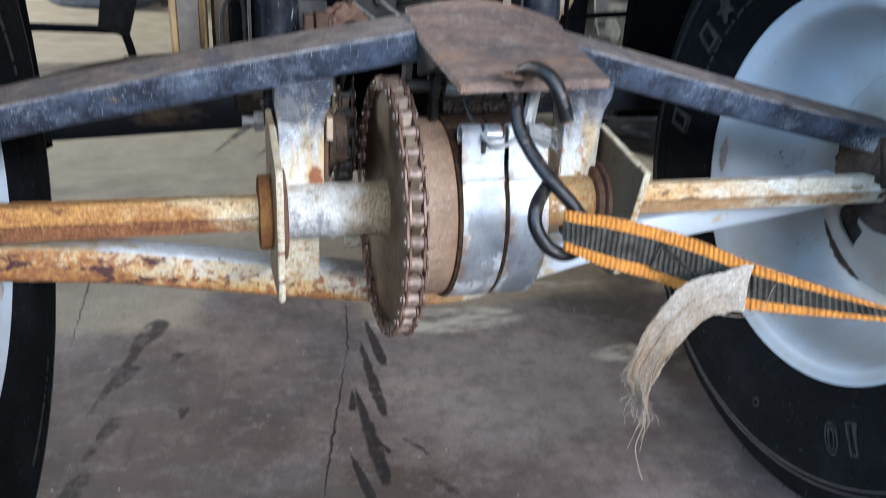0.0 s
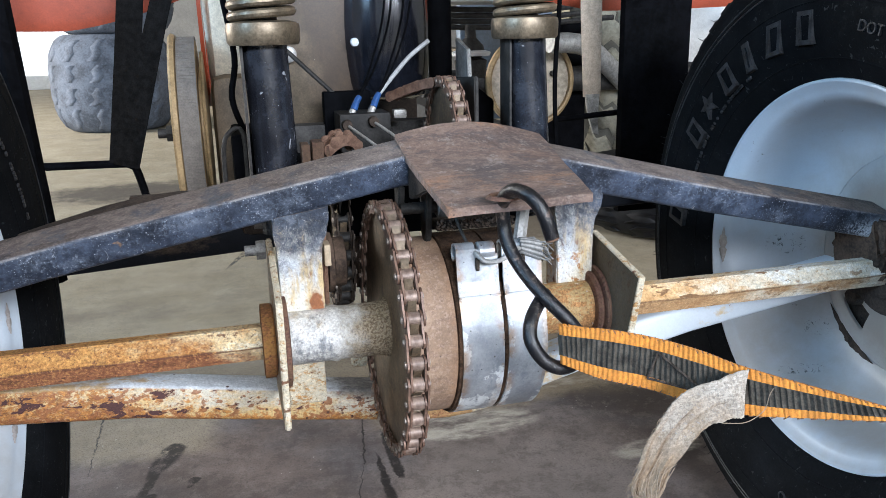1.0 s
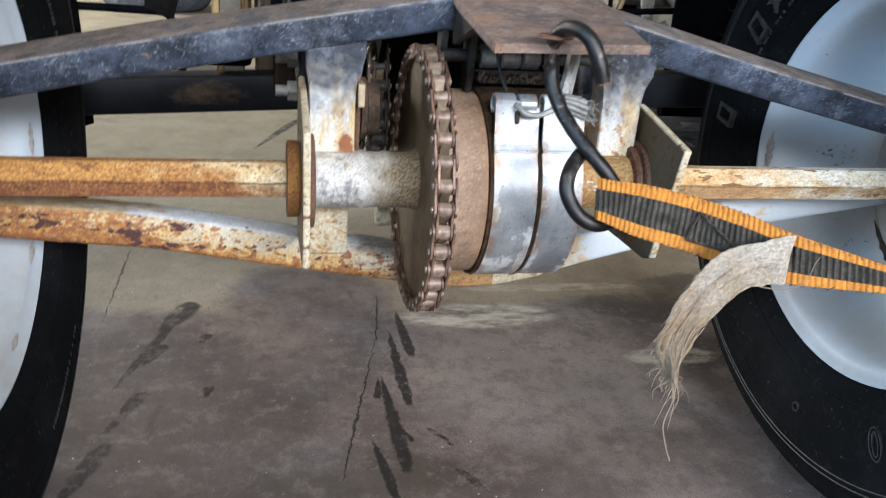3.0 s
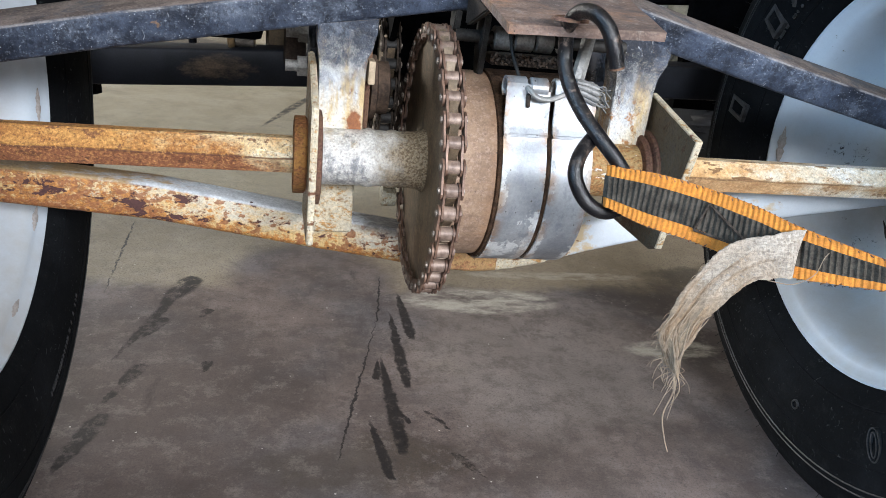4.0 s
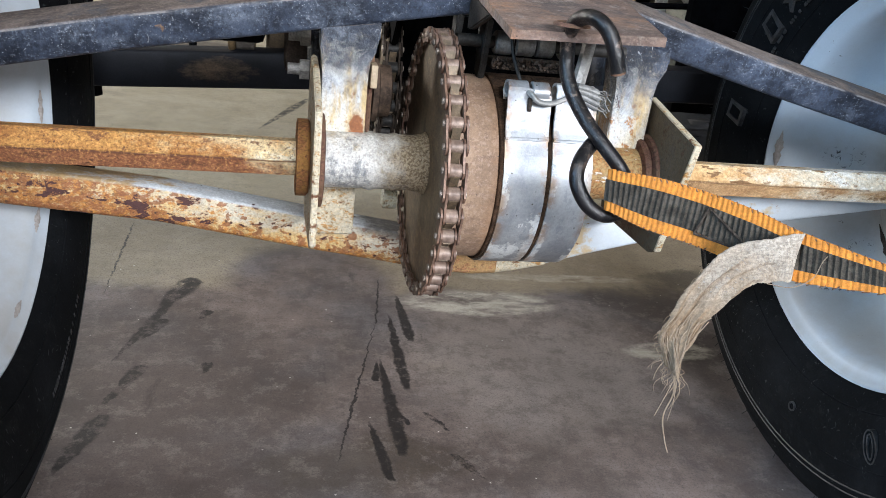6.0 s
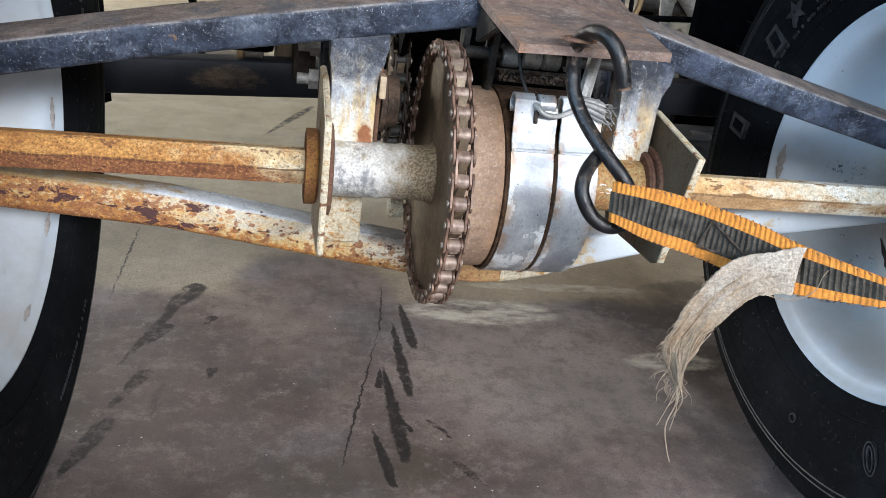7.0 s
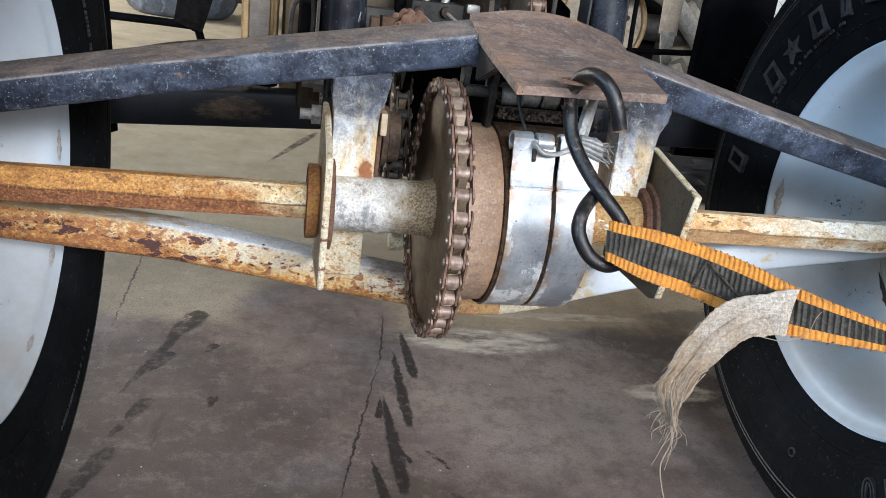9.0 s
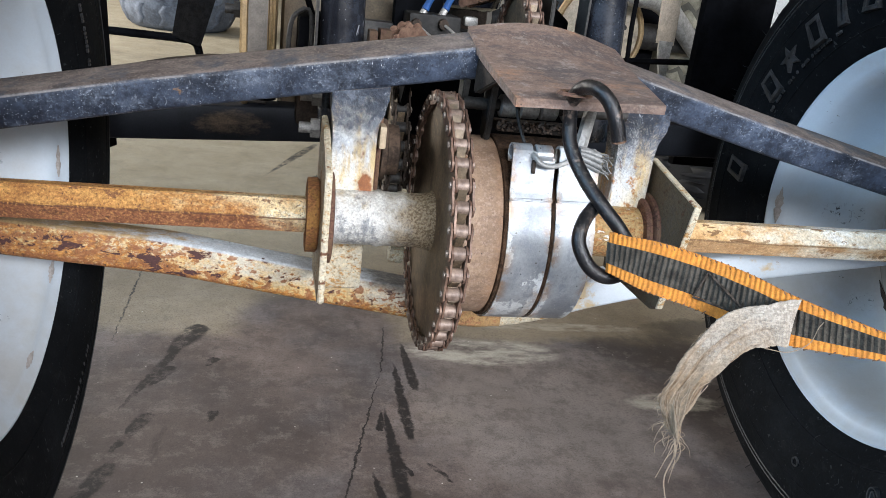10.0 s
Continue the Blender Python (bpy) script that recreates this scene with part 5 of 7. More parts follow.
# ---- wheels ----
def wheel(side):
    """side 1 is at +x; its inner face looks to -x."""
    def sx(v):
        return v * side
    rim_profile = [(0.2900, 0.1400), (0.2886, 0.1422), (0.2890, 0.1440), (0.2905, 0.1446), (0.2960, 0.1345), (0.3010, 0.1310), (0.345, 0.1290), (0.365, 0.110), (0.395, 0.108), (0.415, 0.129), (0.447, 0.1300), (0.4505, 0.1440), (0.4520, 0.1440), (0.4500, 0.1270), (0.4150, 0.1245)]
    inside = [(0.3950, 0.1030), (0.3700, 0.1010), (0.3665, 0.0960), (0.3655, 0.0885)]
    back = [(0.3635, 0.0885), (0.3625, 0.0960), (0.3590, 0.1040), (0.3530, 0.1105), (0.3440, 0.1160), (0.3320, 0.1205), (0.3200, 0.1240), (0.3080, 0.1268), (0.3000, 0.1290), (0.2955, 0.1318), (0.2940, 0.1345), (0.2925, 0.1380)]
    prof = [(sx(a), r) for a, r in rim_profile + inside + back]
    rim = part("wheel", lathe(prof, 0, H, 128, closed=True), M_RIM, buggy, "white painted steel rim with chips")
    tyre_profile = [(0.2990, 0.1330), (0.2935, 0.1400), (0.2895, 0.1455), (0.2850, 0.1500), (0.2795, 0.1600), (0.2752, 0.1740), (0.2735, 0.1880), (0.2738, 0.2020), (0.2752, 0.2120), (0.2748, 0.2150), (0.2772, 0.2200), (0.2790, 0.2260), (0.2812, 0.2300), (0.2815, 0.2330), (0.2850, 0.2390), (0.2890, 0.2440), (0.2960, 0.2480), (0.3150, 0.2520), (0.3430, 0.2542), (0.3700, 0.2544)]
    full = tyre_profile + [(0.74 - a, r) for a, r in tyre_profile[-2::-1]]
    tyre = part("tyre", lathe([(sx(a), r) for a, r in full], 0, H, 120, closed=True), M_RUBBER, rim, "black rubber tyre with raised sidewall marks")
    disc = lathe([(sx(a), r) for a, r in [(0.3640, 0.0886), (0.3600, 0.0830), (0.3590, 0.0700), (0.3570, 0.0620), (0.3560, 0.0500), (0.3500, 0.0400), (0.3500, 0.0220), (0.3525, 0.0220), (0.3525, 0.0400), (0.3585, 0.0500), (0.3595, 0.0620), (0.3615, 0.0700), (0.3625, 0.0830), (0.3650, 0.0886)]], 0, H, 96, closed=True)
    gone = []
    for f in disc.faces:
        c = f.calc_center_median()
        r, a = math.hypot(c.y, c.z - H), math.degrees(math.atan2(c.z - H, c.y)) % 72
        if 0.0505 < r < 0.0695 and 8 < a < 36:
            gone.append(f)
    bmesh.ops.delete(disc, geom=gone, context="FACES")
    part("wheel_disc", disc, M_RIM, rim)
    part("dust_shield", lathe([(sx(0.3680), 0.030), (sx(0.3684), 0.0980), (sx(0.3700), 0.0985), (sx(0.3704), 0.030)], 0, H, 64), M_DIRT, rim, "dirty shield behind the slots")
    part("hub", lathe([(sx(a), r) for a, r in [(0.338, 0.014), (0.340, 0.022), (0.344, 0.024), (0.345, 0.036), (0.348, 0.037), (0.349, 0.034), (0.351, 0.034), (0.3515, 0.020)]], 0, H, 40), M_DIRT, rim, "hub caked in oily brown dirt")
    for k in range(4):
        a = radians(45 + 90 * k)
        part("wheel_bolt", lathe([(sx(0.3440), 0.0070), (sx(0.3520), 0.0080)], 0.044 * math.cos(a), H + 0.044 * math.sin(a), 6), M_DIRT, rim)
    return rim, tyre


right_wheel, right_tyre = wheel(1)
left_wheel, left_tyre = wheel(-1)


# ---- marks on the tyres ----
def on_wall(side, phi, rho, turn=0.0):
    """A pose on the inner sidewall: x along the rim, y outwards, z off the rubber."""
    p = radians(phi)
    er, et = Vector((0, math.cos(p), math.sin(p))), Vector((0, -math.sin(p), math.cos(p))) * side
    n = et.cross(er)
    x = {1: 0.2751, -1: -0.2751}[side]
    m = Matrix((et, er, n)).transposed().to_4x4()
    m.translation = Vector((x, 0, H)) + er * rho
    return m @ Matrix.Rotation(radians(turn), 4, "Z")


def frame_shape(outline, hole, h, bm=None):
    """A raised outline: the ring between two loops of the same count."""
    bm = bm or bmesh.new()
    n = len(outline)
    rows = [[bm.verts.new((x, y, z)) for x, y in loop] for loop, z in ((outline, -h), (outline, h), (hole, h), (hole, -h))]
    for r0, r1 in zip(rows, rows[1:] + rows[:1]):
        for i in range(n):
            bm.faces.new((r0[i], r0[(i + 1) % n], r1[(i + 1) % n], r1[i]))
    return bm


def block(w, h, slant, t):
    o = [(-w - slant, -h), (w - slant, -h), (w + slant, h), (-w + slant, h)]
    i = [(-w + t - slant * 0.8, -h + t), (w - t - slant * 0.8, -h + t), (w - t + slant * 0.8, h - t), (-w + t + slant * 0.8, h - t)]
    return o, i


def star_loop(r, k=0.42):
    return [((r if i % 2 == 0 else r * k) * math.sin(math.tau * i / 10), (r if i % 2 == 0 else r * k) * math.cos(math.tau * i / 10)) for i in range(10)]


M_MARK = plain("worn raised rubber", (0.023, 0.024, 0.026), 0.5, 0, 0.7, 90, 0.3, 0.3)


def tyre_mark(name, bm, side, phi, rho, parent, turn=0.0):
    ob = part(name, bm, M_MARK, parent, smooth=0)
    ob.matrix_basis = on_wall(side, phi, rho, turn)
    return ob


for phi, w, s in ((3.5, 0.0080, 0.001), (29.6, 0.0085, 0), (50.0, 0.0080, -0.001), (60.0, 0.0045, 0), (70.4, 0.0080, 0.002), (81.3, 0.0080, 0)):
    bm = frame_shape(*block(w, 0.0118, s, 0.0033), 0.0024)
    tyre_mark("raised_letter", bm, 1, phi, 0.1805, right_wheel, -4)
tyre_mark("raised_star", frame_shape(star_loop(0.0122), star_loop(0.0016), 0.0024), 1, 39.3, 0.1810, right_wheel)


def lettering(text, size, side, phi, rho, parent):
    cu = bpy.data.curves.new("lettering", "FONT")
    cu.body, cu.size, cu.extrude, cu.align_x, cu.align_y = text, size, 0.0022, "CENTER", "CENTER"
    tmp = bpy.data.objects.new("lettering", cu)
    me = bpy.data.meshes.new_from_object(tmp)
    bpy.data.objects.remove(tmp)
    me.materials.clear()
    me.materials.append(M_MARK)
    ob = new("lettering", me)
    ob.parent = parent
    ob.matrix_basis = on_wall(side, phi, rho)


lettering("DOT", 0.0105, 1, 101, 0.181, right_wheel)


def oval(w, h, n=24):
    return [(w * math.cos(math.tau * i / n), h * math.sin(math.tau * i / n)) for i in range(n)]


# size figures "10": an outlined one and nought
tyre_mark("raised_figure", frame_shape(*block(0.0036, 0.0118, 0, 0.0011), 0.0022), 1, -122.8, 0.179, right_wheel)
bm = frame_shape(oval(0.0062, 0.0122), oval(0.0052, 0.0112), 0.0022)
frame_shape(oval(0.0032, 0.0092), oval(0.0023, 0.0082), 0.0022, bm)
tyre_mark("raised_figure", bm, 1, -116.4, 0.180, right_wheel)
for phi, rho in ((-89.3, 0.183), (-140, 0.183)):
    bm = frame_shape(oval(0.0038, 0.0038), oval(0.0028, 0.0028), 0.0022)
    tyre_mark("raised_ring", bm, 1, phi, rho, right_wheel)
for side, parent in ((1, right_wheel), (-1, left_wheel)):
    bm = bmesh.new()
    rnd = random.Random(4 + side)
    for a0, a1, rho, h in ((20, 60, 0.1655, 0.0012),) if side > 0 else ((20, 60, 0.1655, 0.0012), (-80, -52, 0.1885, 0.0018)):
        a = a0
        while a < a1:
            w = rnd.uniform(0.0006, 0.0016)
            m = on_wall(side, a, rho)
            if rnd.random() < 0.8:
                q = [m @ Vector((u * w, v * h, d)) for d in (-0.001, 0.0021 if rho > 0.17 else 0.0004) for u, v in ((-1, -1), (1, -1), (1, 1), (-1, 1))]
                vs = [bm.verts.new(p) for p in q]
                bm.faces.new(vs[4:])
                for i in range(4):
                    bm.faces.new((vs[i], vs[(i + 1) % 4], vs[4 + (i + 1) % 4], vs[4 + i]))
            a += rnd.uniform(0.8, 1.4)
    tagged(part("fine_print", bm, M_MARK, parent, smooth=0), kind="stuff")
    # moulding whiskers
    bm = bmesh.new()
    for a in range(0, 360, 6):
        a += rnd.uniform(-2, 2)
        for rho, x in ((0.2452, 0.2905), (0.2310, 0.2812)) if a % 12 < 6 else ((0.2452, 0.2905),):
            p = radians(a)
            base = Vector((x * side, rho * math.cos(p), H + rho * math.sin(p)))
            way = Vector((-0.55 * side, math.cos(p) + rnd.uniform(-0.5, 0.5), math.sin(p) + rnd.uniform(-0.5, 0.5))).normalized()
            if base.z + way.z * 0.006 > 0.004:
                rod([base, base + way * rnd.uniform(0.003, 0.007)], 0.00035, 5, 1, bm, 0.5)
    tagged(part("rubber_whiskers", bm, M_RUBBER_PLAIN, parent), kind="stuff")


for side, parent in ((1, right_wheel), (-1, left_wheel)):
    for rho, x in ((0.1975, 0.2737), (0.2142, 0.2750), (0.2195, 0.2768), (0.1585, 0.2803)):
        ring = [(side * (x + 0.0006 * math.cos(radians(a))), rho + 0.0007 * math.sin(radians(a))) for a in range(0, 360, 60)]
        part("sidewall_ring", lathe(ring, 0, H, 120, closed=True), M_MARK if rho > 0.2 else M_RUBBER, parent)


# tread blocks on both tyres
def tread(side, parent):
    bm = bmesh.new()
    for k in range(72):
        a0, a1 = math.tau * k / 72, math.tau * (k + 0.62) / 72
        for x0, x1, r0, r1 in ((0.2925, 0.3200, 0.2468, 0.2532), (0.3260, 0.3640, 0.2536, 0.2548), (0.3760, 0.4140, 0.2548, 0.2536), (0.4200, 0.4475, 0.2532, 0.2468)):
            if H + (r1 + 0.002) * min(math.sin(a0), math.sin(a1)) < 0.0035:
                continue
            vs = []
            for dr in (-0.003, 0.0022):
                for x, r, a in ((x0, r0, a0), (x1, r1, a0), (x1, r1, a1), (x0, r0, a1)):
                    vs.append(bm.verts.new((x * side, (r + dr) * math.cos(a), H + (r + dr) * math.sin(a))))
            bm.faces.new(vs[4:])
            for i in range(4):
                bm.faces.new((vs[i], vs[(i + 1) % 4], vs[4 + (i + 1) % 4], vs[4 + i]))
    return tagged(part("tread", bm, M_RUBBER_PLAIN, parent, smooth=0), kind="stuff")


tread(1, right_wheel)
tread(-1, left_wheel)


# bare patches and dirt on the rims
def arc_patch(x, r, a0, a1, w, n=14, seed=1, slope=0.0):
    rnd = random.Random(seed)
    bm = bmesh.new()
    rows = []
    for i in range(n + 1):
        a = radians(a0 + (a1 - a0) * i / n)
        hw = w * math.sin(math.pi * (i + 0.25) / (n + 0.5)) * rnd.uniform(0.55, 1.1)
        rows.append([bm.verts.new((x + dx + slope * dr, (r + dr) * math.cos(a), H + (r + dr) * math.sin(a))) for dx, dr in ((0, -hw), (-0.0006 if x > 0 else 0.0006, -hw * 0.5), (-0.0006 if x > 0 else 0.0006, hw * 0.5), (0, hw))])
    for r0, r1 in zip(rows, rows[1:]):
        for k in range(3):
            bm.faces.new((r0[k], r0[k + 1], r1[k + 1], r1[k]))
    return bm


M_BARE = plain("bare primer", (0.34, 0.31, 0.29), 0.7)
for ph, ln, r in ((-5, 10, 0.1335), (-40, 8, 0.1335), (-71, 7, 0.1340)):
    part("paint_chip", arc_patch(-0.2938, r, ph - ln / 2, ph + ln / 2, 0.0023, 14, 7 + ln, 0.60), M_BARE, left_wheel, "bare chipped patch")
part("paint_chip", arc_patch(0.2936, 0.1340, -11, 3, 0.0034, 14, 5, -0.60), M_BARE, right_wheel, "bare chipped patch")
part("dirt_streak", arc_patch(0.3625, 0.0895, -36, -78, 0.0050, 20, 3), M_DIRT, right_wheel, "dark oily dirt")

M_CRUST = plain("crumbly brown rust", (0.095, 0.063, 0.045), 0.9, 0, 0.5, 120)

# ---- brake linkage under the hitch plate ----
for x0, x1 in ((-0.0075, 0.0035), (0.0050, 0.0170), (0.0180, 0.0290), (0.0330, 0.0390)):
    part("linkage_barrel", lathe([(x0, 0.0056), (x0 + 0.0008, 0.0068), (x1 - 0.0008, 0.0068), (x1, 0.0056)], -0.0040, 0.3315, 24), M_STEEL, buggy, "dull zinc linkage barrel")
part("linkage_rod", lathe([(-0.030, 0.0036), (0.075, 0.0036)], -0.0040, 0.3315, 14), M_STEEL_DARK, buggy)
part("linkage_pad", box(-0.0085, 0.042, -0.010, 0.006, 0.3165, 0.3225, 0.0018), M_DIRT, buggy, "crumbling rusty pad")
bm = bmesh.new()
rnd = random.Random(12)
for k in range(240):
    r = rnd.uniform(0.0005, 0.0011)
    m = Matrix.Translation((rnd.uniform(-0.008, 0.041), rnd.uniform(-0.0125, -0.006), rnd.uniform(0.3175, 0.3235))) @ Matrix.Rotation(rnd.uniform(0, 3), 4, Vector((1, 2, rnd.random()))) @ Matrix.Diagonal((r * 1.5, r, r, 1))
    bmesh.ops.create_icosphere(bm, subdivisions=1, radius=1, matrix=m)
tagged(part("rust_crust", bm, M_CRUST, buggy, "crumbly brown rust crust"), kind="stuff")
part("linkage_arm", extrude_x([(-0.0145, 0.345), (0.006, 0.345), (0.004, 0.314), (-0.001, 0.309), (-0.007, 0.310), (-0.010, 0.318)], -0.0155, -0.0115), M_STEEL_DARK, buggy)
part("linkage_arm", extrude_x([(-0.002, 0.345), (0.012, 0.345), (0.014, 0.322), (0.004, 0.322)], -0.030, -0.026), M_STEEL_DARK, buggy)
part("brake_lever", rod([(0.046, -0.020, 0.345), (0.042, -0.026, 0.330), (0.0365, -0.034, 0.312)], 0.0042, 8, 3), M_STEEL, buggy, "pale flat lever")
part("lock_wire", rod([(0.0050, -0.0455, 0.3115), (0.0060, -0.0500, 0.3105), (0.0090, -0.0520, 0.3078), (0.0160, -0.0520, 0.3070), (0.0240, -0.0505, 0.3095), (0.0315, -0.0480, 0.3130)], 0.0015, 10), M_STEEL, buggy, "twisted grey wire")
part("lock_wire", rod([(-0.0005, -0.0140, 0.340), (0.0015, -0.0190, 0.326), (0.0050, -0.0270, 0.314), (0.0065, -0.036, 0.309)], 0.0011, 8), M_STEEL_DARK, buggy)
bm = bmesh.new()
rnd = random.Random(8)
for k in range(9):
    a = math.tau * k / 9
    off = Vector((0, 0.0042 * math.cos(a), 0.0042 * math.sin(a)))
    rod([Vector((0.0325, -0.0445, 0.3135)) + off * 0.8, Vector((0.0385, -0.0450, 0.3118)) + off, Vector((0.0450, -0.0455, 0.3095)) + off * 1.15], 0.0015, 8, 4, bm)
for k in range(20):
    a = Vector((0.0420, -0.0460, 0.3100)) + Vector((rnd.uniform(0, 0.003), rnd.uniform(-0.004, 0.003), rnd.uniform(-0.005, 0.005)))
    rod([a, a + Vector((0.004, rnd.uniform(-0.002, 0), rnd.uniform(-0.002, 0.001))), a + Vector((rnd.uniform(0.005, 0.009), rnd.uniform(-0.004, 0.001), rnd.uniform(-0.007, 0.002)))], 0.00042, 5, 3, bm)
tagged(part("cable_end", bm, M_CABLE, buggy, "frayed steel cable end"), kind="stuff")
part("stub_roller", lathe([(-0.0735, 0.014), (-0.0725, 0.0200), (-0.0690, 0.0200), (-0.0680, 0.0165), (-0.0610, 0.0165), (-0.0600, 0.013)], 0.040, 0.2895, 32), M_GREASE, buggy, "dark greasy roller")
idler = sprocket("idler_sprocket", -0.0580, 0.0940, 0.2900, 22, 0.0440, buggy)
chain_loop(-0.0580, 0.0940, 0.2900, 22, 0.0440, idler, M_DIRT, M_STEEL_DARK)
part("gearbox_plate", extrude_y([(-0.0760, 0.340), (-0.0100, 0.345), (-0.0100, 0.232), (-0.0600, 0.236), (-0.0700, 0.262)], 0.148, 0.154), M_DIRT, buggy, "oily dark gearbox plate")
part("inner_strap", extrude_x([(0.010, 0.335), (0.030, 0.335), (0.028, 0.276), (0.014, 0.268)], -0.0775, -0.0745), M_RUST_BROWN, buggy)
part("tack_plate", box(-0.0775, -0.0735, -0.0010, 0.012, 0.2985, 0.3120, 0.0008), M_TAN, buggy)
part("inner_stub", lathe([(-0.0560, 0.0060), (-0.0550, 0.0075), (-0.0462, 0.0075), (-0.0455, 0.0060)], 0.066, 0.2085, 24), M_TUBE, buggy, "pale painted stub")
for z in (0.3160, 0.2945):
    part("frame_bolt", bolt(-0.1105, 0.068, z, 0.0068, -0.014, "x"), M_CABLE, buggy, "dirty hex bolt")
CARRIER = [(-0.008, 0.282), (0.020, 0.290), (0.040, 0.262), (0.042, 0.236), (0.026, 0.228), (-0.014, 0.238)]
part("hub_carrier", extrude_x(CARRIER, 0.339, 0.3445), M_DIRT, buggy)
part("hub_carrier", extrude_x(CARRIER, -0.3445, -0.339), M_DIRT, buggy)
for sgn in (1, -1):
    bm = extrude_x([(-0.006, 0.297), (0.022, 0.303), (0.037, 0.292), (0.040, 0.262), (0.032, 0.244), (0.010, 0.238), (-0.010, 0.247), (-0.013, 0.270)], sgn * 0.3255 if sgn > 0 else -0.3420, 0.3420 if sgn > 0 else -0.3255, 0.004)
    bmesh.ops.subdivide_edges(bm, edges=bm.edges[:], cuts=3, use_grid_fill=True)
    rnd = random.Random(8)
    for v in bm.verts:
        v.co += Vector((rnd.uniform(-1, 1), rnd.uniform(-1, 1), rnd.uniform(-1, 1))) * 0.0012
    part("bearing_carrier", bm, M_GREASE, buggy, "bearing carrier caked in brown grease", 60)
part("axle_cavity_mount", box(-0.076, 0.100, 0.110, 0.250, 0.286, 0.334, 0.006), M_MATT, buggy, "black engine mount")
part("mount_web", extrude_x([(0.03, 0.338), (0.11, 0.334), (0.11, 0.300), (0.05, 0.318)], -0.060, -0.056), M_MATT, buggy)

# ---- frame and running gear ahead of the axle ----
n = Nodes("black paint worn to primer", 0.55)
u, v = n.math("DIVIDE", n.math("ADD", n.axis("position", 0), 0.184), 0.034), n.math("DIVIDE", n.math("SUBTRACT", n.axis("position", 2), 0.2460), 0.012)
spot = n.math("ADD", n.math("ADD", n.math("MULTIPLY", u, u), n.math("MULTIPLY", v, v)), n.math("MULTIPLY", n.math("SUBTRACT", n.noise(60, 7, 0.75, (0.4, 1, 1)), 0.5), 6.0))
n.set("Specular IOR Level", 0.2)
n.set("Base Color", n.mix(n.math("MULTIPLY", n.step(spot, 1.2, -0.6), 0.6), n.mix(n.noise(50, 6), (0.004, 0.005, 0.008), (0.018, 0.021, 0.028)), (0.26, 0.19, 0.13)))
M_CROSS = n.m
part("rear_crossmember", beam([(-0.36, 0.2560), (-0.29, 0.2575), (-0.10, 0.2680), (0.10, 0.2760), (0.36, 0.2830)], 0.300, 0.036, 0.034, 0), M_CROSS, buggy, "black box crossmember worn in one spot")
part("fender_post", beam([(0.3070, 0.62), (0.3890, 0.62)], 0.3634, 0.012, 0.395, 0, 0.002), M_MATT, buggy, "flat black fender post")
part("fender_post", rod([(-0.3125, 0.372, 0.200), (-0.3310, 0.372, 0.60)], 0.0125, 8, 1), M_MATT, buggy, "black fender post")
part("swing_arm", beam([(-0.262, 0.3150), (-0.239, 0.3215), (-0.209, 0.3292), (-0.185, 0.3338), (-0.161, 0.3356), (-0.140, 0.3340)], 0.050, 0.022, 0.012, 10), M_DIRT, buggy, "brown rusted bar")
part("arm_stay", box(-0.205, -0.140, 0.120, 0.150, 0.300, 0.3200, 0.006), M_MATT, buggy)
part("arm_pivot", lathe([(-0.200, 0.010), (-0.199, 0.013), (-0.176, 0.013), (-0.175, 0.010)], 0.118, 0.316, 20), M_DIRT, buggy)


def shock(x, lean):
    s = part("shock_absorber", rod([(x + lean, 0.160, 0.285), (x, 0.160, 0.435)], 0.0168, 32, 2), M_TUBE_BLACK, buggy, "black tube with scuffs")
    part("seat_ring", lathe([(-0.0085, 0.0255), (-0.0065, 0.0270), (0.004, 0.0275), (0.0075, 0.0265), (0.0090, 0.0200)], 0.160, 0.4375, 40, None, "z", x), M_SPRING, s, "brass-toned ring")
    pts = []
    for k in range(0, 220):
        a = math.tau * k / 16 + 1.2
        pts.append((x + 0.0225 * math.cos(a), 0.160 + 0.0225 * math.sin(a), 0.4470 + 0.0082 * k / 16))
    part("spring", rod(pts, 0.0035, 10, 1), M_SPRING, s, "dull coil spring")
    part("damper_rod", rod([(x, 0.160, 0.43), (x, 0.160, 0.57)], 0.011, 16, 1), M_STEEL_DARK, s)
    part("dust_strip", box(x + lean * 0.5 - 0.0205, x + lean * 0.5 - 0.0185, 0.148, 0.172, 0.300, 0.4290, 0.0005), M_STEEL_DARK, s)
    return s


shock(-0.0965, 0.0045)
shock(0.1120, 0.0070)

# pulley with flat belt, seen on edge
pul = part("drive_pulley", lathe([(-0.1760, 0.030), (-0.1755, 0.0900), (-0.1735, 0.0915), (-0.1700, 0.0900), (-0.1690, 0.0850), (-0.1520, 0.0850), (-0.1515, 0.0600), (-0.1495, 0.0600), (-0.1490, 0.0735), (-0.1475, 0.0750), (-0.1460, 0.0735), (-0.1455, 0.030)], 0.345, 0.3480, 72), M_FLANGE, buggy, "orange-tan drive pulley")
part("belt", lathe([(-0.1688, 0.0848), (-0.1688, 0.0880), (-0.1522, 0.0880), (-0.1522, 0.0848)], 0.345, 0.3480, 72, closed=True), M_BELT, pul, "grey worn belt")
bm = bmesh.new()
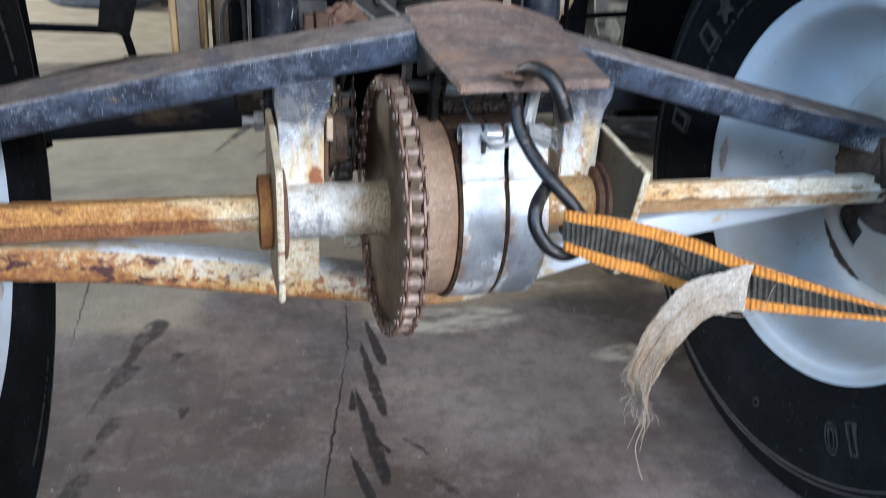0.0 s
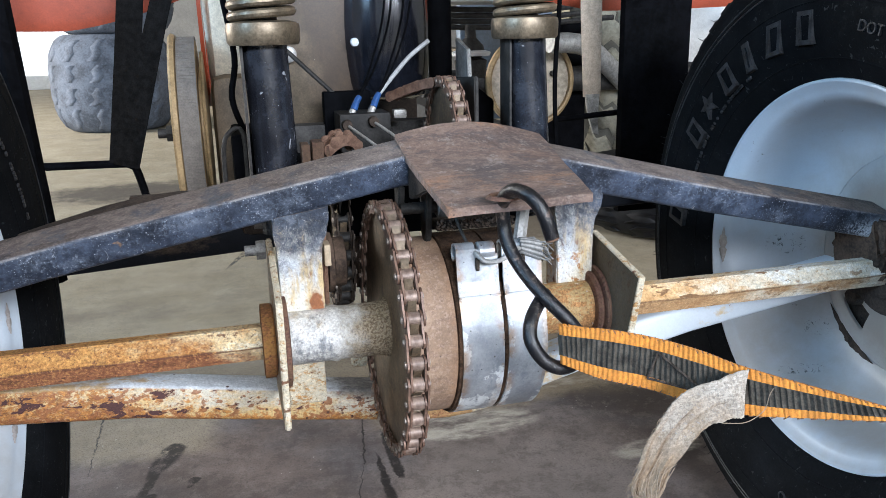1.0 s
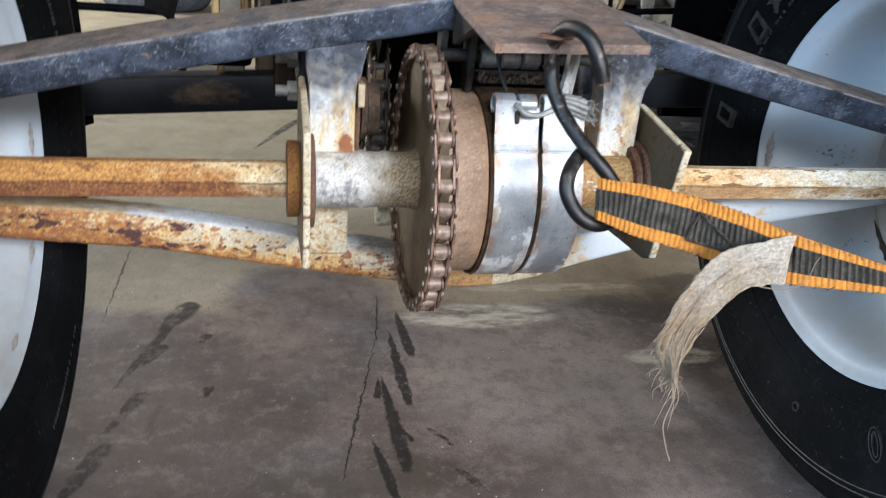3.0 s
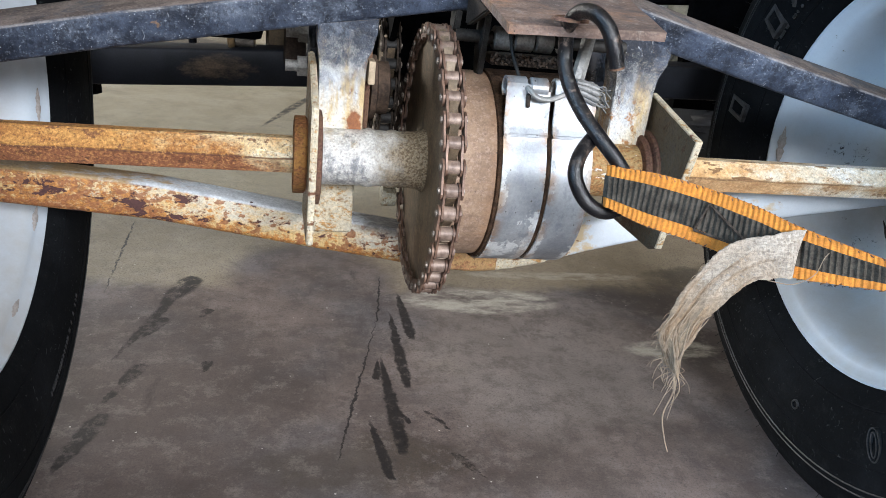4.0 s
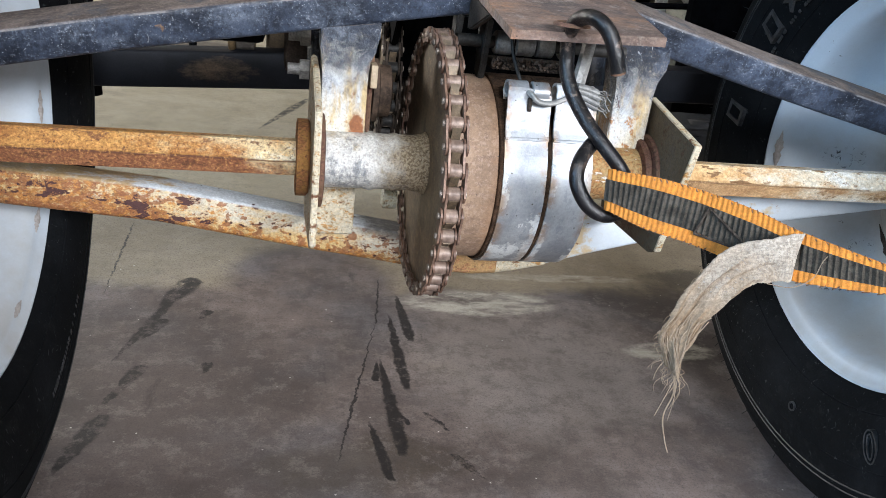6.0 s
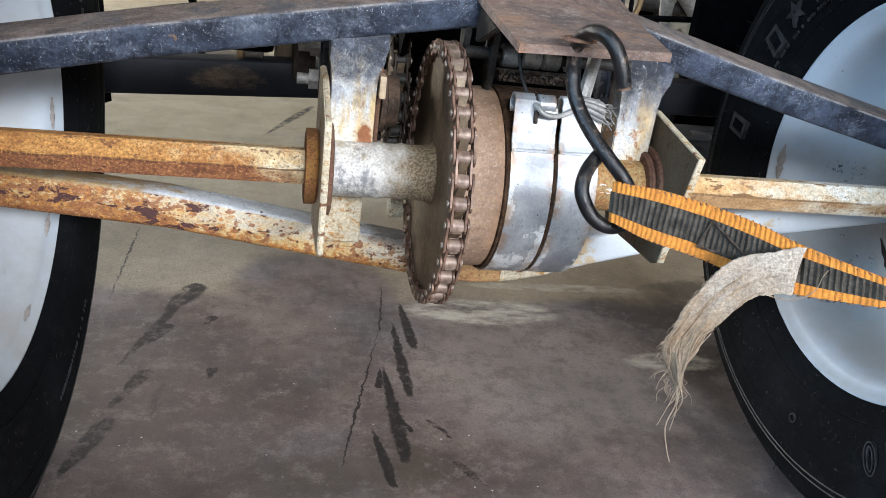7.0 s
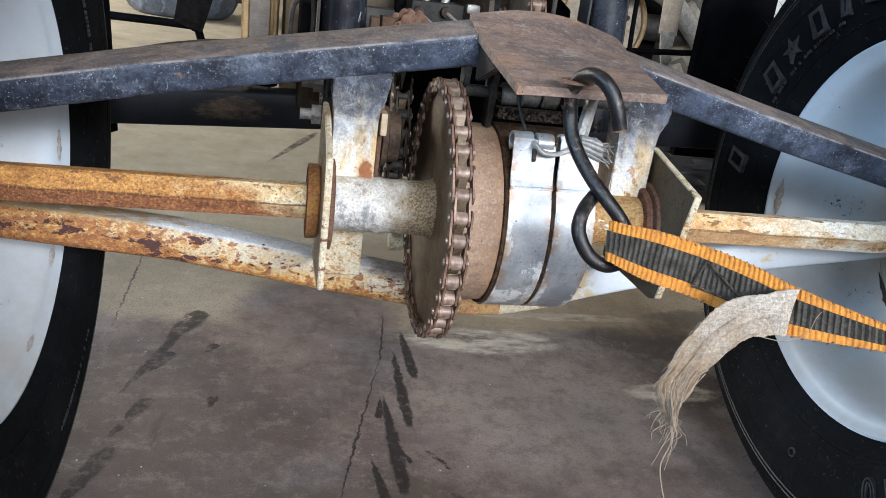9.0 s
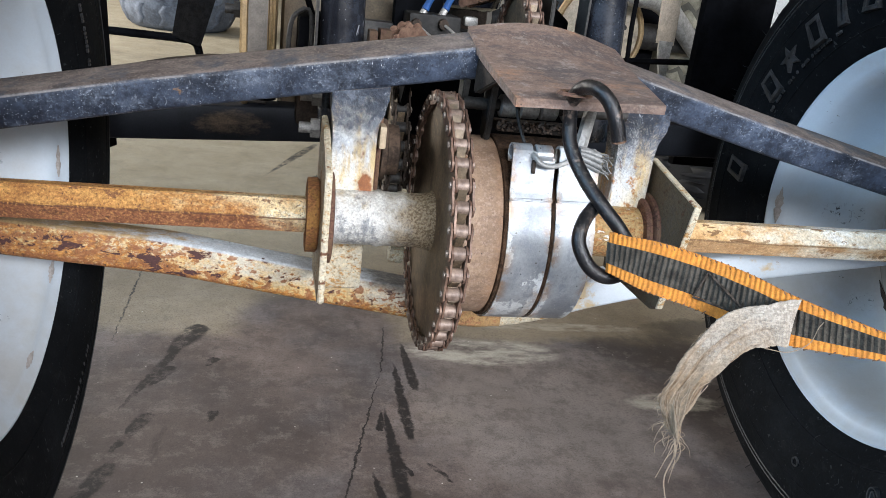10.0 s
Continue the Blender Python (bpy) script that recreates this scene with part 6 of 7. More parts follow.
for k in range(190):
    a0, a1 = math.tau * k / 190, math.tau * (k + 0.5) / 190
    vs = [bm.verts.new((x, 0.345 + r * math.cos(a), 0.3480 + r * math.sin(a))) for r in (0.0877, 0.0883) for x, a in ((-0.1686, a0), (-0.1524, a0), (-0.1524, a1), (-0.1686, a1))]
    bm.faces.new(vs[4:])
    for i in range(4):
        bm.faces.new((vs[i], vs[(i + 1) % 4], vs[4 + (i + 1) % 4], vs[4 + i]))
tagged(part("belt_ribbing", bm, M_BELT, pul, smooth=0), kind="stuff")
part("pulley_bolt", bolt(-0.177, 0.300, 0.351, 0.008, -0.014, "x"), M_STEEL_DARK, pul)
part("engine_cover", lathe([(-0.1440, 0.040), (-0.1420, 0.100), (-0.1360, 0.1120), (-0.1200, 0.1180), (-0.1050, 0.1150), (-0.0980, 0.060)], 0.440, 0.478, 64), M_BEIGE, buggy, "dirty beige engine cover")
part("cover_trim", lathe([(-0.1470, 0.108), (-0.1470, 0.1150), (-0.1435, 0.1150), (-0.1435, 0.108)], 0.440, 0.478, 64, closed=True), M_RED, buggy, "orange-red trim")
part("gear_case", box(-0.142, -0.083, 0.330, 0.420, 0.250, 0.400, 0.014), M_BROWN, buggy, "brown oily gear case")
part("engine_case", box(-0.125, -0.020, 0.290, 0.460, 0.250, 0.345, 0.008), M_DIRT, buggy, "oily engine case")
part("engine_block", box(-0.090, 0.080, 0.400, 0.620, 0.300, 0.580, 0.02), M_DIRT, buggy, "dark oily engine block")
part("engine_plate", box(-0.0800, -0.0060, 0.315, 0.330, 0.320, 0.560, 0.004), M_BROWN, buggy, "dirty tan engine plate")
part("intake_tube", lathe([(0, 0.006), (0.001, 0.0075), (0.012, 0.0075), (0.013, 0.006)], 0.303, 0.418, 20, None, "y", -0.068), M_STEEL, buggy)
part("throttle_rod", rod([(-0.0745, 0.255, 0.4235), (-0.0335, 0.262, 0.3835)], 0.0020, 10, 1), M_STEEL_DARK, buggy, "thin steel rod")
tank = part("air_box", lathe([(0.372, 0.030), (0.376, 0.038), (0.388, 0.0415), (0.405, 0.0438), (0.425, 0.0452), (0.440, 0.0455), (0.455, 0.0452), (0.475, 0.0438), (0.495, 0.0412), (0.52, 0.0365), (0.55, 0.028)], 0.330, 0.0, 64, None, "z", 0.0300), M_GLOSS, buggy, "glossy black air box")
part("rivet", lathe([(-0.004, 0.0036), (-0.0015, 0.0042), (0.0, 0.0042)], 0.3020, 0.4276, 16, None, "y", -0.0060), M_PALE, tank, "white rivet")
part("frame_tube", rod([(0.0680, 0.265, 0.60), (0.0680, 0.265, 0.388)], 0.0108, 24, 2), M_MATT, buggy, "black frame tube")
part("lug", extrude_x([(0.262, 0.430), (0.225, 0.420), (0.218, 0.365), (0.262, 0.355)], 0.082, 0.086), M_STEEL, buggy)
box_unit = part("junction_box", box(-0.0355, 0.0095, 0.215, 0.255, 0.3360, 0.3690, 0.002), M_BOXGREY, buggy, "dark grey junction box")
part("box_lid", box(-0.0430, 0.0000, 0.258, 0.275, 0.340, 0.3850, 0.0015), M_MATT, box_unit)
for x, z in ((-0.0295, 0.3600), (-0.0065, 0.3620)):
    part("box_bolt", lathe([(-0.006, 0.0042), (0.001, 0.0048)], 0.215, z, 12, None, "y", x), M_DIRT, box_unit)
    part("bolt_stem", rod([(x, 0.212, z), (x + 0.018, 0.175, z - 0.014)], 0.0013, 8, 1), M_STEEL, box_unit, "bright thin stem")
for x, z in ((-0.0205, 0.3770), (-0.0030, 0.3790)):
    c = part("wire_connector", rod([(x - 0.0005, 0.228, z - 0.006), (x + 0.0025, 0.231, z + 0.000), (x + 0.0060, 0.234, z + 0.005)], 0.0034, 10, 3, None, 0.75), M_BLUE, buggy, "blue crimp connector")
    part("connector_tail", rod([(x - 0.0040, 0.226, z - 0.012), (x - 0.0008, 0.228, z - 0.006)], 0.0031, 10, 1), M_STEEL, c)
    for k in range(2):
        part("wire", rod([(x + 0.005, 0.234, z + 0.004), (x + 0.018 + 0.004 * k, 0.240, z + 0.030), (x + 0.034 + 0.006 * k, 0.250, z + 0.080), (x + 0.040 + 0.004 * k, 0.260, z + 0.16)], 0.0010, 8), M_MATT, buggy, "thin black wire")
part("brake_line", rod([(0.004, 0.236, 0.384), (0.020, 0.244, 0.400), (0.036, 0.250, 0.415), (0.054, 0.252, 0.428)], 0.0020, 10), M_LINE, buggy, "grey-white cable")
part("white_stub", box(0.014, 0.026, 0.225, 0.235, 0.3620, 0.3700, 0.002), M_STEEL, buggy)
part("support_bar", box(-0.100, 0.070, 0.262, 0.285, 0.330, 0.3560, 0.002), M_STEEL_DARK, buggy)
second = sprocket("jackshaft_sprocket", 0.0480, 0.172, 0.345, 26, 0.0516, buggy)
chain_loop(0.0480, 0.172, 0.345, 26, 0.0516, second)
run = part("chain_run", rod([(0.046, 0.188, 0.3950), (0.034, 0.206, 0.3910), (0.016, 0.228, 0.3820)], 0.0010, 6, 4), M_RUST_BROWN, buggy, "brown rusted chain run")
link_a, link_b = finish("chain_plate", link_mesh(0.0127, True), M_LINK, 30), finish("chain_plate", link_mesh(0.0127, False), M_LINK, 30)
path = curve_points([(0.046, 0.188, 0.3950), (0.034, 0.206, 0.3910), (0.016, 0.228, 0.3820)], 3)
for k, (p, q) in enumerate(zip(path, path[1:])):
    ob = new("chain_link", link_b if k % 2 else link_a)
    ob.parent = run
    way = (q - p).normalized()
    side = way.cross(Vector((0, 0, 1))).normalized()
    turn = Matrix((side, way, side.cross(way))).transposed().to_4x4()
    ob.matrix_basis = Matrix.Translation((p + q) / 2) @ turn
part("guard_plate", extrude_x([(0.160, 0.400), (0.300, 0.392), (0.300, 0.300), (0.160, 0.300)], 0.0690, 0.0725), M_STEEL_DARK, buggy)
part("guard_wing", extrude_y([(0.067, 0.3920), (0.080, 0.3950), (0.1055, 0.3750), (0.1050, 0.310), (0.067, 0.310)], 0.220, 0.224), M_MATT, buggy, "black chain guard")
for x0, x1, top in ((-0.0775, -0.0715, 0.3585), (-0.0700, -0.0615, 0.3600), (-0.0600, -0.0575, 0.3570)):
    part("rusty_lug", box(x0, x1, 0.112, 0.132, 0.318, top, 0.0012), M_LUG, buggy, "brown rusted lug plate")
short = part("short_chain", rod([(-0.0560, 0.120, 0.340), (-0.0555, 0.121, 0.3555), (-0.0480, 0.126, 0.3625), (-0.0390, 0.134, 0.3600)], 0.0010, 6, 4), M_LUG, buggy, "short rusted chain")
for k in range(4):
    ob = new("chain_link", link_b if k % 2 else link_a)
    ob.parent = short
    ob.matrix_basis = Matrix.Translation((-0.0545 + 0.0046 * k, 0.121 + 0.004 * k, 0.3560 + 0.0035 * math.sin(0.9 * k))) @ Matrix.Rotation(radians(-60), 4, "Z") @ Matrix.Rotation(radians(25 - 22 * k), 4, "X")
part("clip", rod([(-0.1340, 0.200, 0.310), (-0.1335, 0.200, 0.345), (-0.1290, 0.200, 0.3590), (-0.1170, 0.200, 0.3590), (-0.1165, 0.200, 0.300)], 0.0020, 8, 4), M_STEEL_DARK, buggy, "bent dark strip")
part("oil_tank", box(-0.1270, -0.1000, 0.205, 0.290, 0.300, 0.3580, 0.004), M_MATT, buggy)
part("hose", rod([(-0.1150, 0.230, 0.356), (-0.1230, 0.235, 0.385), (-0.1180, 0.245, 0.418), (-0.1240, 0.260, 0.47)], 0.0026, 10), M_MATT, buggy)
part("control_cable", rod([(0.1605, 0.200, 0.50), (0.1590, 0.200, 0.45), (0.1560, 0.200, 0.388), (0.1590, 0.200, 0.320)], 0.0022, 8), M_MATT, buggy, "thin black cable")
part("foot_rail", rod([(0.2400, 0.400, 0.3325), (0.3300, 0.400, 0.3385)], 0.0034, 10, 1), M_MATT, buggy, "thin black rail")
part("foot_rail", rod([(-0.345, 0.437, 0.3075), (-0.252, 0.437, 0.3060), (-0.2340, 0.437, 0.3040), (-0.2280, 0.437, 0.2960), (-0.2210, 0.437, 0.2600), (-0.2180, 0.437, 0.22)], 0.0042, 10), M_MATT, buggy, "bent thin black rail")


# red body panels, low edges over the axle
def body_panel(x0, x1, arch):
    bm = bmesh.new()
    rows = []
    n = 16
    for i in range(n + 1):
        s = i / n
        x = x0 + (x1 - x0) * s
        z = arch(s)
        prof = [(0.500, z), (0.497, z + 0.012), (0.505, z + 0.10), (0.56, z + 0.20), (0.80, z + 0.24)]
        rows.append([bm.verts.new((x, y, w)) for y, w in prof] + [bm.verts.new((x, y + 0.006, w + 0.002)) for y, w in prof[::-1]])
    m = len(rows[0])
    for r0, r1 in zip(rows, rows[1:]):
        for k in range(m):
            bm.faces.new((r0[k], r0[(k + 1) % m], r1[(k + 1) % m], r1[k]))
    bm.faces.new(rows[0])
    bm.faces.new(rows[-1])
    return bm


part("body_panel", body_panel(-0.390, -0.162, lambda s: 0.4465 - 0.0025 * math.sin(3.0 * s) + 0.034 * max(0, s - 0.42) ** 1.4 * 2.0), M_RED, buggy, "faded orange-red body panel")
part("body_panel", body_panel(0.258, 0.560, lambda s: 0.4560 + 0.018 * max(0, 0.25 - s) * 3.0 + 0.010 * max(0, s - 0.6)), M_RED, buggy, "faded orange-red body panel")

# black webbing looped over the rail
loop = thing("webbing_loop", "black nylon strap looped over a thin rail", "strap")
part("webbing", ribbon([(-0.2150, 0.432, 0.560), (-0.2330, 0.432, 0.440), (-0.2545, 0.432, 0.3090)], [(-0.1890, 0.432, 0.560), (-0.2066, 0.432, 0.440), (-0.2300, 0.432, 0.3040)], 0.0016, 6), M_STRAPBLACK, loop)
part("webbing", ribbon([(-0.1660, 0.428, 0.560), (-0.2010, 0.428, 0.455), (-0.2500, 0.428, 0.3075)], [(-0.1420, 0.428, 0.560), (-0.1770, 0.428, 0.462), (-0.2250, 0.428, 0.3000)], 0.0016, 6), M_STRAPBLACK, loop)
tan = thing("tan_strap", "tan webbing strap hanging beside the red panel", "strap")
part("webbing", ribbon([(0.2925, 0.450, 0.480), (0.2930, 0.450, 0.450), (0.2985, 0.450, 0.3530)], [(0.3200, 0.450, 0.480), (0.3202, 0.450, 0.450), (0.3214, 0.450, 0.3520)], 0.0016, 5), M_STRAPTAN, tan)
part("buckle", ribbon([(0.3010, 0.449, 0.356), (0.3040, 0.449, 0.334), (0.312, 0.449, 0.308)], [(0.3190, 0.449, 0.356), (0.3180, 0.449, 0.334), (0.3190, 0.449, 0.306)], 0.004, 4), M_STEEL, tan, "worn grey buckle")


# ---- hook, strap and frayed label ----
hook = part("s_hook", rod([(0.0224, -0.1190, 0.3371), (0.0196, -0.1185, 0.3457), (0.0161, -0.1160, 0.3538), (0.0118, -0.1115, 0.3585), (0.0085, -0.1035, 0.3589), (0.0069, -0.0950, 0.3553), (0.0076, -0.0870, 0.3477), (0.0090, -0.0850, 0.3377), (0.0098, -0.0870, 0.3296), (0.0123, -0.0925, 0.3208), (0.0180, -0.1015, 0.3101), (0.0254, -0.1110, 0.3004),
                           (0.0332, -0.1165, 0.2915), (0.0390, -0.1175, 0.2821), (0.0378, -0.1190, 0.2706), (0.0282, -0.1215, 0.2680), (0.0189, -0.1200, 0.2724), (0.0127, -0.1165, 0.2832), (0.0152, -0.1110, 0.2928), (0.0237, -0.1025, 0.2997), (0.0270, -0.0990, 0.3019)], 0.0037, 18, 7), M_HOOK)
tagged(hook, "black chipped steel hook through the hitch plate", "hook")
part("cut_end", rod([(0.0224, -0.1190, 0.3372), (0.0227, -0.1190, 0.3362)], 0.0035, 16, 1), M_RUST_BROWN, hook, "rusted cut end")

strap = thing("tow_strap", "black webbing strap with orange edges, hooked to the axle frame", "strap")
UP = [Vector(p) for p in ((0.0600, -0.1430, 0.2895), (0.0400, -0.1255, 0.2900), (0.0310, -0.1180, 0.2905), (0.0280, -0.1190, 0.2907), (0.0295, -0.1232, 0.2912), (0.0440, -0.1365, 0.2930), (0.0633, -0.1496, 0.2911), (0.0780, -0.1665, 0.2892), (0.0910, -0.1821, 0.2858), (0.1163, -0.2096, 0.2820), (0.1400, -0.2380, 0.2800), (0.1750, -0.285, 0.279))]
LOW = [Vector(p) for p in ((0.0575, -0.1495, 0.2710), (0.0380, -0.1320, 0.2715), (0.0300, -0.1245, 0.2718), (0.0268, -0.1256, 0.2722), (0.0285, -0.1298, 0.2722), (0.0405, -0.1425, 0.2694), (0.0591, -0.1559, 0.2672), (0.0755, -0.1740, 0.2650), (0.0896, -0.1895, 0.2652), (0.1168, -0.2133, 0.2708), (0.1410, -0.2430, 0.2785), (0.1740, -0.290, 0.282))]


def between(s, push=0.0):
    return [u + (v - u) * s + Vector((0, -push, 0)) for u, v in zip(UP, LOW)]


part("orange_edge", ribbon(between(0.0), between(0.235), 0.0016, 44, 0.0006, 0.0024), M_ORANGE, strap, "orange ribbed edge", 50)
part("webbing", ribbon(between(0.235), between(0.765), 0.0012, 44, 0.0013, 0.0026), M_WEB, strap, "dirty black ribbed webbing", 50)
part("orange_edge", ribbon(between(0.765), between(1.0), 0.0016, 44, 0.0006, 0.0024), M_ORANGE, strap, "orange ribbed edge", 50)
# overcast thread along both borders
bm = bmesh.new()
rnd = random.Random(15)
for edge, other in ((UP, LOW), (LOW, UP)):
    line, far = curve_points(edge[4:], 14), curve_points(other[4:], 14)
    for i in range(0, len(line) - 1, 2):
        inward = (far[i] - line[i]) * rnd.uniform(0.02, 0.06)
        rod([line[i] - inward * 0.4 + Vector((0, -0.0012, 0)), line[i + 1] + inward + Vector((0, -0.0014, 0))], 0.00032, 4, 1, bm)
tagged(part("border_thread", bm, M_RUST_BROWN, strap, "dark overcast border thread"), kind="stuff")
# stitched triangle
bm = bmesh.new()
for (a, sa), (b, sb) in (((0.30, 0.24), (0.275, 0.78)), ((0.30, 0.24), (0.44, 0.72)), ((0.275, 0.78), (0.44, 0.74))):
    for k in range(9):
        def at(f, s):
            i = 4 + min(int(f * 7), 6)
            g = f * 7 - i + 4
            p = UP[i].lerp(UP[i + 1], g)
            return p.lerp(LOW[i].lerp(LOW[i + 1], g), s) + Vector((-0.0010, -0.0021, 0.0003))
        f0, f1 = (k - 0.05) / 9, (k + 0.9) / 9
        rod([at(a + (b - a) * f0, sa + (sb - sa) * f0), at(a + (b - a) * f1, sa + (sb - sa) * f1)], 0.00062, 6, 1, bm)
tagged(part("stitching", bm, M_STITCH, strap, "zigzag stitching"), kind="stuff")


def label_cloth():
    """A torn fabric tag, sewn to the strap, bending down to a ragged end."""
    bm = bmesh.new()
    a = curve_points([(0.0905, -0.1870, 0.2862), (0.0790, -0.1868, 0.2842), (0.0650, -0.1862, 0.2810), (0.0515, -0.1865, 0.2745), (0.0420, -0.1870, 0.2610), (0.0350, -0.1885, 0.2490), (0.0316, -0.1900, 0.2395), (0.0340, -0.1920, 0.2318), (0.0382, -0.1935, 0.2238)], 10)
    b = curve_points([(0.0845, -0.1938, 0.2672), (0.0795, -0.1935, 0.2668), (0.0745, -0.1930, 0.2664), (0.0690, -0.1925, 0.2645), (0.0600, -0.1915, 0.2560), (0.0530, -0.1915, 0.2465), (0.0475, -0.1925, 0.2370), (0.0438, -0.1935, 0.2295), (0.0412, -0.1945, 0.2222)], 10)
    m = 14
    rnd = random.Random(5)
    rows = []
    for i, (p, q) in enumerate(zip(a, b)):
        row = []
        for k in range(m + 1):
            s = k / m
            v = p.lerp(q, s)
            f = i / (len(a) - 1)
            v = v + Vector((0, -0.0034 * math.sin(math.pi * s) * f + 0.0024 * math.sin(9 * s + i * 0.09) * f + 0.0011 * math.sin(23 * s - i * 0.05) * min(1, 2.5 * f) + 0.0008 * math.sin(i * 0.33 + 4 * s), rnd.uniform(-0.00015, 0.00015)))
            if k in (0, m):
                v += (p - q).normalized() * rnd.uniform(-0.00025, 0.00025)
            row.append(v)
        rows.append(row)
    front = [[bm.verts.new(v) for v in r] for r in rows]
    back = [[bm.verts.new(v + Vector((0, 0.0007, 0))) for v in r] for r in rows]
    n = len(rows)
    for i in range(n - 1):
        for k in range(m):
            bm.faces.new((front[i][k], front[i][k + 1], front[i + 1][k + 1], front[i + 1][k]))
            bm.faces.new((back[i][k], back[i + 1][k], back[i + 1][k + 1], back[i][k + 1]))
        bm.faces.new((front[i][0], front[i + 1][0], back[i + 1][0], back[i][0]))
        bm.faces.new((front[i][m], back[i][m], back[i + 1][m], front[i + 1][m]))
    for k in range(m):
        bm.faces.new((front[0][k], back[0][k], back[0][k + 1], front[0][k + 1]))
        bm.faces.new((front[-1][k], front[-1][k + 1], back[-1][k + 1], back[-1][k]))
    return bm, rows


bm, cloth_rows = label_cloth()
tag = part("fabric_label", bm, M_CLOTH, strap, "frayed off-white cloth label", 60)
bm = bmesh.new()
rnd = random.Random(6)
for i in range(3, 40, 2):
    k = 1.5
    while k < 12:
        w = rnd.uniform(0.15, 0.5)
        if rnd.random() < 0.85 - i * 0.016:
            vs = []
            for di, kk in ((0, k), (0, k + w), (0.34, k + w), (0.34, k)):
                j = int(kk)
                r = [u.lerp(v, di) for u, v in zip(cloth_rows[i], cloth_rows[i + 1])]
                vs.append(bm.verts.new(r[j].lerp(r[min(j + 1, 14)], kk - j) + Vector((0, -0.0005, 0))))
            bm.faces.new(vs)
        k += w + rnd.uniform(0.12, 0.4)
tagged(part("print_bars", bm, M_PRINT, tag, "faded unreadable print", 0), kind="stuff")
bm = bmesh.new()
for j in range(64):
    # fibres drawn out of the weave, running along the cloth and past its end
    k = rnd.uniform(0, 14)
    i0 = rnd.randint(44, 68)
    i1 = min(len(cloth_rows) - 1, i0 + rnd.randint(8, 26))
    pts = []
    for i in range(i0, i1 + 1, 4):
        kk = min(13.99, max(0, k + rnd.uniform(-0.5, 0.5)))
        r = cloth_rows[i]
        pts.append(r[int(kk)].lerp(r[int(kk) + 1], kk % 1) + Vector((0, -rnd.uniform(0.0004, 0.0018), 0)))
    if i1 > len(cloth_rows) - 8:
        L = rnd.uniform(0.003, 0.012) if rnd.random() < 0.8 else rnd.uniform(0.012, 0.024)
        f = (k - 7) / 7
        pts.append(pts[-1] + Vector((f * 0.002 + rnd.uniform(-0.005, 0.005), rnd.uniform(-0.003, 0.003), -L * 0.5)))
        pts.append(pts[-1] + Vector((rnd.uniform(-0.004, 0.004), 0, -L * 0.5)))
    if len(pts) > 1:
        rod(pts, rnd.uniform(0.00010, 0.00021), 5, 3, bm, 0.6)
for j in range(46):
    # short fuzz along both torn sides
    i = rnd.randint(30, len(cloth_rows) - 1)
    k = rnd.choice((0, 0, 14)) if i > 52 else 0
    p = cloth_rows[i][k]
    out = (cloth_rows[i][k] - cloth_rows[i][7]).normalized()
    L = rnd.uniform(0.0008, 0.0030)
    rod([p, p + out * L * 0.6 + Vector((0, 0, -L * 0.4)), p + out * L * rnd.uniform(0.4, 0.9) + Vector((rnd.uniform(-0.001, 0.001), 0, -L * 1.2))], 0.00010, 4, 3, bm, 0.5)
for j in range(8):
    i = rnd.randint(56, len(cloth_rows) - 1)
    k = rnd.choice((0, 14))
    p = cloth_rows[i][k]
    out = (cloth_rows[i][k] - cloth_rows[i][7]).normalized()
    rod([p, p + out * 0.0006, p + out * rnd.uniform(0.0006, 0.0022) + Vector((0, 0, -0.0008))], 0.00014, 4, 2, bm)
p = Vector((0.0405, -0.1950, 0.2230))
rod([p, p + Vector((0.002, 0, -0.010)), p + Vector((-0.0003, 0, -0.022)), p + Vector((0.0030, 0, -0.034)), p + Vector((0.0064, 0, -0.042))], 0.0005, 6, 6, bm, 0.5)
p = cloth_rows[22][14]
rod([p, p + Vector((0.012, 0, -0.0015)), p + Vector((0.021, 0, 0.003)), p + Vector((0.0235, 0, 0.011)), p + Vector((0.028, 0, 0.0165))], 0.00022, 5, 6, bm)
tagged(part("loose_threads", bm, M_THREAD, tag, "loose frayed threads"), kind="stuff")


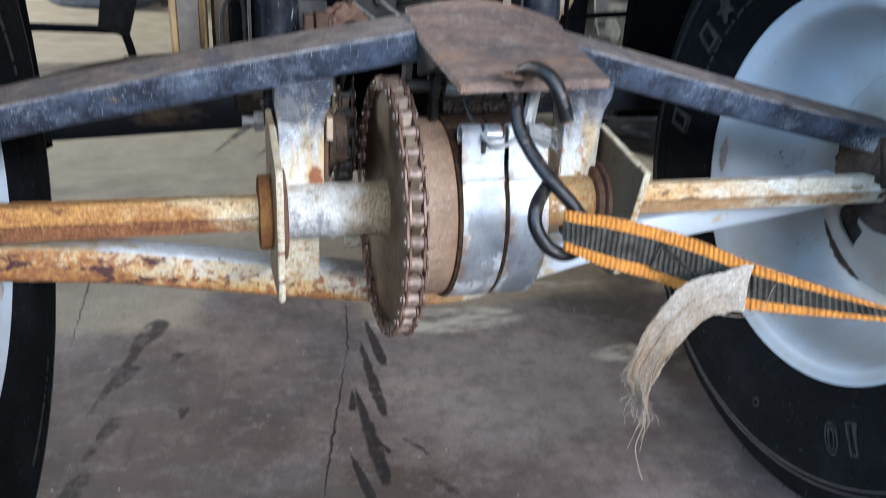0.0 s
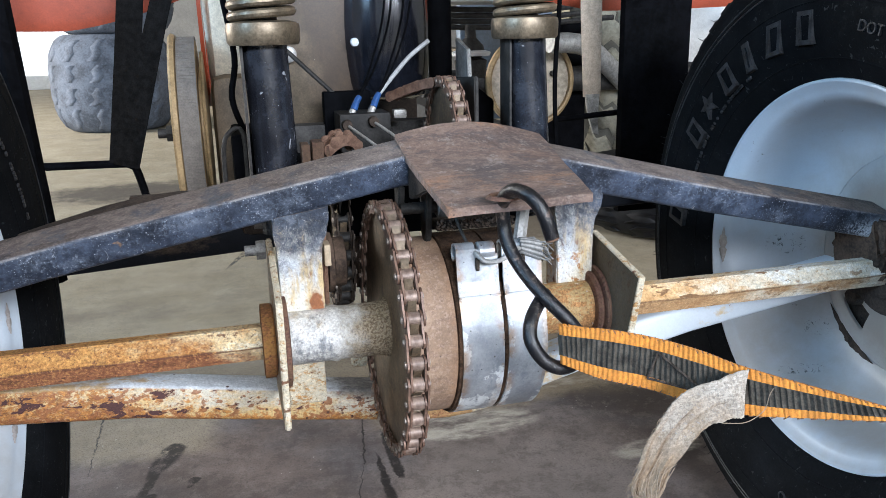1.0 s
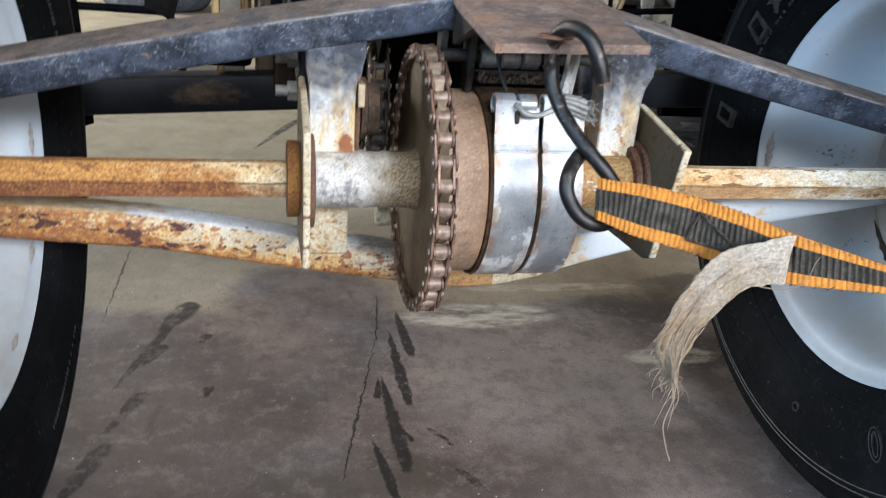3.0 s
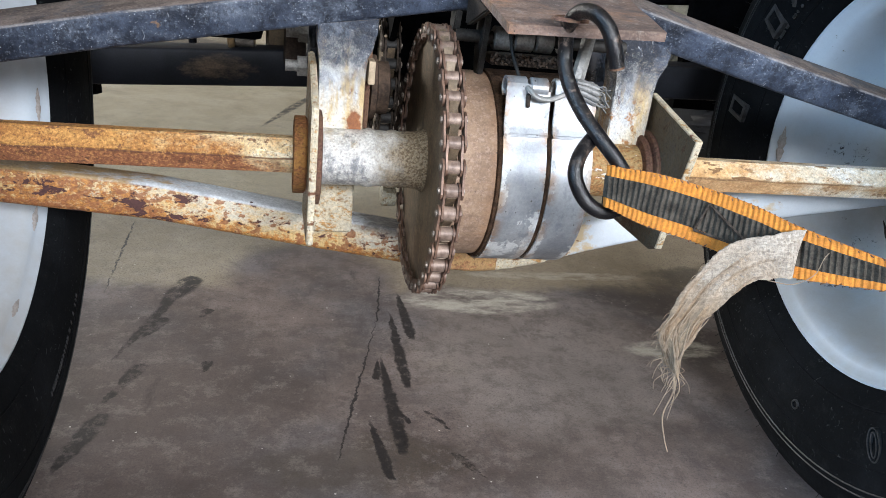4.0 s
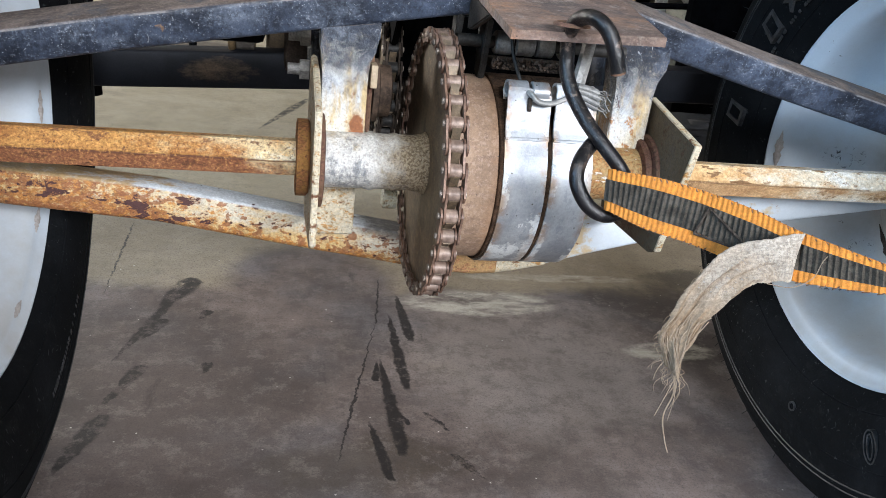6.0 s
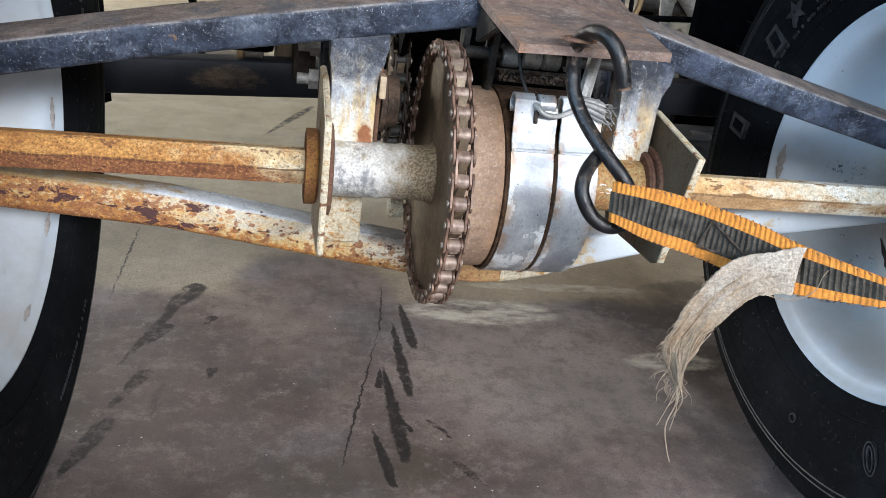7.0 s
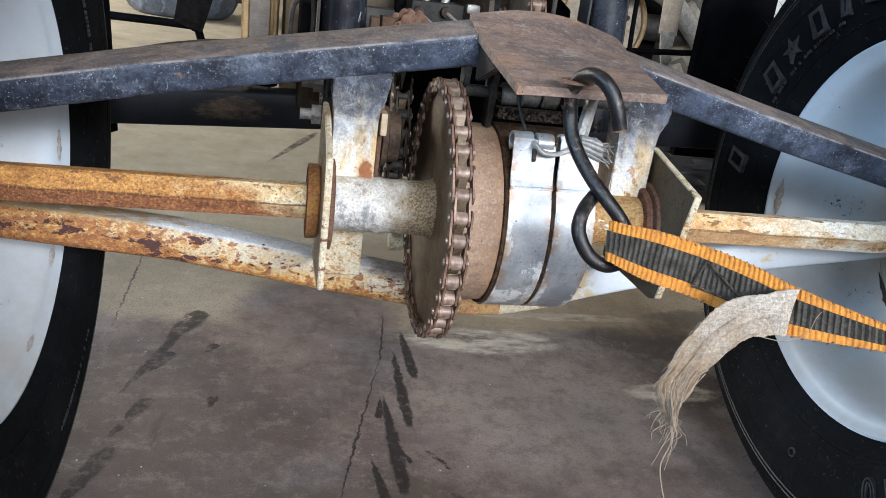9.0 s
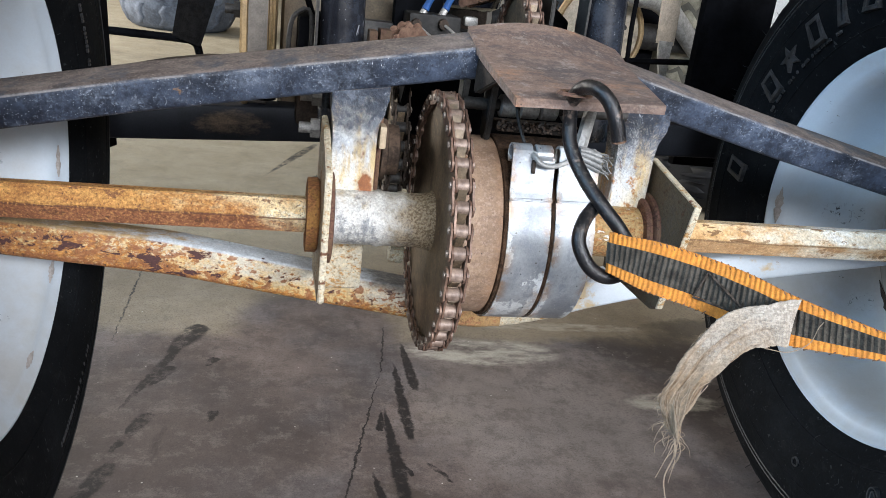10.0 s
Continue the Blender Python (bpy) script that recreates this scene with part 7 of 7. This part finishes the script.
# ---- what stands further back in the garage ----
def old_tyre(label, major, minor, lugs, m, rubber, proud=0.0035, grooves=None):
    """A knobbly tyre lying flat on the floor."""
    t = thing("old_tyre", label, "tyre", "stored tyres")
    def reach(s):
        return major - 0.085 + 0.085 * max(0.0, 1 - abs(s) ** 3) ** 0.6

    prof = [(minor * s, reach(s)) for s in (-1, -0.97, -0.92, -0.84, -0.72, -0.55, -0.3, 0, 0.3, 0.55, 0.72, 0.84, 0.92, 0.97, 1)]
    prof += [(minor * 0.8, major * 0.55), (-minor * 0.8, major * 0.55)]
    part("carcass", lathe(prof, 0, minor, 64, None, "z", 0, True), grooves or rubber, t)
    bm = bmesh.new()
    rnd = random.Random(lugs)
    for k in range(lugs):
        a = math.tau * k / lugs
        for side in (-1, 1):
            a2 = a + side * math.pi / lugs * 0.5
            for s0, s1 in ((0.06, 0.40), (0.48, 0.90)):
                w, lean = rnd.uniform(0.12, 0.17), rnd.uniform(0.06, 0.16)
                rows = []
                for i in range(4):
                    s = s0 + (s1 - s0) * i / 3
                    da = lean * i / 3 + 0.05 * math.sin(2.2 * i)
                    rows.append([bm.verts.new(((reach(s) + out) * math.cos(a2 + side * d), (reach(s) + out) * math.sin(a2 + side * d), minor + side * s * minor)) for out, d in ((-0.01, da - 0.05), (proud, da), (proud, da + w), (-0.01, da + w + 0.05))])
                for r0, r1 in zip(rows, rows[1:]):
                    for i in range(3):
                        bm.faces.new((r0[i], r0[i + 1], r1[i + 1], r1[i]))
                bm.faces.new(rows[0])
                bm.faces.new(rows[-1])
    tagged(part("tread_pattern", bm, rubber, t, smooth=85), kind="stuff")
    t.matrix_basis = m
    return t


low = old_tyre("grey knobbly tyre lying on the concrete floor", 0.285, 0.226, 13, pose(-0.665, 3.80, 0.0), M_OLDTYRE)
copy_thing(low, pose(-0.63, 3.82, 0.453, 0, 0, 33))["label"] = "grey knobbly tyre stacked on another tyre"
old_tyre("pale beige knobbly tyre standing beside a trailer", 0.29, 0.115, 24, pose(0.845, 1.62, 0.301, 0, 90, 3) @ Matrix.Translation((0, 0, -0.115)), M_OLDTYRE_PALE, 0.014, M_OLDTYRE_DIM)
# added dark tyre, standing in for shade on the pale tyre's lower half
old_tyre("added black flat tyre in place of the pale tyre's shaded lower half", 0.265, 0.075, 18, pose(0.868, 1.115, 0.0, 0, 0, 10), M_RUBBER_PLAIN, 0.006)

M_HUBFACE = plain("scuffed pale tan steel", (0.46, 0.40, 0.31), 0.45, 0.2, 0.4, 14)

# machine behind: hub disc, leaf spring and ball mount
mach = thing("utility_trailer", "grey utility trailer with leaf spring and hub disc", "trailer")
part("hub_disc", lathe([(0, 0.020), (0.004, 0.090), (0.006, 0.0955), (0.014, 0.0955), (0.016, 0.030), (0.03, 0.028)], 1.28, 0.318, 48, None, "y", 0.548), M_HUBFACE, mach, "tan rusty hub disc")
part("disc_rim", lathe([(-0.004, 0.0960), (-0.006, 0.1000), (0.000, 0.1065), (0.010, 0.1070), (0.014, 0.0960)], 1.28, 0.318, 48, None, "y", 0.548, True), M_FLANGE, mach, "yellow-tan rim")
for k in range(5):
    a = math.tau * k / 5 + 0.3
    part("stud", lathe([(-0.012, 0.006), (0, 0.007)], 1.28, 0.318 + 0.055 * math.sin(a), 8, None, "y", 0.548 + 0.055 * math.cos(a)), M_STEEL_DARK, mach)
for k in range(4):
    part("leaf", rod([(0.20, 1.22, 0.452 + 0.012 * k), (0.43, 1.22, 0.440 + 0.012 * k), (0.72 - 0.05 * k, 1.22, 0.456 + 0.012 * k)], 0.0058, 8, 4), M_STEEL_DARK, mach)
part("top_cover", box(0.28, 0.52, 1.16, 1.36, 0.490, 0.515, 0.008), M_PALE, mach, "pale painted deck edge")
part("ball_mount", lathe([(0.34, 0.030), (0.375, 0.034), (0.38, 0.022), (0.392, 0.030), (0.405, 0.026), (0.42, 0.012), (0.445, 0.010)], 1.15, 0, 24, None, "z", 0.365), M_STEEL_DARK, mach)
part("flange", lathe([(0.383, 0.020), (0.384, 0.040), (0.391, 0.042), (0.395, 0.030)], 1.15, 0, 24, None, "z", 0.365), M_PALE, mach)
part("axle_tube", rod([(0.30, 1.32, 0.318), (1.1, 1.32, 0.318)], 0.03, 20, 1), M_STEEL_DARK, mach)
part("fuel_cell", box(0.58, 0.82, 1.50, 1.62, 0.440, 0.54, 0.03, 4), M_CREAM, mach, "cream tank end")
# added near-black sheet that stands for the trailer's underside shade
part("shade_sheet", box(0.605, 0.722, 1.36, 1.375, 0.05, 0.45, 0.003), M_MATT, mach, "added black sheet for the shade under the trailer")
part("panel", box(0.42, 0.66, 1.42, 1.46, 0.22, 0.56, 0.01), M_GREYBLUE, mach)
part("drawbar", box(0.33, 0.40, 0.95, 2.2, 0.20, 0.26, 0.008), M_STEEL_DARK, mach)
part("stand_leg", box(0.34, 0.39, 1.40, 1.45, 0.0, 0.22, 0.004), M_STEEL_DARK, mach)
part("stand_leg", box(0.76, 0.80, 1.42, 1.46, 0.0, 0.24, 0.004), M_STEEL_DARK, mach)
part("silver_pipe", rod([(0.56, 1.20, 0.405), (0.66, 1.22, 0.392), (0.80, 1.30, 0.300)], 0.022, 16, 4), M_STEEL, mach, "bent grey pipe")

bag = thing("white_sack", "crumpled white plastic sack on the floor", "sack")
bm = bmesh.new()
bmesh.ops.create_icosphere(bm, subdivisions=5, radius=1)
for v in bm.verts:
    d = 1 + 0.22 * noise.noise(v.co * 2.2) + 0.10 * noise.noise(v.co * 6.0) + 0.04 * abs(noise.noise(v.co * 14))
    v.co = Vector((v.co.x * 0.30 * d, v.co.y * 0.25 * d, max(-0.5, v.co.z) * 0.42 * d))
lift = min(v.co.z for v in bm.verts)
for v in bm.verts:
    v.co += Vector((1.52, 2.05, -lift + 0.001))
part("sack_body", bm, M_PALE, bag, smooth=60)

shelf = thing("storage_rack", "dark steel rack with boxes against the wall", "rack")
for x in (0.1, 1.5, 2.9):
    part("upright", box(x - 0.02, x + 0.02, 5.0, 5.04, 0, 2.0, 0.003), M_STEEL_DARK, shelf)
for z in (0.28, 0.85, 1.45):
    part("board", box(0.08, 2.92, 4.9, 5.4, z, z + 0.03, 0.004), M_TAN, shelf)
crates = thing("cardboard_box", "brown cardboard box on a rack", "box", "boxes on the rack")
part("carton", box(-0.2, 0.2, -0.18, 0.18, 0, 0.34, 0.006), M_TAN, crates)
crates.matrix_basis = pose(0.5, 5.15, 0.31)
for x, z, r in ((1.05, 0.31, 8), (2.1, 0.31, -6), (0.8, 0.88, 4), (2.0, 0.88, 10)):
    copy_thing(crates, pose(x, 5.15, z, 0, 0, r))
door = thing("daylit_door", "pale glazed side door letting in daylight", "door", kind="structure")
n = Nodes("daylit glass", 0.3, 0.0, 0.0)
n.set("Base Color", (0.8, 0.82, 0.84)).set("Emission Color", (0.92, 0.96, 1.0)).set("Emission Strength", 1.0)
part("glass", box(-2.45, -1.45, 7.44, 7.46, 0.12, 1.95, 0.002), n.m, door)
for x0, x1, z0, z1 in ((-2.55, -2.45, 0, 2.05), (-1.45, -1.35, 0, 2.05), (-2.45, -1.45, 1.95, 2.05), (-2.45, -1.45, 0.0, 0.12)):
    part("door_frame", box(x0, x1, 7.42, 7.5, z0, z1, 0.004), M_PALE, door)
